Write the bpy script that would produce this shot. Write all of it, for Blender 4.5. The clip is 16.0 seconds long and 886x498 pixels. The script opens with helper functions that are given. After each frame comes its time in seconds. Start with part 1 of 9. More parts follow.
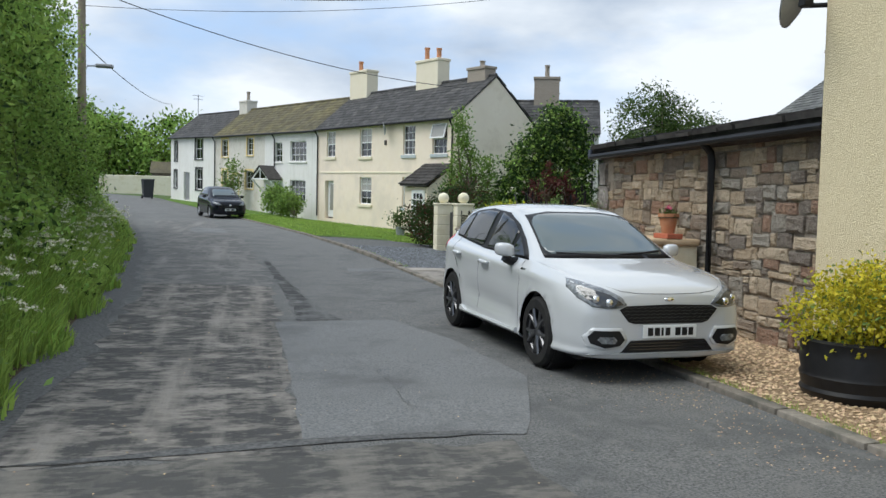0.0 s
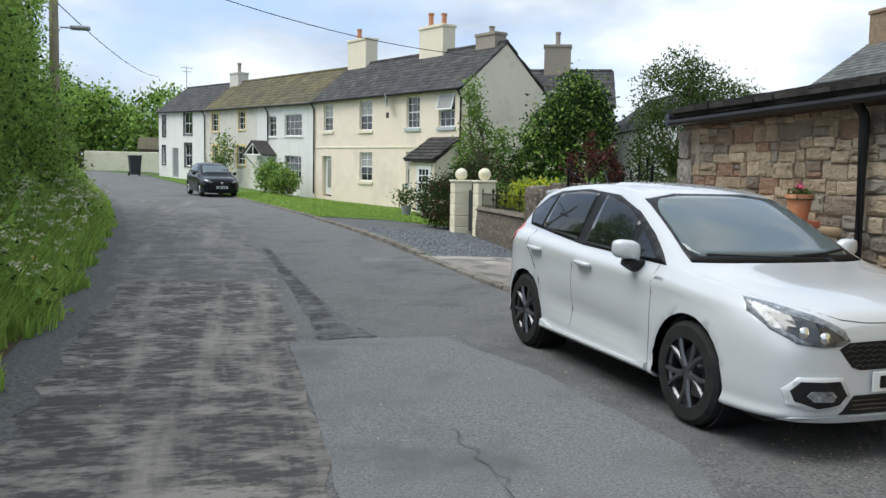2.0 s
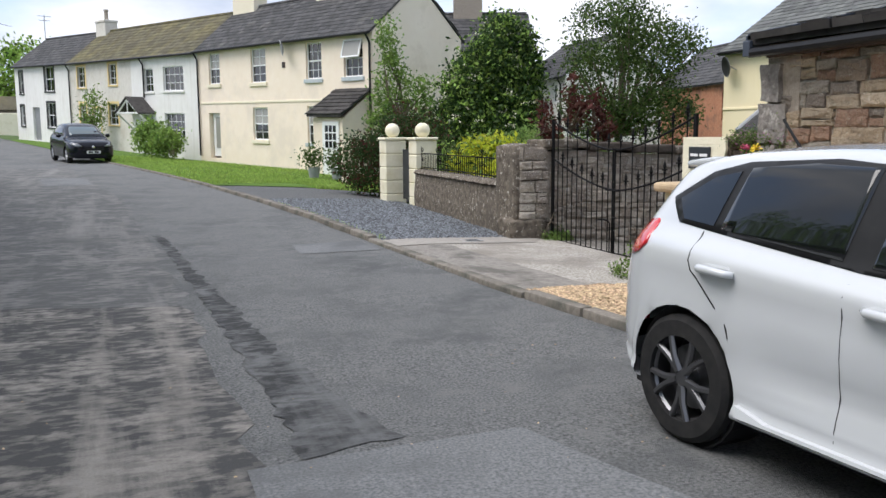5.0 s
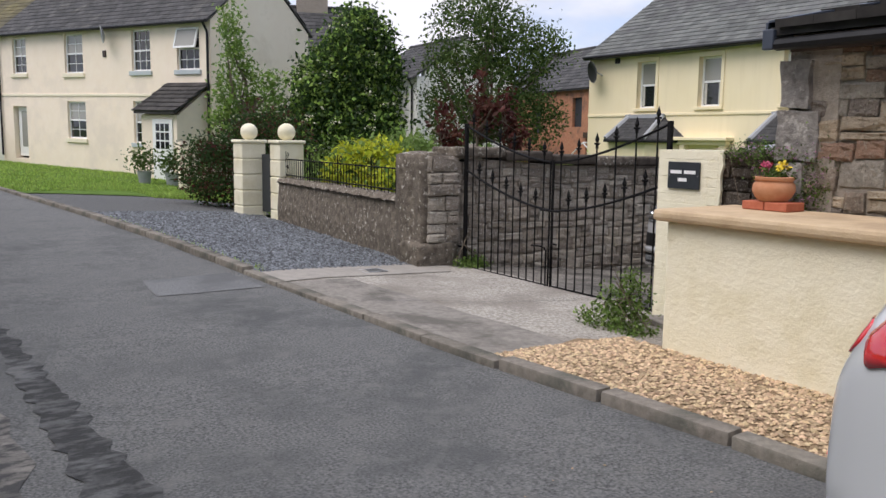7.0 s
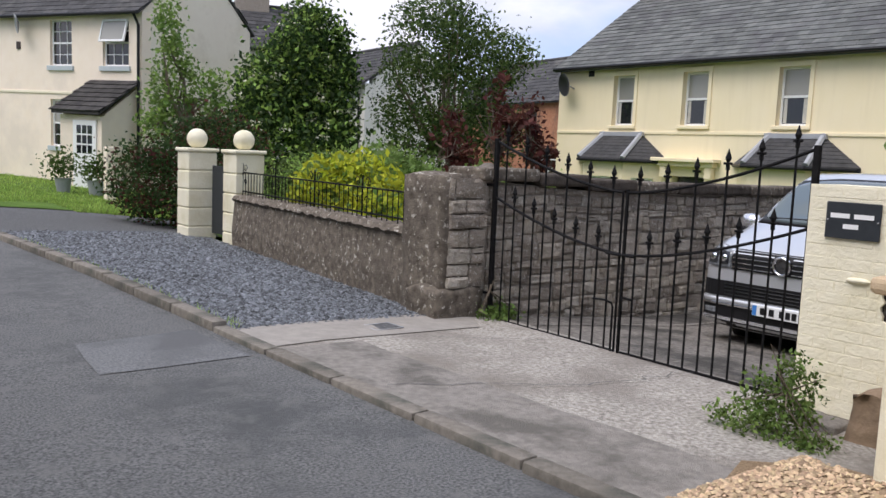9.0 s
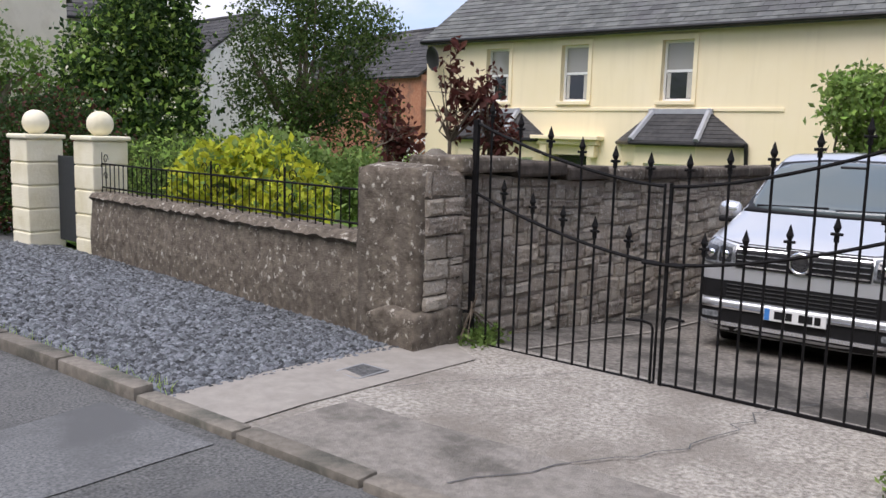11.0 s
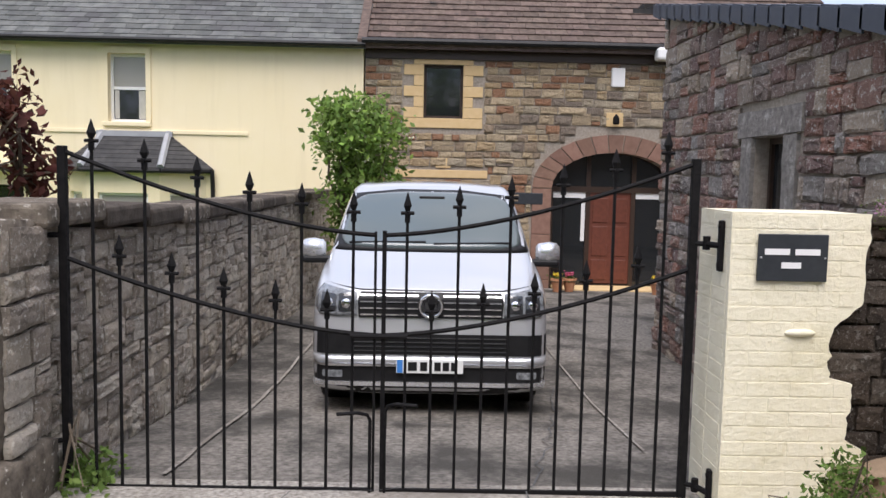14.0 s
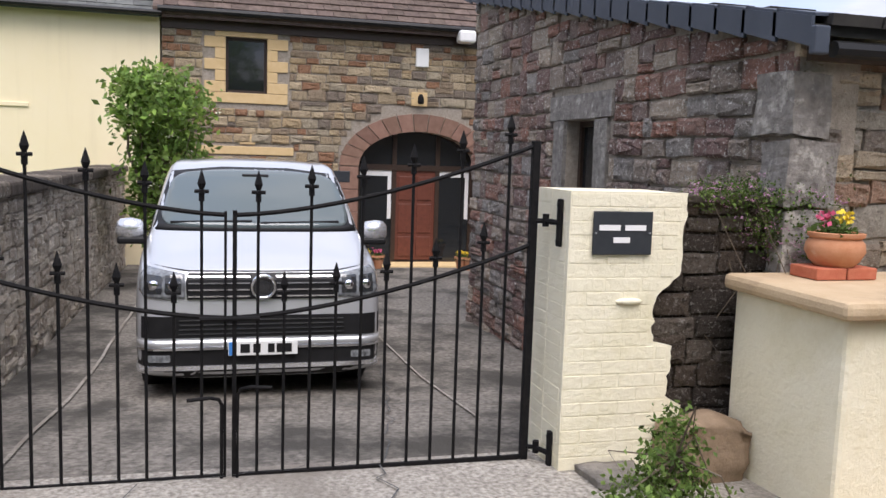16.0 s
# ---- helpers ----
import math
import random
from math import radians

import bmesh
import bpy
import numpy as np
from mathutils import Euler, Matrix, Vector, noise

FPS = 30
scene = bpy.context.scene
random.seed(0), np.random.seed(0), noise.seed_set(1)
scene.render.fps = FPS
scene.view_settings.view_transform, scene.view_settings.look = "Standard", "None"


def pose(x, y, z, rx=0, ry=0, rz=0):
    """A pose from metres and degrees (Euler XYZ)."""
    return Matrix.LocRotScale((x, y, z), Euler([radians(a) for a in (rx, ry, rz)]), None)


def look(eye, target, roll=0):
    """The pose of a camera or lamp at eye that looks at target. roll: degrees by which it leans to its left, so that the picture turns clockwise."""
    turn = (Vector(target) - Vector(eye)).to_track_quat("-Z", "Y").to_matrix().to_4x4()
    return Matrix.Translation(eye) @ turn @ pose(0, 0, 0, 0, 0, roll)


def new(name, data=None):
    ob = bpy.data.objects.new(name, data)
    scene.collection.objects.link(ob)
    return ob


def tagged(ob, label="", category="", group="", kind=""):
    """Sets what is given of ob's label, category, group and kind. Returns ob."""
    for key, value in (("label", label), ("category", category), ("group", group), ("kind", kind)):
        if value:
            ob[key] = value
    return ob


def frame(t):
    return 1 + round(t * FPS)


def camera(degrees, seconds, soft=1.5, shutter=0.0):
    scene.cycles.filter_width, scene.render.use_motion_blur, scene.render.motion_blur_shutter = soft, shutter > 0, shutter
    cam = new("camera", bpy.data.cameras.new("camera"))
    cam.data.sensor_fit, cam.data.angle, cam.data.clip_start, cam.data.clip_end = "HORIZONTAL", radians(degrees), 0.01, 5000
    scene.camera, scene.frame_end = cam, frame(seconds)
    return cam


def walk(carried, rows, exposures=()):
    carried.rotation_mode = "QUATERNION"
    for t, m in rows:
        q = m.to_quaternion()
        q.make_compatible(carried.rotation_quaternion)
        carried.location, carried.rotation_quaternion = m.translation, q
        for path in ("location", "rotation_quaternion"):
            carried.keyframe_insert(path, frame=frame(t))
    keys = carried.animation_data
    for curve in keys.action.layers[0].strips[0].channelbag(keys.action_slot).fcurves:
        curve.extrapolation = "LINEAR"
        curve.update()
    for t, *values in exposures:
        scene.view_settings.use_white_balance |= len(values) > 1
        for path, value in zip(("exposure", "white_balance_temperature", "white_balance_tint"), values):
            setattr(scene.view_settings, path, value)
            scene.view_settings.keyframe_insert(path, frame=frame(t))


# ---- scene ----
cam = camera(55.3, 16.0)
METRES, EYE, TILT, LEAN, TURN = 16.70, 1.57, 0.0, 0.0, -13.7
ROWS = [
    (0.0, 0.0, 0.0, 0.0, 0.07, -3.0, -1.25),
    (0.5, -0.0104, 0.0389, -0.001, -0.21, -3.92, -1.95),
    (1.0, -0.0209, 0.0828, 0.0, -1.38, -4.31, -2.34),
    (1.5, -0.031, 0.1147, 0.0003, -1.26, -4.37, -1.95),
    (2.0, -0.043, 0.1569, 0.001, -0.51, -4.61, -1.04),
    (2.5, -0.0528, 0.1944, 0.0023, -0.73, -4.94, -0.92),
    (3.0, -0.0613, 0.2323, 0.0029, -1.84, -5.08, -2.17),
    (3.5, -0.072, 0.2704, 0.0044, -4.26, -5.85, -1.44),
    (6.0, -0.116, 0.4538, 0.0052, -11.45, -7.98, -0.54),
    (6.5, -0.1207, 0.4914, 0.006, -15.41, -7.57, -0.87),
    (7.0, -0.1239, 0.5291, 0.0073, -19.77, -7.45, -0.73),
    (7.5, -0.1245, 0.5678, 0.0069, -20.81, -7.39, -2.05),
    (8.0, -0.1257, 0.6065, 0.0076, -22.03, -6.87, -2.59),
    (10.5, -0.1449, 0.7769, 0.011, -32.15, -7.47, -1.66),
    (11.0, -0.147, 0.8089, 0.0111, -36.86, -7.7, -1.57),
    (11.5, -0.1482, 0.8383, 0.0122, -44.1, -7.97, -0.78),
    (12.0, -0.1428, 0.8629, 0.0122, -50.86, -7.79, -0.49),
    (12.5, -0.1351, 0.8878, 0.0123, -60.48, -7.41, -0.91),
    (13.0, -0.1294, 0.9111, 0.0114, -66.09, -7.37, -1.04),
    (13.5, -0.1251, 0.9336, 0.0121, -70.12, -6.04, -1.53),
    (14.0, -0.1213, 0.951, 0.013, -77.33, -5.23, -1.19),
    (14.5, -0.1199, 0.961, 0.0128, -84.21, -4.62, -1.67),
    (15.0, -0.1231, 0.9707, 0.0133, -89.57, -4.17, -1.61),
    (15.5, -0.1271, 0.9726, 0.0135, -90.82, -5.69, -1.07),
    (16.0, -0.1264, 0.9694, 0.0132, -91.33, -6.39, -1.82),
]
walk(cam, [(t, pose(0, 0, EYE, TILT, LEAN, TURN) @ pose(METRES * x, METRES * y, METRES * z, 90 + pitch, roll, yaw)) for t, x, y, z, yaw, pitch, roll in ROWS],
     exposures=[(0.0, 0.4, 6100, 7), (3.5, 0.64, 6150, 9), (6.0, 0.68, 6250, 16), (7.0, 0.43, 6300, 17), (8.0, 0.4, 6150, 17), (10.5, 0.6, 6200, 19), (12.5, 0.54, 6250, 19), (13.4, 0.78, 6280, 18), (14.0, 0.72, 6280, 18), (16.0, 0.75, 6280, 18)])

# ---- world and light ----
world = bpy.data.worlds.new("sky")
scene.world = world
world.use_nodes = True
wn, wl = world.node_tree.nodes, world.node_tree.links
wn.clear()
w_out, w_bg = wn.new("ShaderNodeOutputWorld"), wn.new("ShaderNodeBackground")
w_sky = wn.new("ShaderNodeTexSky")
w_sky.sky_type, w_sky.sun_disc = "NISHITA", False
w_sky.sun_elevation, w_sky.sun_rotation = radians(60), radians(273)
w_co, w_map = wn.new("ShaderNodeTexCoord"), wn.new("ShaderNodeMapping")
w_map.inputs["Scale"].default_value = (1.0, 1.0, 2.6)
w_map.inputs["Location"].default_value = (0.35, 0.1, 0.0)
w_noise, w_soft = wn.new("ShaderNodeTexNoise"), wn.new("ShaderNodeTexNoise")
w_noise.inputs["Scale"].default_value, w_noise.inputs["Detail"].default_value, w_noise.inputs["Roughness"].default_value = 2.6, 9, 0.52
w_soft.inputs["Scale"].default_value, w_soft.inputs["Detail"].default_value = 3.8, 6
w_ramp, w_shade = wn.new("ShaderNodeValToRGB"), wn.new("ShaderNodeValToRGB")
w_ramp.color_ramp.elements[0].position, w_ramp.color_ramp.elements[1].position = 0.36, 0.52
w_shade.color_ramp.elements[0].position, w_shade.color_ramp.elements[1].position = 0.38, 0.62
w_shade.color_ramp.elements[0].color, w_shade.color_ramp.elements[1].color = (4.0, 4.5, 5.3, 1), (7.5, 7.6, 7.75, 1)
w_blue, w_mix = wn.new("ShaderNodeMixRGB"), wn.new("ShaderNodeMixRGB")
w_blue.inputs[0].default_value, w_blue.inputs[2].default_value = 0.72, (4.4, 5.7, 7.9, 1)
wl.new(w_co.outputs["Generated"], w_map.inputs["Vector"])
wl.new(w_map.outputs[0], w_noise.inputs["Vector"])
wl.new(w_map.outputs[0], w_soft.inputs["Vector"])
wl.new(w_noise.outputs["Fac"], w_ramp.inputs[0])
wl.new(w_soft.outputs["Fac"], w_shade.inputs[0])
wl.new(w_sky.outputs[0], w_blue.inputs[1])
wl.new(w_ramp.outputs[0], w_mix.inputs[0])
wl.new(w_blue.outputs[0], w_mix.inputs[1])
wl.new(w_shade.outputs[0], w_mix.inputs[2])
wl.new(w_mix.outputs[0], w_bg.inputs["Color"])
w_bg.inputs["Strength"].default_value = 0.1
wl.new(w_bg.outputs[0], w_out.inputs["Surface"])

sun = new("sun", bpy.data.lights.new("sun", "SUN"))
sun.data.energy, sun.data.angle, sun.data.color = 2.3, radians(45), (1.0, 0.95, 0.87)
sun.matrix_world = look((-14, 1, 25), (0, 0, 0))


# ---- materials ----
def mat(name, c1, c2=None, scale=4.0, rough=0.85, metal=0.0, bump=0.0, bump_scale=60.0, stain=None, stain_scale=0.7, stain_at=(0.5, 0.65),
        coat=0.0, vary=0.0, island=0.0, spec=0.5, streak=None, trans=0.0):
    """Two colours mixed by fine noise, stains with a broad noise, relief by a third."""
    if rough >= 0.8:
        spec = min(spec, 0.2)
    m = bpy.data.materials.new(name)
    m.use_nodes = True
    nd, lk = m.node_tree.nodes, m.node_tree.links
    b = nd["Principled BSDF"]
    b.inputs["Roughness"].default_value, b.inputs["Metallic"].default_value = rough, metal
    b.inputs["Coat Weight"].default_value, b.inputs["Specular IOR Level"].default_value = coat, spec
    b.inputs["Coat Roughness"].default_value = 0.04
    if trans:
        b.inputs["Transmission Weight"].default_value = trans
    co = nd.new("ShaderNodeTexCoord")
    vec = co.outputs["Object"]

    def noise_node(s, detail=5, rough_=0.6, squash=None):
        n = nd.new("ShaderNodeTexNoise")
        n.inputs["Scale"].default_value, n.inputs["Detail"].default_value, n.inputs["Roughness"].default_value = s, detail, rough_
        if squash:
            mp = nd.new("ShaderNodeMapping")
            mp.inputs["Scale"].default_value = squash
            lk.new(vec, mp.inputs["Vector"])
            lk.new(mp.outputs[0], n.inputs["Vector"])
        else:
            lk.new(vec, n.inputs["Vector"])
        return n

    def mix(fac, a, c):
        x = nd.new("ShaderNodeMixRGB")
        for k, val in ((0, fac), (1, a), (2, c)):
            if isinstance(val, (int, float)):
                x.inputs[k].default_value = val
            elif isinstance(val, tuple):
                x.inputs[k].default_value = (*val, 1)
            else:
                lk.new(val, x.inputs[k])
        return x.outputs[0]

    def ramp(src, lo, hi):
        r = nd.new("ShaderNodeMapRange")
        r.inputs[1].default_value, r.inputs[2].default_value = lo, hi
        lk.new(src, r.inputs[0])
        return r.outputs[0]

    col = c1
    if c2:
        col = mix(ramp(noise_node(scale).outputs["Fac"], 0.3, 0.7), c1, c2)
    if stain:
        col = mix(ramp(noise_node(stain_scale, 8, 0.65).outputs["Fac"], *stain_at), col, stain)
    if streak:
        col = mix(ramp(noise_node(1.6, 6, 0.6, (3.0, 3.0, 0.25)).outputs["Fac"], 0.52, 0.78), col, streak)
    if vary or island:
        src = nd.new("ShaderNodeObjectInfo" if vary else "ShaderNodeNewGeometry")
        hsv = nd.new("ShaderNodeHueSaturation")
        k = vary or island
        rnd = src.outputs["Random" if vary else "Random Per Island"]
        mr = nd.new("ShaderNodeMapRange")
        mr.inputs[3].default_value, mr.inputs[4].default_value = 1 - k, 1 + k
        lk.new(rnd, mr.inputs[0])
        lk.new(mr.outputs[0], hsv.inputs["Value"])
        mh = nd.new("ShaderNodeMapRange")
        mh.inputs[3].default_value, mh.inputs[4].default_value = 0.5 - 0.03 * k, 0.5 + 0.03 * k
        mul = nd.new("ShaderNodeMath")
        mul.operation, mul.inputs[1].default_value = "MULTIPLY", 7.31
        fr = nd.new("ShaderNodeMath")
        fr.operation = "FRACT"
        lk.new(rnd, mul.inputs[0])
        lk.new(mul.outputs[0], fr.inputs[0])
        lk.new(fr.outputs[0], mh.inputs[0])
        lk.new(mh.outputs[0], hsv.inputs["Hue"])
        if isinstance(col, tuple):
            hsv.inputs["Color"].default_value = (*col, 1)
        else:
            lk.new(col, hsv.inputs["Color"])
        col = hsv.outputs[0]
    if isinstance(col, tuple):
        b.inputs["Base Color"].default_value = (*col, 1)
    else:
        lk.new(col, b.inputs["Base Color"])
    if bump:
        bp = nd.new("ShaderNodeBump")
        bp.inputs["Strength"].default_value, bp.inputs["Distance"].default_value = bump, 0.02
        lk.new(noise_node(bump_scale, 6, 0.65).outputs["Fac"], bp.inputs["Height"])
        lk.new(bp.outputs[0], b.inputs["Normal"])
    return m


def stone_mat(name, palette, lichen=(0.5, 0.48, 0.4), dark=(0.05, 0.045, 0.04), amount=0.5, island=False):
    """Sandstone in a palette picked stone by stone, with lichen spots and dark weathering."""
    m = bpy.data.materials.new(name)
    m.use_nodes = True
    nd, lk = m.node_tree.nodes, m.node_tree.links
    b = nd["Principled BSDF"]
    b.inputs["Roughness"].default_value = 0.92
    b.inputs["Specular IOR Level"].default_value = 0.12
    co = nd.new("ShaderNodeTexCoord")
    geo = nd.new("ShaderNodeNewGeometry")
    src = geo.outputs["Random Per Island"] if island else nd.new("ShaderNodeObjectInfo").outputs["Random"]
    pos = geo.outputs["Position"]
    rp = nd.new("ShaderNodeValToRGB")
    rp.color_ramp.interpolation = "CONSTANT"
    el = rp.color_ramp.elements
    el[0].color = (*palette[0], 1)
    el[1].position, el[1].color = 1 / len(palette), (*palette[1], 1)
    for i in range(2, len(palette)):
        e = el.new(i / len(palette))
        e.color = (*palette[i], 1)
    lk.new(src, rp.inputs[0])

    def layer(col, to, s, lo, hi, detail=8, k=1.0):
        n = nd.new("ShaderNodeTexNoise")
        n.inputs["Scale"].default_value, n.inputs["Detail"].default_value, n.inputs["Roughness"].default_value = s, detail, 0.7
        lk.new(pos, n.inputs["Vector"])
        r = nd.new("ShaderNodeMapRange")
        r.inputs[1].default_value, r.inputs[2].default_value, r.inputs[4].default_value = lo, hi, k
        lk.new(n.outputs["Fac"], r.inputs[0])
        x = nd.new("ShaderNodeMixRGB")
        lk.new(r.outputs[0], x.inputs[0])
        lk.new(col, x.inputs[1])
        x.inputs[2].default_value = (*to, 1)
        return x.outputs[0]

    col = layer(rp.outputs[0], dark, 1.3, 0.48, 0.75, k=amount)
    col = layer(col, dark, 9.0, 0.5, 0.78, k=0.55)
    col = layer(col, lichen, 26.0, 0.58, 0.64, 4, k=0.8 * amount)
    col = layer(col, lichen, 70.0, 0.58, 0.66, 3, k=0.6 * amount)
    col = layer(col, dark, 48.0, 0.58, 0.7, 4, k=0.7)
    col = layer(col, lichen, 6.0, 0.63, 0.72, 6, k=0.6 * amount)
    lk.new(col, b.inputs["Base Color"])
    n = nd.new("ShaderNodeTexNoise")
    n.inputs["Scale"].default_value, n.inputs["Detail"].default_value, n.inputs["Roughness"].default_value = 22, 8, 0.7
    lk.new(pos, n.inputs["Vector"])
    bp = nd.new("ShaderNodeBump")
    bp.inputs["Strength"].default_value, bp.inputs["Distance"].default_value = 1.0, 0.05
    lk.new(n.outputs["Fac"], bp.inputs["Height"])
    lk.new(bp.outputs[0], b.inputs["Normal"])
    return m


def glass_mat(name, tint=(0.016, 0.018, 0.02), rough=0.04):
    """Dark window glass seen from outside: a glossy pane over a dark room."""
    return mat(name, tint, rough=rough, spec=0.6, coat=0.25)


def leaf_mat(name, c1, c2):
    m = mat(name, c1, c2, scale=1.6, rough=0.55, island=0.4, spec=0.16)
    nd, lk = m.node_tree.nodes, m.node_tree.links
    b = nd["Principled BSDF"]
    tr = nd.new("ShaderNodeBsdfTranslucent")
    src = b.inputs["Base Color"].links[0].from_socket
    lk.new(src, tr.inputs["Color"])
    mx = nd.new("ShaderNodeMixShader")
    mx.inputs[0].default_value = 0.42
    lk.new(b.outputs[0], mx.inputs[1])
    lk.new(tr.outputs[0], mx.inputs[2])
    lk.new(mx.outputs[0], nd["Material Output"].inputs["Surface"])
    return m


M_TARMAC = mat("tarmac", (0.055, 0.058, 0.059), (0.25, 0.25, 0.245), scale=60, rough=0.9, bump=0.8, bump_scale=110, stain=(0.1, 0.103, 0.104), stain_scale=0.9, stain_at=(0.48, 0.68), streak=(0.19, 0.188, 0.182))


def worn_mat(name, pale, dark):
    """Old surface dressing: dark dashes across the lane with pale gaps, worn through in two broad tracks."""
    m = mat(name, pale, tuple(c * 1.25 for c in pale), scale=60, rough=0.92, bump=1.0, bump_scale=80, stain=tuple(c * 0.8 for c in pale), stain_scale=0.8)
    nd, lk = m.node_tree.nodes, m.node_tree.links
    b = nd["Principled BSDF"]
    col = b.inputs["Base Color"].links[0].from_socket
    co = nd.new("ShaderNodeTexCoord")

    def tex(scale, detail, lo, hi, squash):
        mp, n, r = nd.new("ShaderNodeMapping"), nd.new("ShaderNodeTexNoise"), nd.new("ShaderNodeMapRange")
        mp.inputs["Scale"].default_value = squash
        n.inputs["Scale"].default_value, n.inputs["Detail"].default_value, n.inputs["Roughness"].default_value = scale, detail, 0.62
        r.inputs[1].default_value, r.inputs[2].default_value = lo, hi
        lk.new(co.outputs["Object"], mp.inputs["Vector"])
        lk.new(mp.outputs[0], n.inputs["Vector"])
        lk.new(n.outputs["Fac"], r.inputs[0])
        return r.outputs[0]

    dashes = tex(8.0, 15, 0.44, 0.58, (0.8, 1.7, 1))
    broad = tex(2.2, 12, 0.4, 0.56, (1.0, 1.3, 1))
    tracks = tex(1.3, 6, 0.34, 0.52, (1.7, 0.16, 1))

    def calc(op, a, b_):
        q = nd.new("ShaderNodeMath")
        q.operation, q.use_clamp = op, True
        for k, v in ((0, a), (1, b_)):
            if isinstance(v, float):
                q.inputs[k].default_value = v
            else:
                lk.new(v, q.inputs[k])
        return q.outputs[0]

    both = calc("MULTIPLY", broad, tracks)
    worn = calc("ADD", calc("MULTIPLY", both, 0.75), calc("MULTIPLY", dashes, calc("ADD", calc("MULTIPLY", tracks, 0.6), 0.12)))
    x = nd.new("ShaderNodeMixRGB")
    lk.new(worn, x.inputs[0])
    lk.new(col, x.inputs[1])
    x.inputs[2].default_value = (*dark, 1)
    lk.new(x.outputs[0], b.inputs["Base Color"])
    return m


M_TAR_OLD = worn_mat("worn_tarmac", (0.265, 0.248, 0.226), (0.08, 0.08, 0.08))
M_TAR_TRENCH = worn_mat("crumbled_trench_tarmac", (0.15, 0.152, 0.152), (0.055, 0.056, 0.057))
M_TAR_FAR = worn_mat("lightly_worn_tarmac", (0.205, 0.2, 0.192), (0.115, 0.116, 0.116))
M_TAR_NEAR = worn_mat("brown_worn_tarmac", (0.2, 0.19, 0.172), (0.095, 0.095, 0.093))
M_TAR_PATCH = mat("patched_tarmac", (0.092, 0.096, 0.099), (0.248, 0.252, 0.253), scale=60, rough=0.88, bump=0.5, bump_scale=140, stain=(0.12, 0.122, 0.124), stain_scale=0.8)
M_TAR_DARK = mat("dark_repair_tarmac", (0.06, 0.062, 0.065), (0.17, 0.17, 0.168), scale=30, rough=0.85, bump=0.9, bump_scale=60)
M_KERB = mat("kerb_concrete", (0.15, 0.135, 0.115), (0.26, 0.235, 0.2), scale=14, rough=0.95, bump=0.6, bump_scale=70, stain=(0.1, 0.1, 0.085), stain_scale=2.0, vary=0.14)
M_CONC = mat("drive_concrete", (0.19, 0.172, 0.148), (0.6, 0.56, 0.5), scale=34, rough=0.93, bump=1.0, bump_scale=55, stain=(0.24, 0.215, 0.185), stain_scale=0.8, stain_at=(0.44, 0.66))
M_CONC_DARK = mat("yard_concrete", (0.1, 0.09, 0.08), (0.31, 0.285, 0.25), scale=22, rough=0.9, bump=0.6, bump_scale=60, stain=(0.075, 0.07, 0.062), stain_scale=1.1, stain_at=(0.46, 0.6))
M_CONC_SMOOTH = mat("smooth_concrete", (0.26, 0.24, 0.215), (0.34, 0.315, 0.28), scale=9, rough=0.9, bump=0.25, bump_scale=50, stain=(0.26, 0.24, 0.21), stain_scale=1.2)
M_CONC_ROUGH = mat("weathered_apron_concrete", (0.2, 0.185, 0.165), (0.31, 0.285, 0.255), scale=16, rough=0.95, bump=0.8, bump_scale=50, stain=(0.14, 0.13, 0.115), stain_scale=2.2)
M_SOIL = mat("soil", (0.075, 0.055, 0.035), (0.12, 0.095, 0.06), scale=20, rough=1, bump=0.8)
M_FIELD = mat("meadow", (0.05, 0.085, 0.025), (0.09, 0.13, 0.04), scale=0.5, rough=1, bump=0.6, bump_scale=20)
M_LAWN = mat("lawn_base", (0.07, 0.13, 0.02), (0.12, 0.2, 0.035), scale=1.5, rough=1, bump=0.8, bump_scale=80)
M_GRASS = leaf_mat("grass_blade", (0.22, 0.35, 0.06), (0.38, 0.5, 0.13))
M_GRAVEL_SLATE = mat("slate_chips", (0.035, 0.039, 0.045), (0.16, 0.172, 0.187), scale=30, rough=0.75, island=0.85)
M_GRAVEL_GOLD = mat("golden_gravel", (0.36, 0.25, 0.15), (0.54, 0.41, 0.265), scale=25, rough=0.8, island=0.45)
M_GOLD_BASE = mat("gravel_bed", (0.2, 0.14, 0.085), (0.4, 0.29, 0.18), scale=70, rough=1, bump=1.0, bump_scale=90)
M_SLATE_BASE = mat("chip_bed", (0.05, 0.055, 0.065), (0.13, 0.14, 0.155), scale=70, rough=1, bump=1.0, bump_scale=90)
M_CREAM = mat("cream_render", (0.84, 0.72, 0.58), (0.87, 0.76, 0.63), scale=2.5, rough=0.9, bump=0.25, bump_scale=70, stain=(0.76, 0.66, 0.55), stain_scale=0.5)
M_CREAM_BAND = mat("cream_band", (0.76, 0.69, 0.53), (0.79, 0.72, 0.57), scale=2.5, rough=0.9)
M_GABLE = mat("gable_render", (0.8, 0.72, 0.6), (0.84, 0.77, 0.65), scale=1.2, rough=0.92, bump=0.35, bump_scale=40, stain=(0.68, 0.6, 0.48), stain_scale=0.6)
M_WHITE = mat("white_render", (0.72, 0.71, 0.67), (0.78, 0.77, 0.74), scale=2.0, rough=0.9, bump=0.2, bump_scale=60, streak=(0.62, 0.6, 0.55))
M_GREYWHITE = mat("roughcast", (0.6, 0.57, 0.51), (0.68, 0.65, 0.59), scale=5, rough=0.95, bump=0.5, bump_scale=50, stain=(0.54, 0.5, 0.43), stain_scale=0.9)
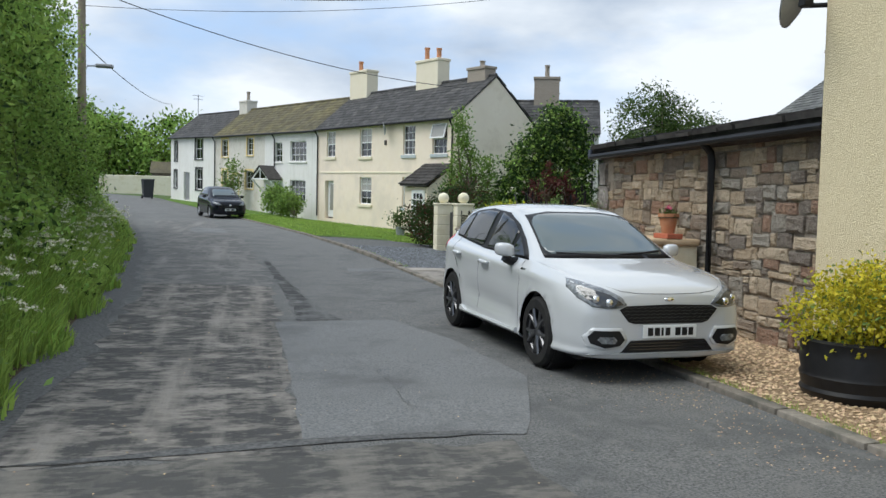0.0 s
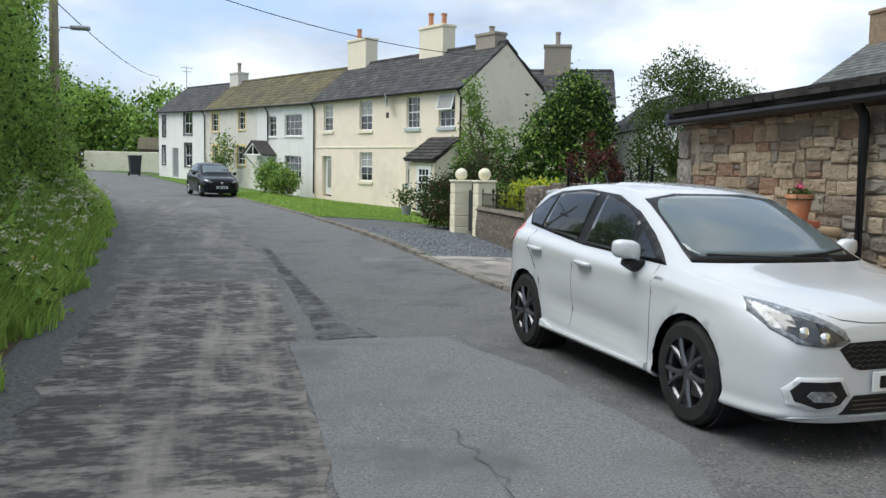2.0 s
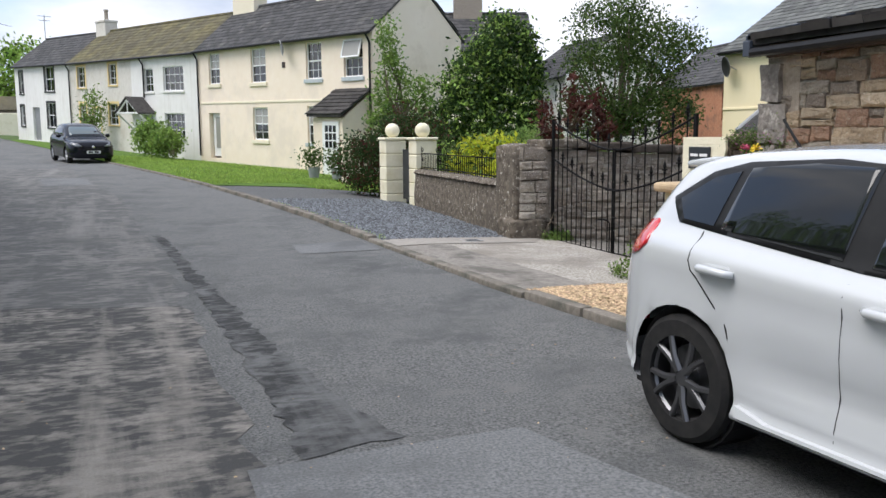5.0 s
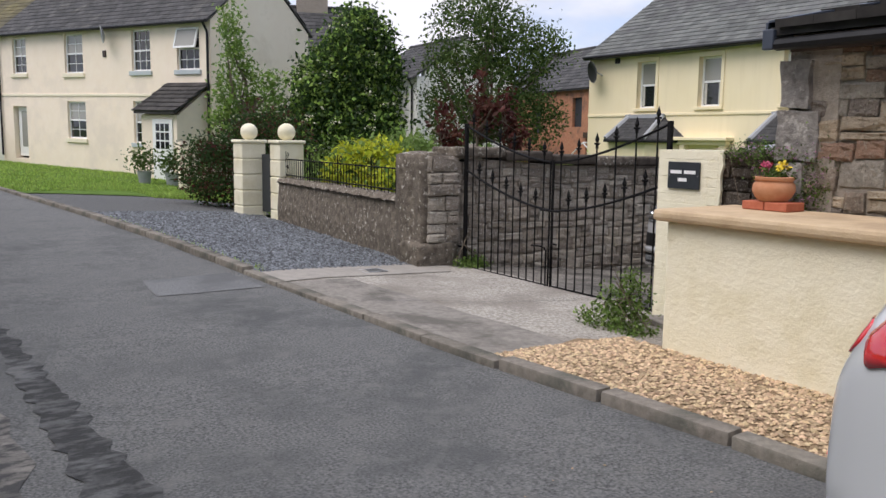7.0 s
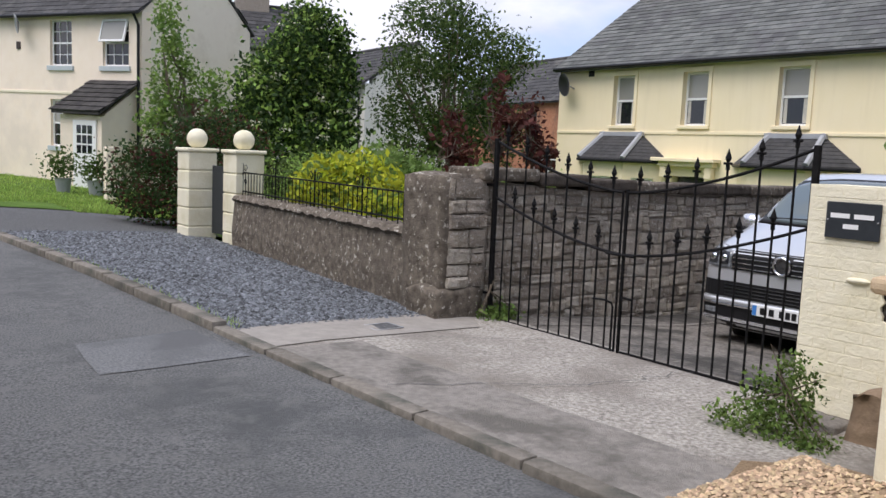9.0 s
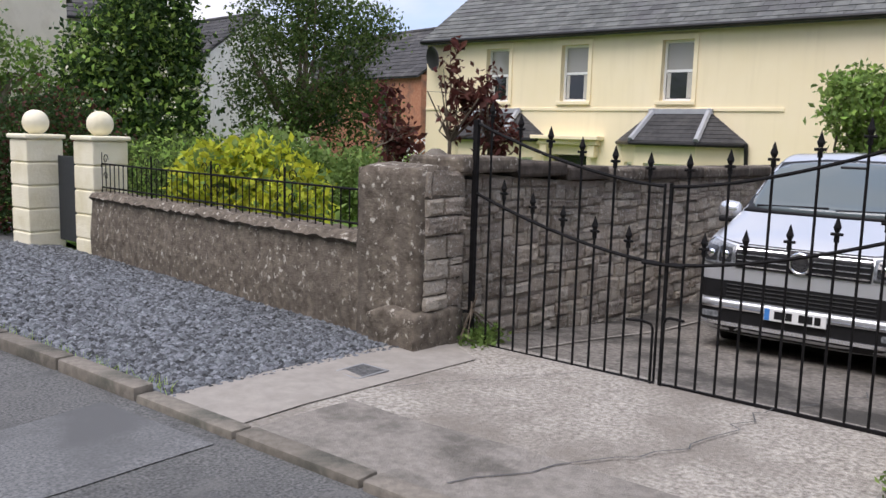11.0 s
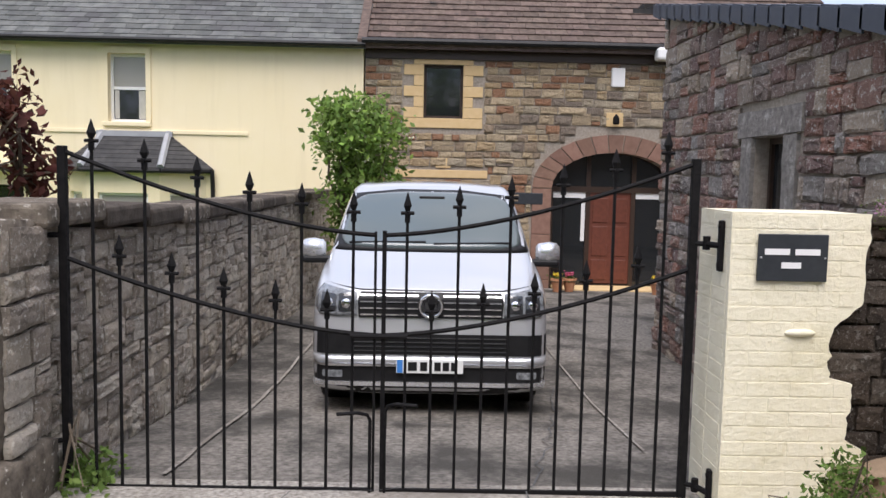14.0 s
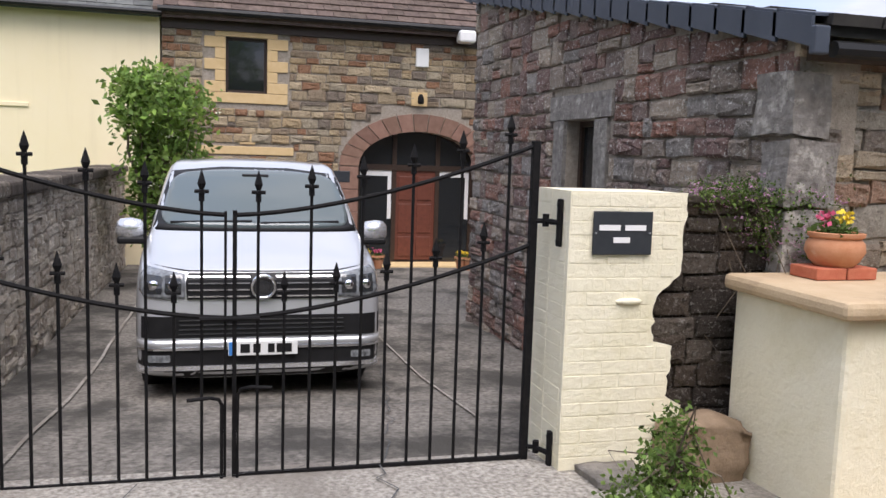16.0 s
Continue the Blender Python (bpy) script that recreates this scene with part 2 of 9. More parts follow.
M_YELLOW = mat("pale_yellow_paint", (0.84, 0.725, 0.48), (0.86, 0.75, 0.52), scale=1.4, rough=0.75, bump=0.12, bump_scale=40, streak=(0.8, 0.69, 0.46))
M_SCREAM = mat("cream_masonry_paint", (0.8, 0.745, 0.56), (0.84, 0.79, 0.62), scale=3, rough=0.7, bump=0.5, bump_scale=24, stain=(0.72, 0.66, 0.46), stain_scale=1.4)
M_ROUGHCREAM = mat("cream_roughcast", (0.66, 0.57, 0.37), (0.73, 0.64, 0.44), scale=16, rough=0.92, bump=0.9, bump_scale=55)
M_OCHRE = mat("ochre_paint", (0.72, 0.55, 0.25), (0.76, 0.6, 0.3), scale=3, rough=0.7)
M_COPE = mat("tan_coping", (0.5, 0.37, 0.23), (0.57, 0.44, 0.29), scale=6, rough=0.85, bump=0.4, bump_scale=40, stain=(0.42, 0.31, 0.2), stain_scale=2)
M_SILLGREY = mat("blue_grey_paint", (0.4, 0.45, 0.47), (0.46, 0.5, 0.51), scale=4, rough=0.7)
M_PVC = mat("white_plastic_frame", (0.8, 0.8, 0.79), rough=0.35)
M_BLACK = mat("black_plastic", (0.009, 0.009, 0.01), (0.016, 0.016, 0.017), scale=8, rough=0.45, spec=0.25)
M_BLACKPAINT = mat("black_frame_paint", (0.02, 0.02, 0.02), rough=0.5)
M_BROWNFRAME = mat("dark_brown_frame", (0.035, 0.02, 0.014), (0.05, 0.03, 0.02), scale=20, rough=0.45)
M_GLASS = glass_mat("window_glass")
M_GLASS_LIGHT = glass_mat("window_glass_blind", (0.32, 0.31, 0.28))
M_CURTAIN = mat("curtain", (0.42, 0.41, 0.38), (0.55, 0.54, 0.5), scale=9, rough=0.95)
M_ROOFSLATE = mat("roof_slate", (0.042, 0.042, 0.043), (0.082, 0.08, 0.08), scale=5, rough=0.8, island=0.28, stain=(0.13, 0.126, 0.115), stain_scale=0.9, stain_at=(0.55, 0.75))
M_SLATE_GREEN = mat("grey_green_slate", (0.09, 0.096, 0.093), (0.16, 0.163, 0.152), scale=4, rough=0.8, island=0.25, stain=(0.1, 0.1, 0.1), stain_scale=0.9)
M_MOSSROOF = mat("mossy_slate", (0.085, 0.078, 0.055), (0.13, 0.118, 0.078), scale=2.2, rough=0.95, island=0.2, stain=(0.16, 0.14, 0.07), stain_scale=0.8, stain_at=(0.45, 0.7))
M_TILE = mat("brown_concrete_tile", (0.085, 0.062, 0.052), (0.16, 0.12, 0.1), scale=9, rough=0.9, island=0.25, stain=(0.05, 0.045, 0.04), stain_scale=3.2, stain_at=(0.56, 0.7))
M_OLDTILE = mat("old_dark_tile", (0.035, 0.033, 0.033), (0.07, 0.065, 0.06), scale=5, rough=0.85, island=0.3)
M_VERGE = mat("blue_grey_verge_slate", (0.035, 0.045, 0.066), (0.055, 0.066, 0.09), scale=3, rough=0.55)
M_LEAD = mat("lead_flashing", (0.3, 0.31, 0.33), (0.38, 0.39, 0.41), scale=6, rough=0.6)
RED_PALETTE = [(0.31, 0.195, 0.16), (0.255, 0.19, 0.168), (0.34, 0.185, 0.142), (0.335, 0.28, 0.238), (0.285, 0.225, 0.198), (0.42, 0.35, 0.28), (0.24, 0.16, 0.145), (0.31, 0.285, 0.265)]
M_QUOIN = mat("grey_quoin_stone", (0.15, 0.137, 0.127), (0.29, 0.272, 0.25), scale=16, rough=0.95, bump=1.0, bump_scale=22, stain=(0.4, 0.38, 0.345), stain_scale=9.0, stain_at=(0.54, 0.64), vary=0.22)
M_STONE = stone_mat("rubble_sandstone", [(0.42, 0.345, 0.255), (0.29, 0.235, 0.185), (0.5, 0.41, 0.3), (0.33, 0.215, 0.155), (0.34, 0.31, 0.265), (0.56, 0.46, 0.34), (0.24, 0.205, 0.175), (0.46, 0.365, 0.26)])
M_STONE_YARD = stone_mat("yard_wall_stone", [(0.5, 0.43, 0.35), (0.36, 0.305, 0.25), (0.55, 0.48, 0.39), (0.43, 0.37, 0.31), (0.58, 0.52, 0.44)], lichen=(0.75, 0.72, 0.65), dark=(0.15, 0.13, 0.11), amount=0.85)
M_STONE_RED = stone_mat("red_brown_stone", RED_PALETTE, amount=0.95, lichen=(0.72, 0.7, 0.65), dark=(0.08, 0.062, 0.053))
M_STONE_TAN = stone_mat("tan_sandstone", [(0.46, 0.36, 0.23), (0.38, 0.3, 0.2), (0.5, 0.4, 0.27), (0.31, 0.24, 0.17), (0.44, 0.33, 0.2), (0.3, 0.165, 0.1), (0.4, 0.34, 0.25), (0.22, 0.18, 0.145)], amount=0.3, lichen=(0.5, 0.42, 0.28))
M_MORTAR = mat("old_mortar", (0.27, 0.235, 0.195), (0.42, 0.37, 0.31), scale=25, rough=1, bump=0.9, bump_scale=60)
M_MORTAR_DARK = mat("dark_mortar", (0.13, 0.11, 0.092), (0.22, 0.19, 0.155), scale=25, rough=1, bump=0.9, bump_scale=60)
M_DARKSTONE = mat("damp_dark_stone", (0.05, 0.04, 0.034), (0.1, 0.085, 0.07), scale=9, rough=0.95, bump=1.0, bump_scale=16, stain=(0.2, 0.185, 0.16), stain_scale=4.0, stain_at=(0.6, 0.72))
M_DARKRUBBLE = stone_mat("damp_dark_rubble", [(0.085, 0.066, 0.052), (0.055, 0.045, 0.038), (0.115, 0.095, 0.078), (0.07, 0.056, 0.046), (0.1, 0.075, 0.058)], lichen=(0.33, 0.31, 0.28), dark=(0.02, 0.017, 0.015), amount=0.6)
M_OLDRENDER = mat("stained_grey_render", (0.07, 0.058, 0.046), (0.22, 0.187, 0.15), scale=11, rough=0.95, bump=0.8, bump_scale=30, stain=(0.5, 0.47, 0.41), stain_scale=17.0, stain_at=(0.58, 0.65), streak=(0.13, 0.11, 0.09))
M_REDSTONE = mat("red_sandstone", (0.2, 0.115, 0.085), (0.27, 0.165, 0.125), scale=7, rough=0.9, bump=0.4, bump_scale=40, vary=0.15)
M_DRESSED = mat("dressed_tan_stone", (0.6, 0.43, 0.22), (0.66, 0.49, 0.27), scale=8, rough=0.85, bump=0.2)
M_BRICK = mat("old_red_brick", (0.36, 0.16, 0.09), (0.45, 0.24, 0.14), scale=10, rough=0.92, island=0.25, stain=(0.2, 0.12, 0.085), stain_scale=1.2)
M_WHITEPAINT = mat("white_car_paint", (0.55, 0.565, 0.58), rough=0.25, coat=1.0)
M_BRIGHTSILVER = mat("bright_silver_trim", (0.72, 0.73, 0.75), rough=0.22, metal=0.75, coat=0.6)
M_SILVER = mat("silver_van_paint", (0.6, 0.615, 0.64), rough=0.3, metal=0.5, coat=1.0)
M_BLACKCAR = mat("black_car_paint", (0.006, 0.007, 0.012), rough=0.22, coat=0.35, spec=0.2)
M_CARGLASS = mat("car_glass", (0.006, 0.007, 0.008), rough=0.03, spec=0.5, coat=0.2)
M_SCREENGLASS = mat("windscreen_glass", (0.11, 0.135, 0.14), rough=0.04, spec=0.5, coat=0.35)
M_TYRE = mat("tyre_rubber", (0.016, 0.016, 0.017), (0.03, 0.029, 0.028), scale=12, rough=0.85)
M_RIM = mat("dark_alloy", (0.13, 0.13, 0.135), rough=0.3, metal=0.8)
M_RIM_SILVER = mat("silver_alloy", (0.5, 0.5, 0.52), rough=0.3, metal=0.8)
M_CHROME = mat("chrome", (0.85, 0.86, 0.88), rough=0.08, metal=1.0)
M_LAMP = mat("headlamp_lens", (0.06, 0.065, 0.07), (0.3, 0.32, 0.34), scale=22, rough=0.08, coat=1.0)
M_LAMPDARK = mat("headlamp_bezel", (0.025, 0.027, 0.03), rough=0.15, coat=1.0)
M_REDLAMP = mat("red_lamp_lens", (0.55, 0.02, 0.025), rough=0.1, coat=1.0)
M_PLATE = mat("plate_white", (0.78, 0.79, 0.78), rough=0.4)
M_PLATEBLUE = mat("plate_blue", (0.05, 0.22, 0.6), rough=0.4)
M_IRON = mat("black_wrought_iron", (0.008, 0.008, 0.009), (0.016, 0.015, 0.015), scale=30, rough=0.6, spec=0.08, bump=0.2, bump_scale=80)
M_TERRA = mat("terracotta", (0.46, 0.2, 0.1), (0.55, 0.28, 0.16), scale=9, rough=0.85, bump=0.2, stain=(0.58, 0.42, 0.3), stain_scale=5, stain_at=(0.58, 0.7))
M_REDBRICK = mat("red_brick", (0.42, 0.12, 0.07), (0.5, 0.17, 0.1), scale=20, rough=0.9, bump=0.3)
M_SIGN = mat("dark_slate_sign", (0.02, 0.024, 0.03), (0.03, 0.034, 0.04), scale=20, rough=0.5)
M_SIGNINK = mat("white_sign_paint", (0.8, 0.8, 0.8), rough=0.6)
M_DOOR = mat("red_brown_door", (0.11, 0.032, 0.02), (0.16, 0.05, 0.03), scale=12, rough=0.45)
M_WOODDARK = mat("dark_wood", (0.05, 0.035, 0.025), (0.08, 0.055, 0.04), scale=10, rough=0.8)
M_POLE = mat("weathered_pole", (0.26, 0.22, 0.16), (0.34, 0.29, 0.22), scale=6, rough=0.9, streak=(0.18, 0.15, 0.11))
M_BARK = mat("bark", (0.13, 0.1, 0.075), (0.2, 0.165, 0.125), scale=8, rough=0.95, bump=1.0, bump_scale=30)
M_GREYMETAL = mat("grey_metal", (0.3, 0.31, 0.32), (0.38, 0.38, 0.39), scale=8, rough=0.5, metal=0.5)
M_ROCK = mat("brown_rock", (0.19, 0.135, 0.09), (0.32, 0.235, 0.16), scale=6, rough=0.9, bump=0.9, bump_scale=14)
M_LEAF_HEDGE = leaf_mat("hedge_leaf", (0.19, 0.32, 0.06), (0.33, 0.46, 0.11))
M_LEAF_DARK = leaf_mat("dark_leaf", (0.026, 0.055, 0.016), (0.06, 0.105, 0.03))
M_LEAF_MID = leaf_mat("mid_green_leaf", (0.06, 0.105, 0.025), (0.115, 0.16, 0.045))
M_LEAF_FRESH = leaf_mat("fresh_leaf", (0.13, 0.215, 0.05), (0.22, 0.31, 0.09))
M_LEAF_LIME = leaf_mat("lime_leaf", (0.36, 0.42, 0.03), (0.55, 0.55, 0.05))
M_LEAF_GOLD = leaf_mat("golden_leaf", (0.38, 0.36, 0.03), (0.62, 0.54, 0.05))
M_LEAF_PURPLE = leaf_mat("purple_leaf", (0.07, 0.022, 0.02), (0.13, 0.05, 0.035))
M_FLOWER = mat("cream_blossom", (0.68, 0.66, 0.5), rough=0.8)
M_PINK = mat("pink_petal", (0.6, 0.1, 0.2), rough=0.7)
M_YELLOWPETAL = mat("yellow_petal", (0.75, 0.55, 0.03), rough=0.7)
M_LILAC = mat("lilac_petal", (0.42, 0.22, 0.34), rough=0.8)
M_CABLE = mat("cable", (0.02, 0.02, 0.022), rough=0.6)


# ---- mesh tools ----
class Mesh:
    """Verts and faces gathered by plain code."""

    def __init__(self):
        self.v, self.f = [], []

    def add(self, vs, fs):
        n = len(self.v)
        self.v += [tuple(p) for p in vs]
        self.f += [tuple(i + n for i in q) for q in fs]
        return self

    def box(self, a, b, m=None):
        vs = [Vector((x, y, z)) for x in (a[0], b[0]) for y in (a[1], b[1]) for z in (a[2], b[2])]
        if m:
            vs = [m @ p for p in vs]
        return self.add(vs, [(0, 1, 3, 2), (4, 6, 7, 5), (0, 4, 5, 1), (2, 3, 7, 6), (0, 2, 6, 4), (1, 5, 7, 3)])

    def bev(self, a, b, r, m=None):
        """A box with all its edges cut by r."""
        bm = bmesh.new()
        bmesh.ops.create_cube(bm, size=1)
        for p in bm.verts:
            p.co = Vector((a[i] + (b[i] - a[i]) * (p.co[i] + 0.5) for i in range(3)))
        bmesh.ops.bevel(bm, geom=bm.edges[:], offset=r, segments=2, affect="EDGES", profile=0.5)
        bm.verts.index_update()
        vs = [m @ p.co if m else p.co.copy() for p in bm.verts]
        self.add(vs, [tuple(q.index for q in f.verts) for f in bm.faces])
        bm.free()
        return self

    def rod(self, p, q, r0, r1=None, n=8, caps=True):
        p, q = Vector(p), Vector(q)
        r1 = r0 if r1 is None else r1
        rot = (q - p).to_track_quat("Z", "Y").to_matrix()
        vs = []
        for c, r in ((p, r0), (q, r1)):
            vs += [c + rot @ Vector((r * math.cos(2 * math.pi * i / n), r * math.sin(2 * math.pi * i / n), 0)) for i in range(n)]
        fs = [(i, (i + 1) % n, n + (i + 1) % n, n + i) for i in range(n)]
        if caps:
            fs += [tuple(range(n))[::-1], tuple(range(n, 2 * n))]
        return self.add(vs, fs)

    def tube(self, pts, r, n=6):
        """A swept tube; r one radius or one for each point."""
        pts = [Vector(p) for p in pts]
        rs = r if isinstance(r, (list, tuple)) else [r] * len(pts)
        vs, fs = [], []
        for k, p in enumerate(pts):
            d = pts[min(k + 1, len(pts) - 1)] - pts[max(k - 1, 0)]
            rot = d.to_track_quat("Z", "Y").to_matrix()
            vs += [p + rot @ Vector((rs[k] * math.cos(2 * math.pi * i / n), rs[k] * math.sin(2 * math.pi * i / n), 0)) for i in range(n)]
        for k in range(len(pts) - 1):
            fs += [(k * n + i, k * n + (i + 1) % n, (k + 1) * n + (i + 1) % n, (k + 1) * n + i) for i in range(n)]
        fs += [tuple(range(n))[::-1], tuple(range((len(pts) - 1) * n, len(pts) * n))]
        return self.add(vs, fs)

    def lathe(self, prof, n=20, at=(0, 0, 0), caps=True):
        """Profile of (radius, height) turned round z."""
        vs, fs = [], []
        for r, z in prof:
            vs += [(at[0] + r * math.cos(2 * math.pi * i / n), at[1] + r * math.sin(2 * math.pi * i / n), at[2] + z) for i in range(n)]
        for k in range(len(prof) - 1):
            fs += [(k * n + i, k * n + (i + 1) % n, (k + 1) * n + (i + 1) % n, (k + 1) * n + i) for i in range(n)]
        if caps:
            fs += [tuple(range(n))[::-1], tuple(range((len(prof) - 1) * n, len(prof) * n))]
        return self.add(vs, fs)

    def prism(self, pts, d):
        """A flat polygon given in 3D, pushed along d."""
        n, d = len(pts), Vector(d)
        vs = [Vector(p) for p in pts] + [Vector(p) + d for p in pts]
        return self.add(vs, [tuple(range(n))[::-1], tuple(range(n, 2 * n))] + [(i, (i + 1) % n, n + (i + 1) % n, n + i) for i in range(n)])

    def loft(self, rings, caps=True):
        """Closed rings of the same count, skinned."""
        n = len(rings[0])
        vs = [p for r in rings for p in r]
        fs = [(k * n + i, k * n + (i + 1) % n, (k + 1) * n + (i + 1) % n, (k + 1) * n + i) for k in range(len(rings) - 1) for i in range(n)]
        if caps:
            fs += [tuple(range(n))[::-1], tuple(range((len(rings) - 1) * n, len(rings) * n))]
        return self.add(vs, fs)

    def ball(self, c, r, n=14, squash=(1, 1, 1)):
        prof = [(math.sin(math.pi * k / n) * r, -math.cos(math.pi * k / n) * r) for k in range(1, n)]
        m = Mesh().lathe(prof, n + 4)
        return self.add([(c[0] + p[0] * squash[0], c[1] + p[1] * squash[1], c[2] + p[2] * squash[2]) for p in m.v], m.f)

    def moved(self, m):
        self.v = [tuple(m @ Vector(p)) for p in self.v]
        return self

    def data(self, name, material, smooth=False):
        me = bpy.data.meshes.new(name)
        me.from_pydata(self.v, [], self.f)
        me.materials.append(material)
        bm = bmesh.new()
        bm.from_mesh(me)
        bmesh.ops.recalc_face_normals(bm, faces=bm.faces[:])
        bm.to_mesh(me)
        bm.free()
        if smooth:
            me.polygons.foreach_set("use_smooth", [True] * len(me.polygons))
            if smooth != "all":
                me.set_sharp_from_angle(angle=radians(38))
        return me


def part(name, mesh, material, parent=None, label="", smooth=False, kind=""):
    """One mesh object under a thing or a part."""
    ob = new(name, mesh.data(name, material, smooth) if isinstance(mesh, Mesh) else mesh)
    if parent is not None:
        ob.parent = parent
    return tagged(ob, label, kind=kind)


def thing(name, label, category, group="", at=None, kind=""):
    """An Empty that stands for one thing."""
    ob = new(name)
    ob.empty_display_size = 0.1
    if at is not None:
        ob.matrix_basis = at if isinstance(at, Matrix) else Matrix.Translation(at)
    return tagged(ob, label, category, group, kind)


def structure(name, mesh, material, label, category, smooth=False):
    ob = part(name, mesh, material, None, "", smooth)
    return tagged(ob, label, category, kind="structure")


# ---- ground ----
def interp(x, xs, ys):
    return float(np.interp(x, xs, ys))


def road_h(y):
    return 0.009 * min(max(y, -20), 20) + 0.02 * min(max(y - 20, 0), 30) + 0.03 * min(max(y - 50, 0), 70)


def kerb_x(y):
    return interp(y, [-40, 0, 4.4, 6.5, 12, 14, 17.6, 19, 21, 24.5, 30.3, 35.6, 41.6, 60, 76, 90], [4.1, 4.05, 3.97, 3.9, 3.69, 3.5, 3.4, 3.37, 3.3, 3.0, 2.35, 1.5, 0.45, -3.0, -6.4, -10.0])


def left_x(y):
    return interp(y, [-40, 0, 7, 8.2, 13.5, 17.5, 25.3, 36, 57, 76, 90], [-2.0, -1.75, -1.62, -1.66, -1.85, -2.25, -2.9, -4.4, -8.0, -12.0, -16.0])


def ground_h(x, y):
    """The height of the ground: the lane climbs gently, the yards fall away from it."""
    k = x - kerb_x(min(max(y, -40), 90))
    return road_h(y) + interp(k, [0.6, 2.65, 5.4, 15.5, 60], [0, -0.08, -0.34, -0.7, -0.7])


def sheet(outline, step=0.5, lift=0.0, skirt=0.0, height=ground_h):
    """A patch of ground with that outline in plan, cut on a grid and draped over the ground."""
    bm = bmesh.new()
    bm.faces.new([bm.verts.new((x, y, 0)) for x, y in outline])
    for axis in (0, 1):
        lo, hi = min(p[axis] for p in outline), max(p[axis] for p in outline)
        c = lo + step
        while c < hi:
            no = [0, 0, 0]
            no[axis] = 1
            co = [0, 0, 0]
            co[axis] = c
            bmesh.ops.bisect_plane(bm, geom=bm.verts[:] + bm.edges[:] + bm.faces[:], plane_co=co, plane_no=no)
            c += step
    for p in bm.verts:
        p.co.z = height(p.co.x, p.co.y) + lift
    bm.verts.index_update()
    m = Mesh()
    m.add([p.co.copy() for p in bm.verts], [tuple(q.index for q in f.verts) for f in bm.faces])
    bm.free()
    return m


def wpart(name, mesh, material, parent, label="", smooth=False, kind=""):
    """A part whose mesh is given in world coordinates, under a parent at any place."""
    ob = part(name, mesh, material, parent, label, smooth, kind)
    top = parent
    while top.parent is not None:
        top = top.parent
    if top is parent:
        ob.matrix_parent_inverse = top.matrix_basis.inverted()
    return ob


# ---- large structure: ground ----
g_mesh = Mesh()
gx = sorted({*range(-300, -40, 26), *range(-40, 62, 2), *range(62, 320, 26)})
gy = sorted({*range(-300, -40, 26), *range(-40, 120, 2), *range(120, 420, 30)})
g_mesh.add([(x, y, ground_h(x, y) - 0.06) for y in gy for x in gx],
           [(j * len(gx) + i, j * len(gx) + i + 1, (j + 1) * len(gx) + i + 1, (j + 1) * len(gx) + i) for j in range(len(gy) - 1) for i in range(len(gx) - 1)])
structure("ground", g_mesh, M_FIELD, "green meadow ground reaching to the horizon", "ground")

ROAD_Y = [-40, -20, -8, 0, 2, 4, 6, 8, 10, 12, 14, 16, 18, 20, 22, 25, 28, 30, 33, 36, 39, 42, 46, 50, 54, 58, 62, 66, 70, 74, 80]
r_mesh = Mesh()
for y in ROAD_Y:
    a, b = left_x(y) - 0.5, kerb_x(y) + 0.06
    r_mesh.v += [(a + (b - a) * i / 6, y, road_h(y)) for i in range(7)]
for j in range(len(ROAD_Y) - 1):
    r_mesh.f += [(j * 7 + i, j * 7 + i + 1, j * 7 + i + 8, j * 7 + i + 7) for i in range(6)]
r_mesh.add([(left_x(80) - 0.5, 80, road_h(80)), (kerb_x(80), 80, road_h(80)), (-12, 88, road_h(88)), (-26, 95, road_h(95)), (-60, 100, road_h(100)), (-60, 92, road_h(92)), (-26, 87, road_h(87))], [(0, 1, 2, 3, 6), (6, 3, 4, 5)])
structure("road", r_mesh, M_TARMAC, "grey worn tarmac village lane with patched repairs", "road")


def flat_h(x, y):
    return road_h(y)


def ragged(outline, step=0.35, amp=0.06, seed=1):
    """The same outline with a wandering edge."""
    rng, out = random.Random(seed), []
    for k, (x0, y0) in enumerate(outline):
        x1, y1 = outline[(k + 1) % len(outline)]
        n = max(1, int(math.hypot(x1 - x0, y1 - y0) / step))
        for i in range(n):
            out.append((x0 + (x1 - x0) * i / n + rng.uniform(-amp, amp), y0 + (y1 - y0) * i / n + rng.uniform(-amp, amp)))
    return out


def road_patch(name, outline, material, label, lift=0.004, amp=0.05, seed=1, step=0.35):
    return structure(name, sheet(ragged(outline, step, amp, seed), 2.0, lift, height=flat_h), material, label, "road surface")


old = [(-1.5, 5.1), (0.45, 5.1), (0.5, 10.4), (0.55, 14.5), (-1.5, 15.0), (-1.35, 10.0)]
far_old = [(-1.45, 14.7), (0.55, 14.3), (0.55, 17.0), (0.3, 26.0), (-1.2, 40.0), (-3.6, 40.0), (-2.3, 26.0), (-1.75, 17.0)]
road_patch("worn_road_strip", far_old, M_TAR_FAR, "lightly worn mottled tarmac further up the lane", 0.003, 0.1, 14)
road_patch("worn_road_strip", old, M_TAR_OLD, "worn mottled tarmac strip with crumbling dark surface dressing", 0.004, 0.1, 2)
road_patch("worn_road_end", [(-1.6, 1.0), (1.75, 1.0), (1.75, 5.2), (-1.5, 5.0)], M_TAR_NEAR, "brownish worn tarmac with dark patches", 0.003, 0.1, 12)
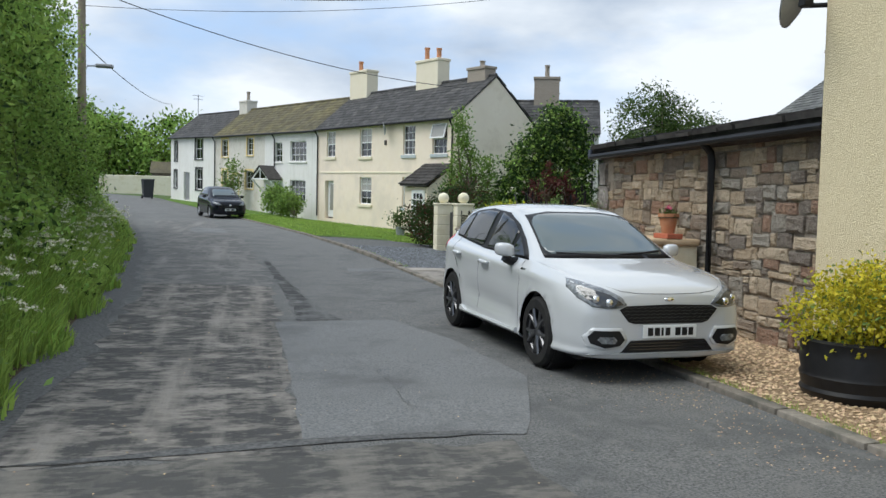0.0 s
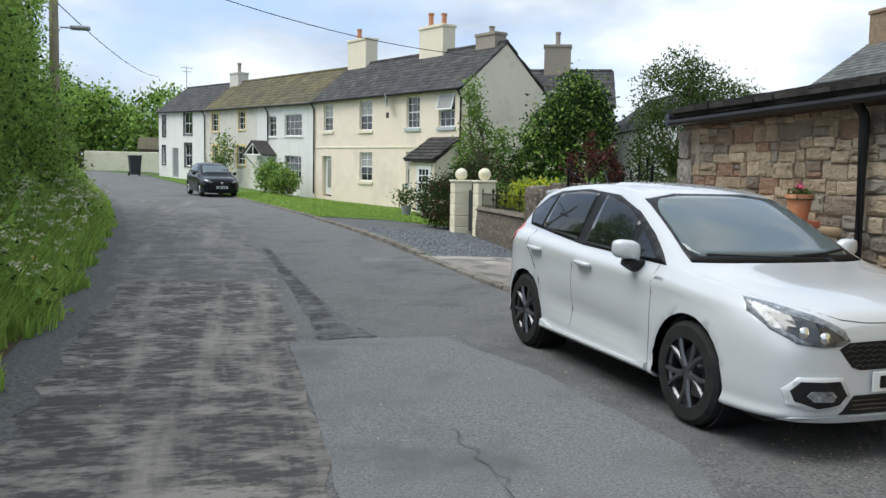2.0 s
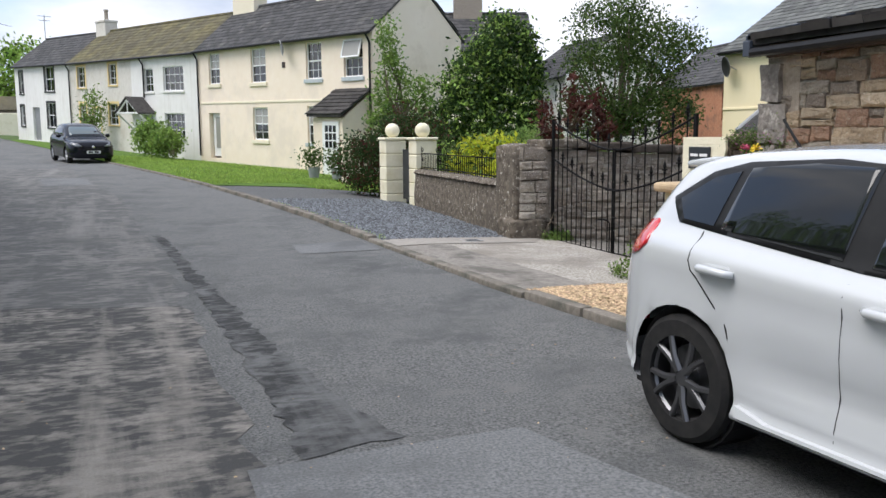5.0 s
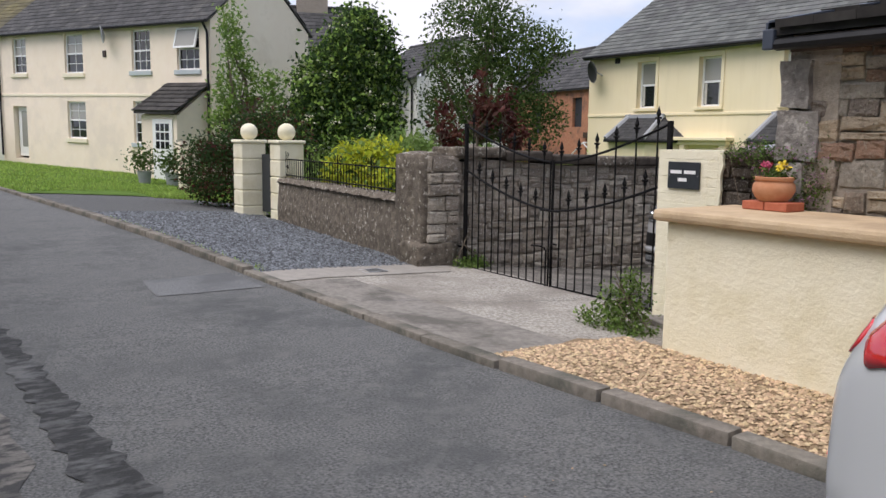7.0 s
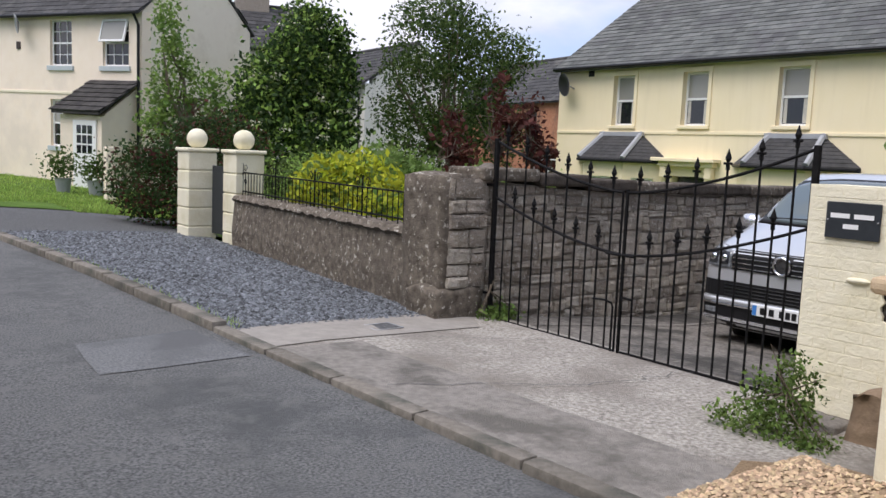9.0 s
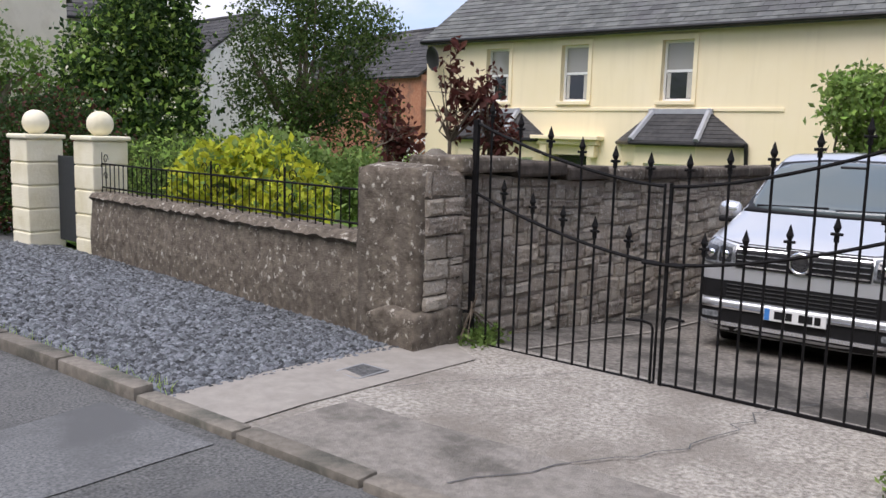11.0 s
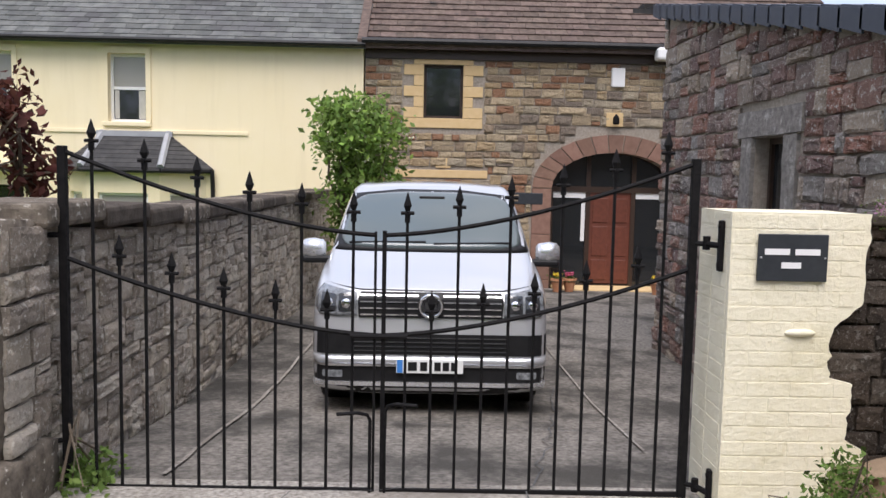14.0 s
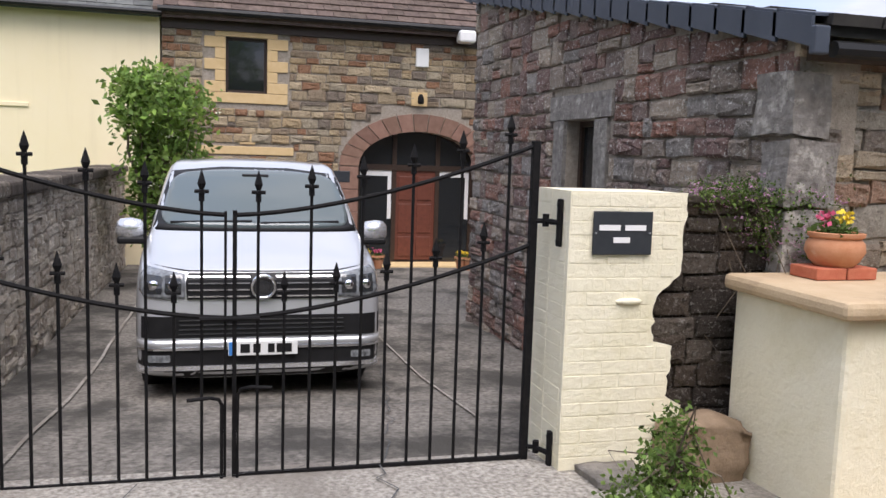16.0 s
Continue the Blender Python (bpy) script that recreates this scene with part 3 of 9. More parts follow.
road_patch("tar_seam", [(-1.7, 5.02), (-0.3, 5.2), (0.6, 5.28), (1.8, 5.33), (1.4, 5.4), (0.6, 5.37), (-0.3, 5.27), (-1.7, 5.07)], M_TAR_DARK, "ragged dark seam across the lane", 0.009, 0.05, 13)
road_patch("patched_road_square", [(0.43, 5.35), (1.9, 5.3), (2.5, 7.0), (2.3, 9.0), (1.9, 10.5), (0.46, 10.45)], M_TAR_PATCH, "paler square tarmac repair in the lane", 0.006, 0.025, 3)
road_patch("dark_repair", [(0.75, 10.5), (1.3, 10.6), (1.15, 11.2), (1.0, 13.0), (0.9, 15.0), (0.8, 17.0), (0.68, 20.0), (0.58, 20.0), (0.66, 17.0), (0.74, 13.0)], M_TAR_TRENCH, "dark tar trench repair along the lane", 0.006, 0.035, 4, 0.1)
road_patch("pale_repair", [(2.2, 17.2), (3.3, 17.2), (3.25, 18.2), (2.3, 18.1)], M_TAR_PATCH, "pale patch of tarmac by the kerb", 0.006, 0.012, 6)
road_patch("pale_repair", [(-1.5, 31), (-0.2, 31), (-0.6, 34), (-1.8, 34)], M_TAR_PATCH, "pale patch of tarmac in the lane", 0.008, 0.1, 7)
road_patch("road_edge_dirt", [(-2.3, 3.0), (-1.5, 3.0), (-1.32, 8.0), (-1.55, 14.0), (-1.9, 18.0), (-2.6, 26.0), (-4.6, 40.0), (-5.2, 40.0), (-3.4, 26.0), (-2.6, 16.0)], M_TAR_DARK, "dark gritty edge of the lane under the hedge", 0.007, 0.1, 8)
rng = random.Random(5)
# cracks in the lane
crack = Mesh()
for x0, y0, x1, y1 in ((-0.2, 17.6, 1.7, 17.9), (2.0, 16.2, 3.2, 16.6), (1.3, 6.0, 1.25, 7.6)):
    x, y, n = x0, y0, 14
    pts = [(x0 + (x1 - x0) * i / n + rng.uniform(-0.05, 0.05), y0 + (y1 - y0) * i / n + rng.uniform(-0.05, 0.05)) for i in range(n + 1)]
    for (ax, ay), (bx, by) in zip(pts, pts[1:]):
        crack.add([(ax - 0.004, ay, road_h(ay) + 0.019), (ax + 0.004, ay + 0.004, road_h(ay) + 0.019), (bx + 0.004, by + 0.004, road_h(by) + 0.019), (bx - 0.004, by, road_h(by) + 0.019)], [(0, 1, 2, 3)])
tagged(structure("road_cracks", crack, M_TAR_DARK, "thin dark cracks in the tarmac", "road surface"), kind="stuff")

# drive, yard, gravel and grass beyond the kerb
def edge(y0, y1, off=0.14, step=1.0):
    n = max(2, int(abs(y1 - y0) / step))
    return [(kerb_x(y0 + (y1 - y0) * i / n) + off, y0 + (y1 - y0) * i / n) for i in range(n + 1)]


structure("drive", sheet(edge(13.4, 17.75) + [(5.65, 17.8), (6.35, 17.8), (6.35, 14.3), (6.0, 13.4)], 0.5, 0.02), M_CONC, "pale cracked concrete drive in front of the gates", "drive")
structure("drive_margin", sheet([(3.5, 17.3), (5.7, 17.35), (5.95, 17.75), (5.65, 18.05), (3.5, 17.98)], 0.5, 0.028), M_CONC_SMOOTH, "smooth pale concrete strip along the gravel", "drive")
structure("drive_apron", sheet(ragged(edge(13.7, 17.2, 0.13) + [(4.25, 17.2), (4.45, 13.75)], 0.4, 0.03, 9), 0.5, 0.03), M_CONC_ROUGH, "rough grey-brown weathered concrete apron along the kerb", "drive")
structure("yard", sheet([(6.35, 13.0), (19.0, 13.0), (19.0, 17.85), (6.35, 17.85)], 0.5, 0.018), M_CONC_DARK, "stained grey concrete yard falling towards the house", "yard")
structure("yard_side", sheet([(12.0, 7.0), (19.0, 7.0), (19.0, 13.0), (12.0, 13.0)], 0.5, 0.016), M_CONC_DARK, "stained grey concrete yard by the house", "yard")
structure("slate_bed", sheet(edge(17.95, 25.2) + [(5.6, 25.4), (6.1, 24.0), (5.85, 18.4), (5.65, 18.0)], 0.5, 0.012), M_SLATE_BASE, "bed of blue-grey slate chippings", "gravel")
structure("gravel_bed_gold", sheet(ragged([(4.05, 13.75), (4.6, 13.95), (5.05, 13.6), (5.1, 9.9), (6.0, 9.6), (6.0, 2.0)] + edge(2.0, 13.75), 0.5, 0.02, 4), 0.5, 0.032), M_GOLD_BASE, "bed of golden gravel between kerb and wall", "gravel")
structure("tarmac_apron", sheet(edge(25.2, 29.5) + [(7.6, 28.2), (7.4, 25.0), (5.6, 25.4)], 0.7, 0.01), M_TAR_DARK, "dark damp tarmac apron by the garden gate", "pavement")
lawn_out = edge(29.6, 41.6) + [(-2.6, 58), (-6.0, 74), (-5.6, 76.5), (9.7, 38.2), (7.6, 28.3)]
structure("lawn", sheet(lawn_out, 1.2, 0.02), M_LAWN, "mown grass strip in front of the terrace", "lawn")
structure("garden_soil", sheet([(5.9, 18.2), (19.0, 18.2), (19.0, 50.0), (11.0, 40.0), (8.0, 30.0), (6.3, 24.3)], 1.5, 0.02), M_LAWN, "garden lawn behind the low wall", "lawn")
# crack lines and cement joints in the concrete
joint = Mesh()
rng = random.Random(12)


def crack_line(mesh, pts, w, lift=0.036, amp=0.05, n=9):
    for (x0, y0), (x1, y1) in zip(pts, pts[1:]):
        q = [(x0 + (x1 - x0) * i / n + (rng.uniform(-amp, amp) if 0 < i < n else 0), y0 + (y1 - y0) * i / n + (rng.uniform(-amp, amp) if 0 < i < n else 0)) for i in range(n + 1)]
        for a, b in zip(q, q[1:]):
            d = Vector((b[0] - a[0], b[1] - a[1])).normalized() * w
            vs = [(a[0] - d.y, a[1] + d.x), (a[0] + d.y, a[1] - d.x), (b[0] + d.y, b[1] - d.x), (b[0] - d.y, b[1] + d.x)]
            mesh.add([(x, y, ground_h(x, y) + lift) for x, y in vs], [(0, 1, 2, 3)])


crack_line(joint, [(3.7, 16.0), (5.0, 15.4), (6.2, 15.35), (7.6, 15.0), (9.5, 14.7)], 0.0045)
crack_line(joint, [(4.6, 17.25), (6.1, 16.6), (6.3, 15.5)], 0.003)
crack_line(joint, [(7.6, 13.4), (8.1, 17.6)], 0.005, amp=0.02)
tagged(structure("drive_cracks", joint, M_TAR_DARK, "dark cracks across the concrete drive", "drive"), kind="stuff")
cement = Mesh()
crack_line(cement, [(6.4, 17.35), (9.5, 17.25), (15, 17.2)], 0.014, 0.034, 0.01)
crack_line(cement, [(7.2, 14.45), (15, 14.45)], 0.009, 0.034, 0.008)
tagged(structure("cement_joints", cement, M_CONC, "pale cement joints between yard slabs", "yard"), kind="stuff")

kerb_line = thing("kerb", "weathered grey concrete kerb along the lane", "kerb", kind="structure")
ky = 1.0
KERBS = []
while ky < 44:
    KERBS.append((ky, ky + 0.88))
    ky += 0.9


# ---- walls with openings ----
def wall_grid(L, z0, z1, holes, t=0.35):
    """A wall along local x from 0 to L, outer face at y=0, with real openings (x0, z0, x1, z1), in one connected mesh."""
    xs = sorted({0, L, *[min(max(h[k], 0), L) for h in holes for k in (0, 2)]})
    zs = sorted({z0, z1, *[min(max(h[k], z0), z1) for h in holes for k in (1, 3)]})

    def solid(i, k):
        if not (0 <= i < len(xs) - 1 and 0 <= k < len(zs) - 1):
            return False
        mx, mz = (xs[i] + xs[i + 1]) / 2, (zs[k] + zs[k + 1]) / 2
        return not any(h[0] < mx < h[2] and h[1] < mz < h[3] for h in holes)

    m, seen = Mesh(), {}

    def vert(i, y, k):
        key = (i, y, k)
        if key not in seen:
            seen[key] = len(m.v)
            m.v.append((xs[i], y, zs[k]))
        return seen[key]

    for i in range(len(xs) - 1):
        for k in range(len(zs) - 1):
            if not solid(i, k):
                continue
            m.f.append((vert(i, 0, k), vert(i + 1, 0, k), vert(i + 1, 0, k + 1), vert(i, 0, k + 1)))
            m.f.append((vert(i, t, k), vert(i, t, k + 1), vert(i + 1, t, k + 1), vert(i + 1, t, k)))
            for di, dk, (a, b), (c, d) in ((-1, 0, (i, k), (i, k + 1)), (1, 0, (i + 1, k + 1), (i + 1, k)), (0, -1, (i + 1, k), (i, k)), (0, 1, (i, k + 1), (i + 1, k + 1))):
                if not solid(i + di, k + dk):
                    m.f.append((vert(a, 0, b), vert(c, 0, d), vert(c, t, d), vert(a, t, b)))
    return m


def shear(m, s):
    """The frame m with its heights rising by s for each metre of local x."""
    k = Matrix.Identity(4)
    k[2][0] = s
    return m @ k


def window(house, m, x0, z0, x1, z1, cols=2, rows=2, frame_m=None, sill_m=None, sash=True, glass=None, sill_d=0.07, upper=None, recess=0.09, bar=0.022, sill_h=0.09, curtain=False):
    """A window in the wall frame m: frame, glazing bars, panes, sill."""
    frame_m, glass = frame_m or M_PVC, glass or M_GLASS
    win = wpart("window", wbox(m, x0, recess, z0, x1, recess + 0.06, z1, hollow=0.055), frame_m, house)
    zm = (z0 + z1) / 2
    halves = ((z0, zm), (zm, z1)) if sash else ((z0, z1),)
    for k, (a, b) in enumerate(halves):
        g = Mesh().box((x0 + 0.05, recess + 0.03, a + 0.03), (x1 - 0.05, recess + 0.04, b - 0.03)).moved(m)
        wpart("pane", g, (upper or glass) if k == len(halves) - 1 else glass, win)
    bars = Mesh()
    if sash:
        bars.box((x0 + 0.05, recess + 0.005, zm - 0.03), (x1 - 0.05, recess + 0.055, zm + 0.03))
    for i in range(1, cols):
        x = x0 + (x1 - x0) * i / cols
        bars.box((x - bar / 2, recess + 0.012, z0 + 0.05), (x + bar / 2, recess + 0.05, z1 - 0.05))
    for a, b in halves:
        for j in range(1, rows):
            z = a + (b - a) * j / rows
            bars.box((x0 + 0.05, recess + 0.014, z - bar / 2), (x1 - 0.05, recess + 0.048, z + bar / 2))
    if bars.v:
        wpart("glazing_bar", bars.moved(m), frame_m, win)
    if curtain:
        for cx0, cx1 in ((x0 + 0.07, x0 + 0.2), (x1 - 0.16, x1 - 0.07)):
            wpart("curtain", Mesh().box((cx0, recess + 0.022, z0 + 0.07), (cx1, recess + 0.028, zm - 0.04)).moved(m), M_CURTAIN, win)
    if sill_m:
        wpart("sill", Mesh().bev((x0 - 0.1, -sill_d, z0 - sill_h), (x1 + 0.1, recess + 0.01, z0 - 0.002), 0.012).moved(m), sill_m, win)
    return win


def wbox(m, x0, y0, z0, x1, y1, z1, hollow=0.05):
    """A rectangular frame."""
    f = Mesh()
    f.box((x0, y0, z0), (x0 + hollow, y1, z1))
    f.box((x1 - hollow, y0, z0), (x1, y1, z1))
    f.box((x0 + hollow, y0, z0), (x1 - hollow, y1, z0 + hollow))
    f.box((x0 + hollow, y0, z1 - hollow), (x1 - hollow, y1, z1))
    return f.moved(m)


def slates(L, y0, z0, y1, z1, m, w, row, th=0.012, seed=1, jitter=0.006, over=0.05):
    """Rows of slates on a slope from (y0, z0) at the eave to (y1, z1) at the ridge, along local x."""
    rng = random.Random(seed)
    run = math.hypot(y1 - y0, z1 - z0)
    dy, dz = (y1 - y0) / run, (z1 - z0) / run
    ny, nz = -dz * (1 if y1 > y0 else -1), abs(dy)
    out, s, k = Mesh(), 0.0, 0
    while s < run - 0.02:
        x = -(w / 2 if k % 2 else 0) - rng.uniform(0, 0.03)
        e = min(run, s + row * 1.25)
        while x < L:
            a, b = max(x + 0.004, -0.08), min(x + w - 0.004, L + 0.08)
            if b - a > 0.05:
                lift, lo = rng.uniform(0, jitter), s - rng.uniform(0, jitter * 2)
                t = th + lift + 0.012
                lower = [(xx, y0 + dy * lo + ny * h, z0 + dz * lo + nz * h) for h in (0.0, t) for xx in (a, b)]
                upper = [(xx, y0 + dy * e + ny * h, z0 + dz * e + nz * h) for h in (-0.004, 0.008) for xx in (a, b)]
                out.add([lower[0], lower[1], lower[2], lower[3], upper[2], upper[3]], [(0, 1, 3, 2), (2, 3, 5, 4), (0, 2, 4), (1, 5, 3)])
            x += w
        s += row
        k += 1
    return out.moved(m)


def roofed(house, m, L, D, eave, ridge, slate_m, w=0.3, row=0.26, over=0.2, ridge_at=0.5, deck_m=None, seed=1, ridge_m=None, th=0.012):
    """Roof deck with rows of slates on both slopes and ridge tiles."""
    r = D * ridge_at
    s0, s1 = (ridge - eave) / r, (ridge - eave) / (D - r)
    deck = Mesh()
    for y0, z0 in ((-over, eave - over * s0), (D + over, eave - over * s1)):
        deck.prism([(-0.05, y0, z0), (-0.05, r, ridge), (-0.05, r, ridge + 0.06), (-0.05, y0, z0 + 0.06)], (L + 0.1, 0, 0))
    roof = wpart("roof", deck.moved(m), deck_m or slate_m, house)
    wpart("slating", slates(L, -over - 0.02, eave - over * s0 + 0.065, r, ridge + 0.065, m, w, row, th, seed), slate_m, roof, kind="stuff")
    back = slates(L, D + over + 0.02, eave - over * s1 + 0.065, r, ridge + 0.065, m, w * 2, row * 2, th, seed + 1)
    wpart("slating", back, slate_m, roof, kind="stuff")
    cap = Mesh()
    n = int(L / 0.45)
    for i in range(n):
        cap.tube([(L * i / n + 0.005, r, ridge + 0.06), (L * (i + 1) / n - 0.005, r, ridge + 0.06)], 0.1, 8)
    wpart("ridge", cap.moved(m), ridge_m or slate_m, roof)
    return roof


def gutter(house, m, L, eave, over=0.26, r=0.06, material=None):
    return wpart("gutter", Mesh().tube([(-0.05, -over, eave - 0.12), (L + 0.05, -over, eave - 0.12)], r, 8).moved(m), material or M_BLACK, house)


def downpipe(house, m, x, z0, z1, r=0.045, y=-0.08, neck=0.26):
    pts = [(x, -neck, z1 - 0.02), (x, -neck, z1 - 0.12), (x, y, z1 - 0.42), (x, y, z0)]
    return wpart("downpipe", Mesh().tube(pts, r, 8).moved(m), M_BLACK, house)


def chimney(house, m, x0, x1, y0, y1, z0, z1, material, pots, pot_m=None):
    st = Mesh().box((x0, y0, z0), (x1, y1, z1 - 0.14)).bev((x0 - 0.05, y0 - 0.05, z1 - 0.14), (x1 + 0.05, y1 + 0.05, z1), 0.02)
    ch = wpart("chimney", st.moved(m), material, house)
    for px, py, h in pots:
        pm = Mesh().lathe([(0.13, 0), (0.12, h * 0.8), (0.15, h * 0.84), (0.15, h), (0.09, h), (0.09, h * 0.9)], 12, (px, py, z1))
        wpart("chimney_pot", pm.moved(m), pot_m or M_TERRA, ch)
    return ch


# ---- the terrace ----
def row_frame(u):
    a = radians(22.0)
    return Matrix(((-math.sin(a), math.cos(a), 0, 9.75 - math.sin(a) * u), (math.cos(a), math.sin(a), 0, 38.2 + math.cos(a) * u), (0, 0, 1, 0), (0, 0, 0, 1)))


def shell(house, m, L, D, base, eave, ridge, front_m, side_m, holes):
    """Front wall with openings, gables and back wall."""
    wpart("wall", wall_grid(L, base, eave, holes).moved(m), front_m, house)
    g = Mesh()
    for x in (0.003, L - 0.353):
        g.prism([(x, 0.352, base), (x, D, base), (x, D, eave), (x, D / 2, ridge), (x, 0.352, eave + 0.352 * (ridge - eave) / (D / 2))], (0.35, 0, 0))
        g.prism([(x, 0.002, eave), (x, 0.352, eave), (x, 0.352, eave + 0.352 * (ridge - eave) / (D / 2))], (0.35, 0, 0))
    g.box((0.36, D - 0.3, base), (L - 0.36, D, eave))
    wpart("gable", g.moved(m), side_m, house)
    wpart("room_floor", Mesh().box((0.4, 0.36, base), (L - 0.4, D - 0.31, base + 0.3)).moved(m), M_WOODDARK, house)


# cream end house
mA = shear(row_frame(0), 0.018)
hA = thing("terrace_house", "cream rendered two-storey end house with dark slate roof", "house", "terrace houses", at=(9.75, 38.2, 0))
upA = [(0.6, 3.95, 1.8, 5.42), (3.3, 3.95, 4.4, 5.44), (7.5, 3.93, 8.75, 5.46), (11.55, 3.97, 12.6, 5.44)]
loA = [(7.45, 1.36, 8.7, 2.82), (3.5, 1.3, 4.4, 2.85)]
doorA = (11.7, 0.4, 12.75, 2.6)
shell(hA, mA, 13.7, 4.8, -0.5, 5.62, 7.7, M_CREAM, M_GABLE, upA + loA + [doorA])
for k, w in enumerate(upA + loA):
    window(hA, mA, *w, cols=3 if k in (0, 1) else 2, rows=2, sill_m=M_SILLGREY if k in (0, 1, 5) else M_CREAM_BAND, upper=M_GLASS_LIGHT if k > 1 else None, sill_h=0.16)
# one top sash stands tilted open
osash = wpart("open_sash", wbox(mA @ pose(0, -0.2, 4.7, -14, 0, 0), 0.62, 0, 0, 1.78, 0.05, 0.72, 0.06), M_PVC, hA, "white top sash tilted open")
wpart("pane", Mesh().box((0.67, 0.02, 0.05), (1.73, 0.03, 0.67)).moved(mA @ pose(0, -0.2, 4.7, -14, 0, 0)), M_GLASS_LIGHT, osash)
wpart("string_course", Mesh().bev((0, -0.03, 3.03), (13.7, 0.005, 3.12), 0.01).moved(mA), M_CREAM_BAND, hA)
dA = wpart("door", Mesh().box((11.75, 0.2, 0.5), (12.7, 0.26, 2.58)).moved(mA), M_PVC, hA, "white glazed front door")
wpart("door_pane", Mesh().box((12.0, 0.185, 0.9), (12.45, 0.198, 2.4)).moved(mA), M_GLASS_LIGHT, dA)
roofed(hA, mA, 13.7, 4.8, 5.68, 7.75, M_ROOFSLATE, 0.42, 0.27, seed=2)
gutter(hA, mA, 13.7, 5.68)
downpipe(hA, mA, 13.6, 0.5, 5.62)
downpipe(hA, mA, 0.08, 0.0, 5.62)
chimney(hA, mA, 11.6, 13.6, 2.05, 2.8, 7.0, 9.2, M_CREAM_BAND, [(12.9, 2.4, 0.6)])
chimney(hA, mA, 4.4, 6.4, 2.05, 2.8, 6.8, 9.1, M_CREAM_BAND, [(4.8, 2.4, 0.55), (5.9, 2.4, 0.7)])
chimney(hA, mA, 0.5, 1.9, 2.1, 2.75, 7.2, 8.3, M_MORTAR, [(1.1, 2.4, 0.3)], M_MORTAR)
# lean-to porch
pm_ = Mesh()
pm_.box((0.25, -1.3, -0.3), (2.15, -1.18, 2.35)).box((0.25, -1.18, -0.3), (0.37, 0, 2.4)).box((2.03, -1.18, -0.3), (2.15, 0, 2.4))
pm_.prism([(0.25, -1.18, 2.4), (0.25, 0, 2.4), (0.25, 0, 3.25)], (0.12, 0, 0)).prism([(2.03, -1.18, 2.4), (2.03, 0, 2.4), (2.03, 0, 3.25)], (0.12, 0, 0))
porch = wpart("porch", pm_.moved(mA), M_CREAM, hA, "small cream lean-to porch with tiled roof")
wpart("porch_roof", Mesh().prism([(0.1, -1.5, 2.38), (0.1, 0, 3.42), (0.1, 0, 3.5), (0.1, -1.5, 2.46)], (2.2, 0, 0)).moved(mA), M_OLDTILE, porch)
wpart("porch_tiling", slates(2.2, -1.52, 2.47, 0, 3.5, mA @ Matrix.Translation((0.1, 0, 0)), 0.3, 0.26, 0.03, 8), M_OLDTILE, porch, kind="stuff")
pd = wpart("porch_door", Mesh().box((0.45, -1.345, 0.05), (1.5, -1.302, 2.2)).moved(mA), M_PVC, porch, "white porch door with small panes")
pn = Mesh()
for i in range(3):
    for j in range(3):
        pn.box((0.62 + i * 0.25, -1.352, 1.2 + j * 0.3), (0.82 + i * 0.25, -1.346, 1.45 + j * 0.3))
wpart("door_pane", pn.moved(mA), M_GLASS, pd)
wpart("porch_plinth", Mesh().box((0.22, -1.33, -0.3), (2.18, -1.301, 0.12)).moved(mA), M_SILLGREY, porch)

# white and ochre-trimmed cottages under one mossy roof
mB = shear(row_frame(13.7), 0.031)
hB = thing("terrace_house", "white rendered cottage with mossy slate roof", "house", "terrace houses", at=(4.62, 50.9, 0.6))
def rel(u0, z0, u1, z1, s0, s):
    """Opening corners along the row, made local to a house that starts at s0 and rises by s."""
    a, b = min(u0, u1) - s0, max(u0, u1) - s0
    return (a, min(z0, z1) - s * (a + b) / 2, b, max(z0, z1) - s * (a + b) / 2)


winB = [rel(19.77, 5.36, 18.66, 4.1, 13.7, 0.031), rel(17.49, 5.32, 15.23, 4.05, 13.7, 0.031), rel(17.49, 2.9, 15.29, 1.6, 13.7, 0.031)]
dB = rel(20.02, 2.85, 18.81, 0.95, 13.7, 0.031)
shell(hB, mB, 7.7, 4.8, 0.1, 5.82, 7.85, M_WHITE, M_WHITE, winB + [dB])
for k, w in enumerate(winB):
    window(hB, mB, *w, cols=2 if k == 0 else 4, rows=3, sash=False, sill_m=M_WHITE, bar=0.03)
wpart("door", Mesh().box((dB[0], 0.2, dB[1]), (dB[2], 0.26, dB[3])).moved(mB), M_SILLGREY, hB, "grey-blue front door")
canopy = wpart("door_canopy", Mesh().prism([(4.85, -1.0, 2.75), (6.35, -1.0, 3.6), (6.35, -1.0, 3.68), (4.85, -1.0, 2.83)], (0, 1.0, 0)).prism([(7.85, -1.0, 2.75), (6.35, -1.0, 3.6), (6.35, -1.0, 3.68), (7.85, -1.0, 2.83)], (0, 1.0, 0)).moved(mB), M_OLDTILE, hB, "small gabled canopy with dark tiles")
cb = Mesh()
for x in (5.0, 7.7):
    cb.rod((x, -0.9, 2.75), (x, -0.02, 1.9), 0.05).rod((x, -0.9, 2.75), (6.35, -0.9, 3.52), 0.05)
cb.rod((5.0, -0.9, 2.78), (7.7, -0.9, 2.78), 0.05).rod((6.35, -0.9, 2.78), (6.35, -0.9, 3.5), 0.04)
wpart("canopy_bracket", cb.moved(mB), M_PVC, canopy)
roofed(hB, mB, 7.7, 4.8, 5.88, 7.9, M_MOSSROOF, 0.45, 0.3, seed=4)
gutter(hB, mB, 7.7, 5.88)
downpipe(hB, mB, 6.0, 3.6, 5.8)

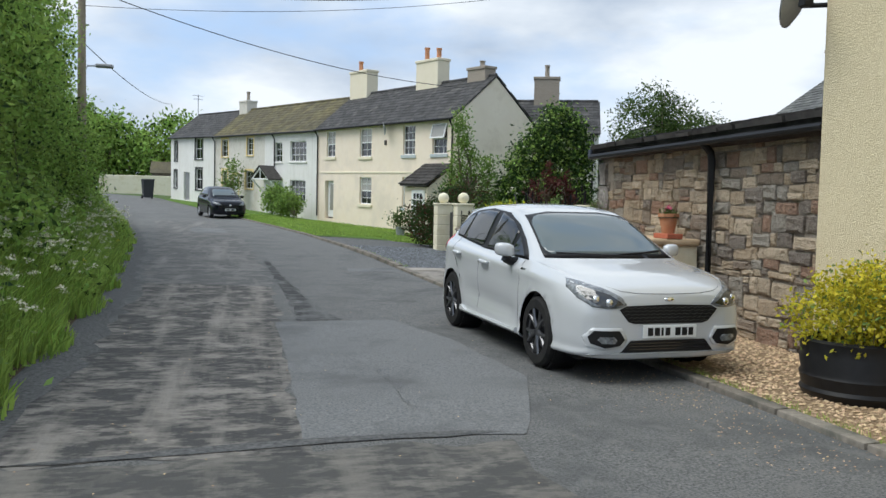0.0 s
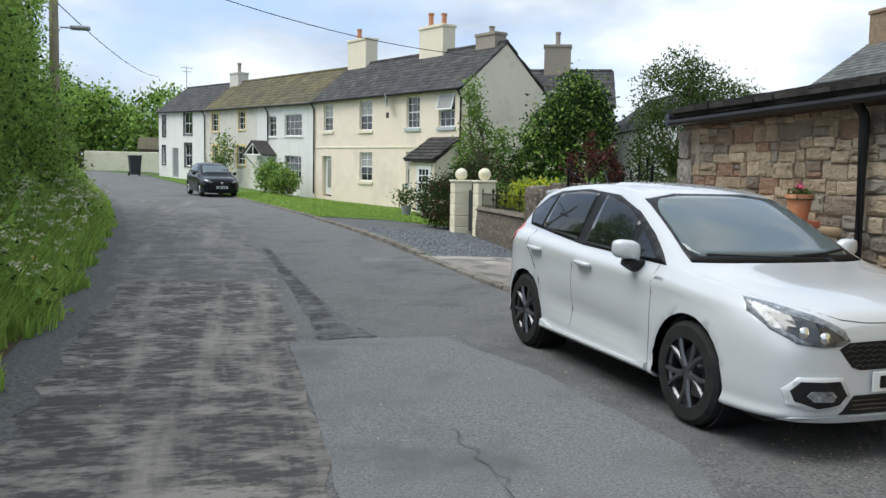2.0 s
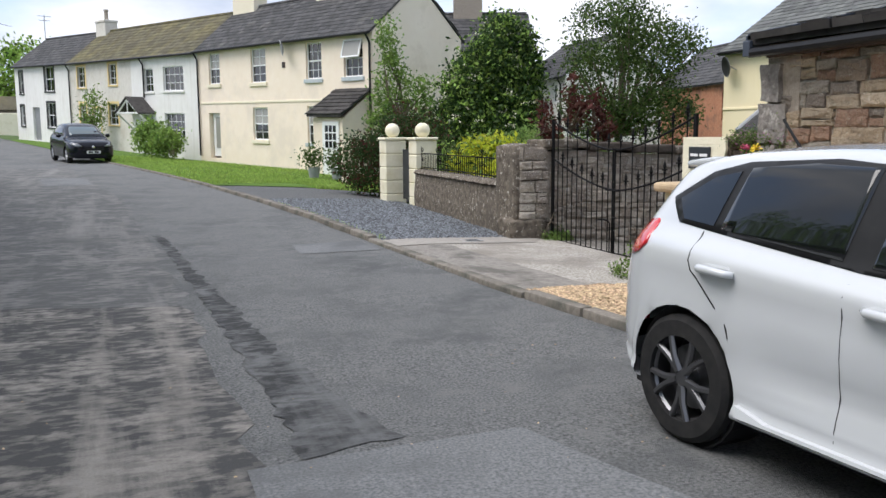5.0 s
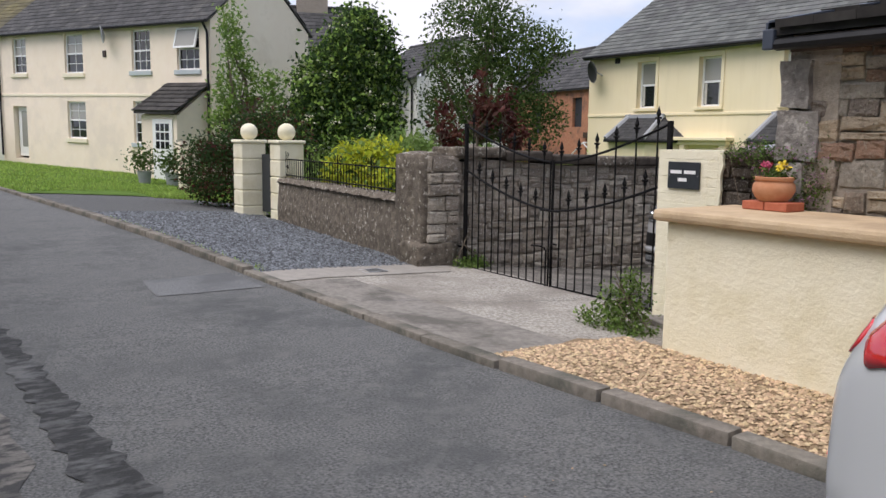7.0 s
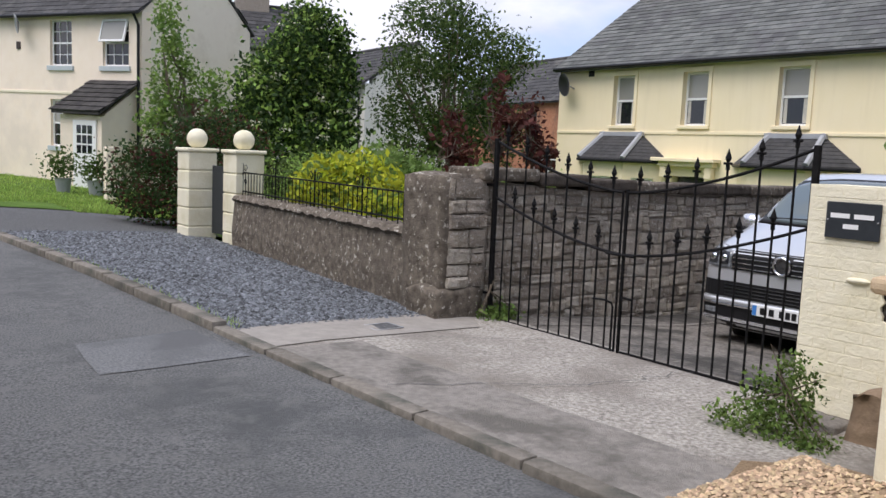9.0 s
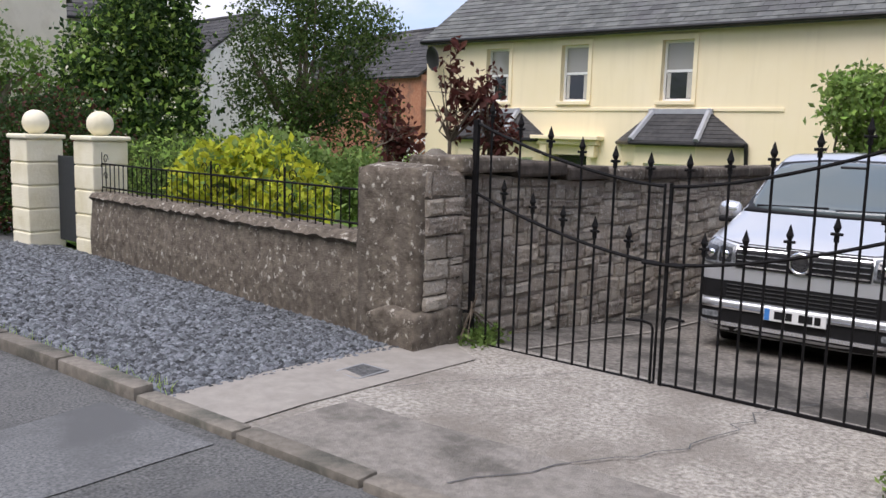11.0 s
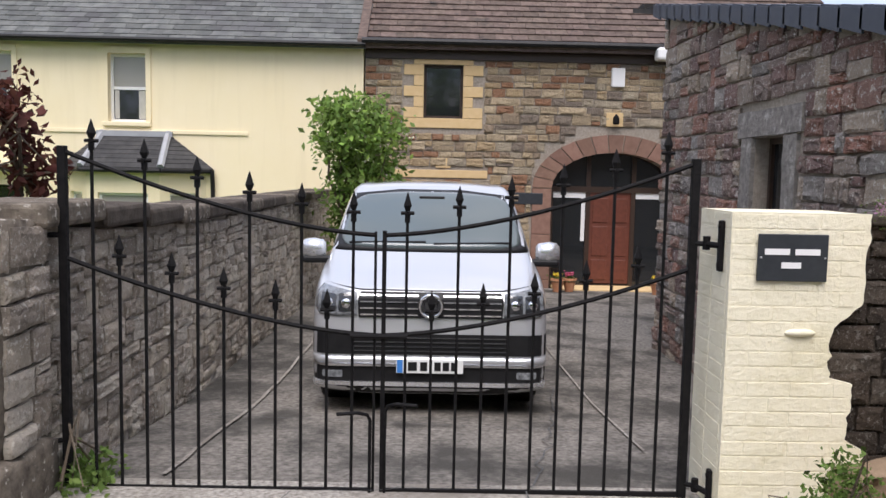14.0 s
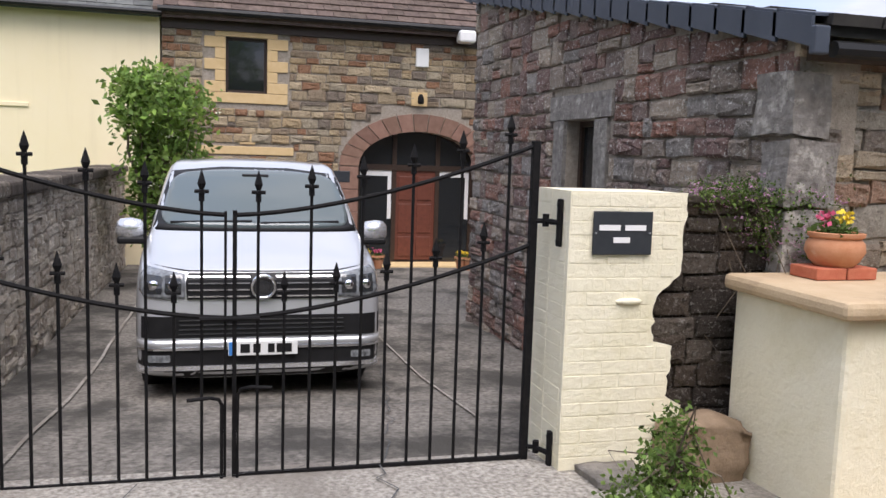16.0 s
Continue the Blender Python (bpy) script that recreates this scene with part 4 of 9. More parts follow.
mC = shear(row_frame(21.4), 0.031)
hC = thing("terrace_house", "grey-white roughcast cottage with ochre window surrounds", "house", "terrace houses", at=(1.73, 58.0, 0.9))
winC = [rel(29.18, 6.02, 27.94, 4.75, 21.4, 0.031), rel(24.42, 5.92, 23.32, 4.7, 21.4, 0.031), rel(29.04, 3.77, 27.99, 2.5, 21.4, 0.031), rel(24.63, 3.62, 23.35, 2.4, 21.4, 0.031)]
dC = rel(27.02, 3.4, 25.92, 1.3, 21.4, 0.031)
shell(hC, mC, 9.1, 4.8, 0.3, 6.06, 8.1, M_GREYWHITE, M_GREYWHITE, winC + [dC])
for w in winC + [dC]:
    s = Mesh()
    s.box((w[0] - 0.16, -0.02, w[1] - 0.1), (w[0], 0.08, w[3] + 0.14)).box((w[2], -0.02, w[1] - 0.1), (w[2] + 0.16, 0.08, w[3] + 0.14)).box((w[0], -0.02, w[3]), (w[2], 0.08, w[3] + 0.14))
    wpart("surround", s.moved(mC), M_OCHRE, hC, "ochre painted surround")
    if w is not dC:
        window(hC, mC, *w, cols=2, rows=3, sash=False, sill_m=M_OCHRE, bar=0.03)
wpart("door", Mesh().box((dC[0], 0.15, dC[1]), (dC[2], 0.2, dC[3])).moved(mC), M_PVC, hC, "pale front door")
roofed(hC, mC, 9.1, 4.8, 6.12, 8.14, M_MOSSROOF, 0.45, 0.3, seed=6)
gutter(hC, mC, 9.1, 6.12)
downpipe(hC, mC, 9.0, 1.0, 6.05)
chimney(hC, mC, 7.9, 9.4, 2.0, 2.8, 7.6, 8.9, M_GREYWHITE, [(8.6, 2.4, 0.7)], M_MORTAR)

mD = shear(row_frame(30.5), 0.04)
hD = thing("terrace_house", "white rendered end cottage with black window surrounds", "house", "terrace houses", at=(-1.68, 66.5, 1.2))
winD = [rel(34.87, 6.38, 33.23, 4.75, 30.5, 0.04), rel(34.73, 3.98, 33.32, 2.35, 30.5, 0.04), rel(39.9, 6.33, 39.2, 4.8, 30.5, 0.04), rel(40.0, 3.94, 39.3, 2.55, 30.5, 0.04)]
dD = rel(37.61, 3.77, 36.2, 1.5, 30.5, 0.04)
shell(hD, mD, 10.4, 4.8, 0.5, 6.36, 8.35, M_WHITE, M_WHITE, winD + [dD])
for w in winD:
    s = Mesh()
    s.box((w[0] - 0.16, -0.02, w[1] - 0.12), (w[0], 0.08, w[3] + 0.14)).box((w[2], -0.02, w[1] - 0.12), (w[2] + 0.16, 0.08, w[3] + 0.14)).box((w[0], -0.02, w[3]), (w[2], 0.08, w[3] + 0.14))
    wpart("surround", s.moved(mD), M_BLACKPAINT, hD, "black painted surround")
    window(hD, mD, *w, cols=2, rows=1, sill_m=M_BLACKPAINT)
wpart("door", Mesh().box((dD[0], 0.15, dD[1]), (dD[2], 0.2, dD[3])).moved(mD), M_GREYMETAL, hD, "grey front door")
roofed(hD, mD, 10.4, 4.8, 6.42, 8.4, M_ROOFSLATE, 0.45, 0.3, seed=7)
gutter(hD, mD, 10.4, 6.42)
wpart("aerial", Mesh().rod((10.0, 2.2, 8.3), (10.0, 2.2, 10.2), 0.03).rod((10.0, 1.7, 10.1), (10.0, 2.7, 10.1), 0.02).rod((10.0, 1.8, 9.8), (10.0, 2.6, 9.8), 0.02).moved(mD), M_GREYMETAL, hD)

# house range behind the terrace's gable, with its chimney
mE = Matrix(((0.93, 0.37, 0, 13.4), (-0.37, 0.93, 0, 44.5), (0, 0, 1, 0), (0, 0, 0, 1)))
hE = thing("rear_house", "dark-roofed rear house range behind the terrace", "house", at=(13.4, 44.5, 0))
wpart("wall", wall_grid(5.8, -0.5, 5.6, [(4.2, 3.4, 5.1, 4.6)]).moved(mE), M_WHITE, hE)
window(hE, mE, 4.2, 3.4, 5.1, 4.6, cols=2, rows=2)
wpart("gable", Mesh().prism([(5.45, 0.36, -0.5), (5.45, 5, -0.5), (5.45, 5, 5.6), (5.45, 2.5, 7.5), (5.45, 0.36, 5.85)], (0.34, 0, 0)).box((0, 4.7, -0.5), (5.4, 5, 5.6)).moved(mE), M_WHITE, hE)
roofed(hE, mE, 5.8, 5, 5.62, 7.5, M_ROOFSLATE, 0.5, 0.3, seed=9)
gutter(hE, mE, 5.8, 5.62)
downpipe(hE, mE, 5.5, 0, 5.6)
chimney(hE, mE, 2.2, 3.6, 2.1, 2.9, 7.0, 8.9, M_MORTAR, [(2.9, 2.5, 0.7)], M_MORTAR)

# ---- yellow farmhouse ----
mF = Matrix(((0, 1, 0, 19.0), (1, 0, 0, 17.23), (0, 0, 1, 0), (0, 0, 0, 1)))
hF = thing("farmhouse", "pale yellow painted two-storey farmhouse with slate roof", "house", at=(19.0, 17.23, -0.6))
wF = [(4.33, 2.65, 5.08, 4.0), (6.97, 2.65, 7.72, 4.0), (9.28, 2.65, 10.0, 4.0)]
doorF = (6.9, -0.5, 7.9, 1.35)
wpart("wall", wall_grid(12.07, -0.9, 4.3, wF + [doorF], 0.45).moved(mF), M_YELLOW, hF)
gF = Mesh()
for x in (0.0, 11.62):
    gF.prism([(x + 0.003, 0.452, -0.9), (x + 0.003, 8.2, -0.9), (x + 0.003, 8.2, 4.3), (x + 0.003, 4.1, 7.05), (x + 0.003, 0.452, 4.6)], (0.44, 0, 0))
gF.box((0.45, 7.8, -0.9), (11.6, 8.2, 4.3))
wpart("gable", gF.moved(mF), M_YELLOW, hF)
for w in wF:
    window(hF, mF, *w, cols=1, rows=1, sill_m=M_YELLOW, curtain=True, recess=0.14, upper=M_GLASS_LIGHT)
    arch = Mesh().box((w[0] - 0.1, -0.035, w[1] - 0.02), (w[0], 0.01, w[3] + 0.12)).box((w[2], -0.035, w[1] - 0.02), (w[2] + 0.1, 0.01, w[3] + 0.12)).box((w[0], -0.035, w[3]), (w[2], 0.01, w[3] + 0.12))
    wpart("architrave", arch.moved(mF), M_YELLOW, hF)
wpart("string_course", Mesh().bev((2.3, -0.03, 2.42), (12.07, 0.004, 2.5), 0.01).moved(mF), M_YELLOW, hF)
dF = wpart("door", Mesh().box((6.95, 0.2, -0.5), (7.85, 0.26, 0.95)).moved(mF), M_PVC, hF, "white front door")
wpart("fanlight", Mesh().box((6.98, 0.2, 1.0), (7.82, 0.23, 1.32)).moved(mF), M_GLASS, dF)
hood = Mesh().bev((6.45, -0.35, 1.72), (8.35, 0.01, 1.82), 0.02).bev((6.55, -0.22, 1.6), (8.25, 0.01, 1.72), 0.02)
for x in (6.6, 7.95):
    hood.bev((x, -0.2, 1.3), (x + 0.2, 0.01, 1.6), 0.03)
wpart("door_hood", hood.moved(mF), M_YELLOW, hF, "moulded yellow hood on brackets above the door")


def bay(x0, x1):
    """A canted ground-floor bay with a slate roof and lead hips."""
    d, c = 0.75, 0.7
    b = Mesh()
    out = [(x0, 0.0), (x0 + c, -d), (x1 - c, -d), (x1, 0.0)]
    for (ax, ay), (bx, by) in zip(out, out[1:]):
        dx, dy = bx - ax, by - ay
        ln = math.hypot(dx, dy)
        fr = Matrix(((dx / ln, -dy / ln, 0, ax), (dy / ln, dx / ln, 0, ay), (0, 0, 1, 0), (0, 0, 0, 1)))
        ww = (0.22, 0.1, ln - 0.22, 1.25)
        b.add(wall_grid(ln, -0.9, 1.7, [ww], 0.16).moved(fr).v, wall_grid(ln, -0.9, 1.7, [ww], 0.16).f)
    bay_ob = wpart("bay", b.moved(mF), M_YELLOW, hF, "canted bay window with slate roof")
    for (ax, ay), (bx, by) in zip(out, out[1:]):
        dx, dy = bx - ax, by - ay
        ln = math.hypot(dx, dy)
        fr = mF @ Matrix(((dx / ln, -dy / ln, 0, ax), (dy / ln, dx / ln, 0, ay), (0, 0, 1, 0), (0, 0, 0, 1)))
        wpart("bay_window", wbox(fr, 0.22, 0.06, 0.1, ln - 0.22, 0.12, 1.25), M_PVC, bay_ob)
        wpart("pane", Mesh().box((0.27, 0.085, 0.15), (ln - 0.27, 0.095, 1.2)).moved(fr), M_GLASS_LIGHT, bay_ob)
    o, e = 0.14, 1.72
    p = [(x0 - o, 0.0, e), (x0 + c - 0.06, -d - o, e), (x1 - c + 0.06, -d - o, e), (x1 + o, 0.0, e)]
    t = [(x0 + c + 0.05, 0.0, 2.4), (x1 - c - 0.05, 0.0, 2.4)]
    rf = Mesh()
    for q in ([p[0], p[1], t[0]], [p[1], p[2], t[1], t[0]], [p[2], p[3], t[1]]):
        rf.prism(q, (0, 0, 0.03))
    rf.prism(p, (0, 0, -0.05))
    ro = wpart("bay_roof", rf.moved(mF), M_ROOFSLATE, bay_ob)
    courses = Mesh()
    for k in range(1, 8):
        f = k / 8
        for a, b_, ta, tb in ((p[0], p[1], t[0], t[0]), (p[1], p[2], t[0], t[1]), (p[2], p[3], t[1], t[1])):
            va, vb = Vector(a).lerp(Vector(ta), f) + Vector((0, 0, 0.034)), Vector(b_).lerp(Vector(tb), f) + Vector((0, 0, 0.034))
            courses.rod(va, vb, 0.008, None, 5)
    wpart("slate_course_edge", courses.moved(mF), M_ROOFSLATE, bay_ob)
    lead = Mesh()
    for a, b_ in ((p[1], t[0]), (p[2], t[1])):
        lead.rod(Vector(a) + Vector((0, 0, 0.04)), Vector(b_) + Vector((0, 0, 0.04)), 0.07, None, 6)
    lead.box((t[0][0] - 0.1, -0.1, 2.36), (t[1][0] + 0.1, 0.01, 2.47))
    wpart("lead_flashing", lead.moved(mF), M_LEAD, bay_ob)
    gt = Mesh()
    for a, b_ in zip(p, p[1:]):
        gt.rod((a[0], a[1] - 0.03, a[2] - 0.03), (b_[0], b_[1] - 0.03, b_[2] - 0.03), 0.045)
    wpart("gutter", gt.moved(mF), M_BLACK, bay_ob)


bay(3.15, 5.95)
bay(8.2, 11.0)
downpipe(hF, mF, 3.0, -0.6, 1.75, y=-0.05, neck=0.1)
roofed(hF, mF, 12.07, 8.2, 4.33, 7.1, M_SLATE_GREEN, 0.32, 0.24, seed=11, over=0.25)
gutter(hF, mF, 12.0, 4.36, 0.3, 0.05)
chimney(hF, mF, 10.9, 12.0, 3.5, 4.7, 6.2, 8.0, M_ROCK, [(11.2, 4.1, 0.8), (11.7, 4.1, 0.8)])
fd = wpart("satellite_dish", Mesh().lathe([(0.02, 0.0), (0.2, 0.03), (0.33, 0.1), (0.33, 0.115), (0.2, 0.05), (0.02, 0.02)], 20).moved(mF @ pose(11.5, -0.3, 3.8, 100, 0, 20)), M_RIM, hF, "dark grey satellite dish", smooth=True)
wpart("dish_arm", Mesh().rod((11.5, 0.0, 3.7), (11.5, -0.3, 3.8), 0.025).moved(mF), M_GREYMETAL, fd)
wpart("vent", Mesh().bev((10.75, -0.03, 4.02), (10.95, 0.01, 4.18), 0.01).moved(mF), M_BLACK, hF)

# ---- converted stone barn house beside it ----
mG = Matrix(((0, 1, 0, 19.03), (1, 0, 0, 7.2), (0, 0, 1, 0), (0, 0, 0, 1)))
hG = thing("barn_house", "tan sandstone barn house with brown tiled roof", "house", at=(19.03, 7.2, -0.6))
bw = (8.03, 2.86, 8.82, 3.92)
archc, archr = 4.9, 1.28
wallG = wall_grid(10.0, -0.9, 4.3, [bw, (archc - archr, -0.9, archc + archr, 1.5), (archc - archr, 1.5, archc + archr, 2.24)], 0.5)
wpart("wall", wallG.moved(mG), M_MORTAR, hG)
seg = Mesh()
N = 14
def arch_pt(r, rise, i, spring):
    a = math.pi * i / N
    return (archc - r * math.cos(a), spring + rise * math.sin(a))


for i in range(N):
    a, b = arch_pt(archr, 0.74, i, 1.5), arch_pt(archr, 0.74, i + 1, 1.5)
    seg.prism([(a[0], 0.004, a[1]), (b[0], 0.004, b[1]), (b[0], 0.004, 2.245), (a[0], 0.004, 2.245)], (0, 0.49, 0))
wpart("arch_infill", seg.moved(mG), M_MORTAR, hG)
wpart("back_wall", Mesh().box((0.4, 6.6, -0.9), (9.6, 7, 4.3)).prism([(0, 0.51, -0.9), (0, 7, -0.9), (0, 7, 4.3), (0, 3.5, 6.5), (0, 0.51, 4.6)], (0.35, 0, 0)).moved(mG), M_MORTAR, hG)
wing = window(hG, mG, *bw, cols=1, rows=1, frame_m=M_BROWNFRAME, sash=False, recess=0.12)
x0, z0, x1, z1 = bw
surround = [(x0 - 0.4, z0 - 0.2, x1 + 0.4, z0 - 0.004), (x0 - 0.2, z1 + 0.004, x1 + 0.2, z1 + 0.2)]
for sx, d in ((x0, -1), (x1, 1)):
    for k in range(5):
        ww = 0.4 if k % 2 == 0 else 0.2
        za = z0 + (z1 - z0) * k / 5
        surround.append((min(sx, sx + d * ww), za + 0.003, max(sx, sx + d * ww), za + (z1 - z0) / 5 - 0.003))
for a, b, c, d in surround:
    wpart("dressed_stone", Mesh().bev((a, -0.03, b), (c, 0.12, d), 0.008).moved(mG), M_DRESSED, hG, "dressed tan stone of the window surround")
for i in range(15):
    a0, a1 = math.pi * i / 15 + 0.008, math.pi * (i + 1) / 15 - 0.008
    q = [(archc - r * math.cos(a), zz) for a, r, zz in ((a0, archr, 1.5 + 0.74 * math.sin(a0)), (a1, archr, 1.5 + 0.74 * math.sin(a1)), (a1, archr + 0.4, 1.5 + 1.1 * math.sin(a1)), (a0, archr + 0.4, 1.5 + 1.1 * math.sin(a0)))]
    wpart("voussoir", Mesh().prism([(x, -0.035, z) for x, z in q], (0, 0.4, 0)).moved(mG), M_REDSTONE, hG)
for x in (archc - archr - 0.4, archc + archr):
    for k in range(5):
        wpart("jamb_stone", Mesh().bev((x + 0.004, -0.035, -0.85 + k * 0.468), (x + 0.396, 0.3, -0.85 + (k + 1) * 0.468 - 0.008), 0.012).moved(mG), M_REDSTONE, hG)
# glazed screen in the arch: door, side lights and fanlight
screen = wpart("glazed_screen", Mesh().box((archc - archr, 0.3, 1.42), (archc + archr, 0.4, 1.54)).moved(mG), M_BROWNFRAME, hG, "dark timber glazed screen filling the arch")
for x in (archc - archr, archc - 0.52, archc + 0.42, archc + archr - 0.08):
    wpart("post", Mesh().box((x, 0.3, -0.6), (x + 0.09, 0.4, 1.418)).moved(mG), M_BROWNFRAME, screen)
for x in (archc - 0.52, archc + 0.42):
    wpart("mullion", Mesh().box((x, 0.3, 1.542), (x + 0.09, 0.4, 2.2)).moved(mG), M_BROWNFRAME, screen)
wpart("threshold", Mesh().box((archc - archr, 0.28, -0.62), (archc + archr, 0.42, -0.5)).moved(mG), M_BROWNFRAME, screen)
for x0_, x1_ in ((archc - archr + 0.09, archc - 0.52), (archc + 0.51, archc + archr - 0.08)):
    wpart("pane", Mesh().box((x0_, 0.34, -0.5), (x1_, 0.36, 1.42)).moved(mG), M_GLASS, screen)
    wpart("curtain", Mesh().box((x0_ + 0.01, 0.325, 1.3), (x1_ - 0.01, 0.335, 1.42)).box((x0_ + 0.01, 0.325, 0.4), (x0_ + 0.09, 0.335, 1.3)).moved(mG), M_PVC, screen)
wpart("fanlight", Mesh().box((archc - archr, 0.34, 1.54), (archc + archr, 0.36, 2.24)).moved(mG), M_GLASS, screen)
front_door = wpart("door", Mesh().box((archc - 0.43, 0.33, -0.48), (archc + 0.42, 0.38, 1.42)).moved(mG), M_DOOR, hG, "red-brown panelled wooden front door")
for i in range(2):
    for a, b in ((-0.4, 0.02), (0.1, 0.72), (0.8, 1.3)):
        wpart("door_panel", Mesh().bev((archc - 0.36 + i * 0.4, 0.312, a), (archc - 0.04 + i * 0.4, 0.335, b), 0.01).moved(mG), M_DOOR, front_door)
wpart("doorstep", Mesh().bev((archc - 1.2, -0.35, -0.75), (archc + 1.2, 0.3, -0.52), 0.02).moved(mG), M_DRESSED, hG)
roofed(hG, mG, 10.0, 7.0, 4.36, 6.6, M_TILE, 0.33, 0.3, seed=13, over=0.28, th=0.03)
gutter(hG, mG, 10.0, 4.44, 0.34, 0.06)
wpart("fascia", Mesh().box((0, -0.06, 4.02), (10, 0.0, 4.2)).moved(mG), M_BROWNFRAME, hG)
wpart("stone_plaque", Mesh().bev((4.78, -0.05, 2.76), (5.12, 0.01, 3.04), 0.01).moved(mG), M_DRESSED, hG)
lan = wpart("wall_lantern", Mesh().rod((4.95, -0.05, 2.9), (4.95, -0.16, 2.98), 0.02).lathe([(0.05, 0), (0.07, 0.03), (0.06, 0.14), (0.02, 0.2)], 8, (4.95, -0.18, 2.8)).moved(mG), M_IRON, hG, "black wall lantern")
wpart("alarm_box", Mesh().bev((4.78, -0.09, 3.55), (5.05, 0.0, 3.93), 0.02).moved(mG), M_PVC, hG, "cream alarm box")
wpart("flood_lamp", Mesh().bev((3.9, -0.5, 4.05), (4.25, -0.2, 4.3), 0.05).moved(mG), M_PVC, hG, "white security lamp under the eave")
wpart("stone_lintel", Mesh().bev((7.5, -0.03, 1.66), (9.4, 0.2, 1.82), 0.01).bev((8.25, -0.03, 1.86), (8.55, 0.2, 2.06), 0.01).moved(mG), M_DRESSED, hG)
wpart("nameplate", Mesh().bev((6.35, -0.04, 1.15), (7.0, 0.0, 1.4), 0.02).moved(mG), M_SIGN, hG, "small dark wall plaque")
# verge between the two roofs
wpart("roof_verge", Mesh().prism([(9.96, -0.3, 4.2), (9.96, 3.5, 6.72), (9.96, 3.5, 6.86), (9.96, -0.3, 4.36)], (0.18, 0, 0)).moved(mG), M_TILE, hG)

# ---- brick barn far behind the garden ----
mH = Matrix(((0.2, 0.98, 0, 26.6), (0.98, -0.2, 0, 36.1), (0, 0, 1, 0), (0, 0, 0, 1)))
hH = thing("brick_barn", "old red brick barn with dark slate roof", "house", at=(26.6, 36.1, 0))
wH = [(2.3, 2.3, 3.15, 3.65), (0.4, -0.3, 1.9, 1.8), (6.2, 2.0, 7.0, 3.4)]
wpart("wall", wall_grid(11, -0.9, 4.1, wH, 0.4).moved(mH), M_BRICK, hH)
wpart("gable", Mesh().prism([(0, 0.41, -0.9), (0, 6, -0.9), (0, 6, 4.1), (0, 3, 6.2), (0, 0.41, 4.35)], (0.4, 0, 0)).moved(mH), M_BRICK, hH)
wpart("window", Mesh().box((2.3, 0.15, 2.3), (3.15, 0.2, 3.65)).box((6.2, 0.15, 2.0), (7.0, 0.2, 3.4)).moved(mH), M_SIGN, hH, "dark boarded loading window")
wpart("doorway", Mesh().box((0.4, 0.3, -0.9), (1.9, 0.35, 1.8)).moved(mH), M_WOODDARK, hH)
wpart("lintel", Mesh().box((0.2, -0.03, 1.8), (2.1, 0.1, 2.05)).moved(mH), M_WOODDARK, hH)
roofed(hH, mH, 11, 6, 4.12, 6.3, M_ROOFSLATE, 0.5, 0.3, seed=15)
# white wing between the trees
mI = Matrix(((0.1, 0.995, 0, 20.0), (0.995, -0.1, 0, 41.3), (0, 0, 1, 0), (0, 0, 0, 1)))
hI = thing("white_wing", "white rendered wing with dark slate roof among trees", "house", at=(20.0, 41.3, 0))
wI = [(0.95, 3.2, 1.5, 4.05)]
wpart("wall", wall_grid(6, -0.8, 4.4, wI, 0.35).moved(mI), M_WHITE, hI)
wpart("gable", Mesh().prism([(0, 0.36, -0.8), (0, 5, -0.8), (0, 5, 4.4), (0, 2.5, 6.2), (0, 0.36, 4.6)], (0.35, 0, 0)).moved(mI), M_WHITE, hI)
window(hI, mI, *wI[0], cols=2, rows=2, sash=False)
roofed(hI, mI, 6, 5, 4.42, 6.2, M_ROOFSLATE, 0.5, 0.3, seed=16)
gutter(hI, mI, 6, 4.42)
downpipe(hI, mI, 0.4, 0, 4.4)

def lumpy(a, b, n, amp, seed, round_top=0.0):
    """A block with uneven faces."""
    bm = bmesh.new()
    bmesh.ops.create_cube(bm, size=1)
    bmesh.ops.subdivide_edges(bm, edges=bm.edges[:], cuts=n, use_grid_fill=True)
    for p in bm.verts:
        q = Vector((a[i] + (b[i] - a[i]) * (p.co[i] + 0.5) for i in range(3)))
        if round_top and p.co.z > 0.4:
            q.z -= round_top * (abs(p.co.x) ** 2 + abs(p.co.y) ** 2)
        q += noise.noise_vector(q * 3.1 + Vector((seed, 0, 0))) * amp + noise.noise_vector(q * 9 + Vector((seed, 5, 0))) * amp * 0.5
        p.co = q
    bm.verts.index_update()
    m = Mesh()
    m.add([p.co.copy() for p in bm.verts], [tuple(q.index for q in f.verts) for f in bm.faces])
    bm.free()
    return m


# ---- roadside stone outbuilding ----
OX, OX1, OY0, OY1 = 5.9, 12.0, 7.35, 13.11
hO = thing("outbuilding", "rubble stone outbuilding with lean-to tiled roof", "outbuilding", at=(OX, OY0, 0))
mO_front = Matrix(((0, 1, 0, OX), (-1, 0, 0, OY1), (0, 0, 1, 0), (0, 0, 0, 1)))
wo = Mesh()
wo.box((OX + 0.03, OY0, -0.3), (OX + 0.4, OY1 - 0.42, 2.5))
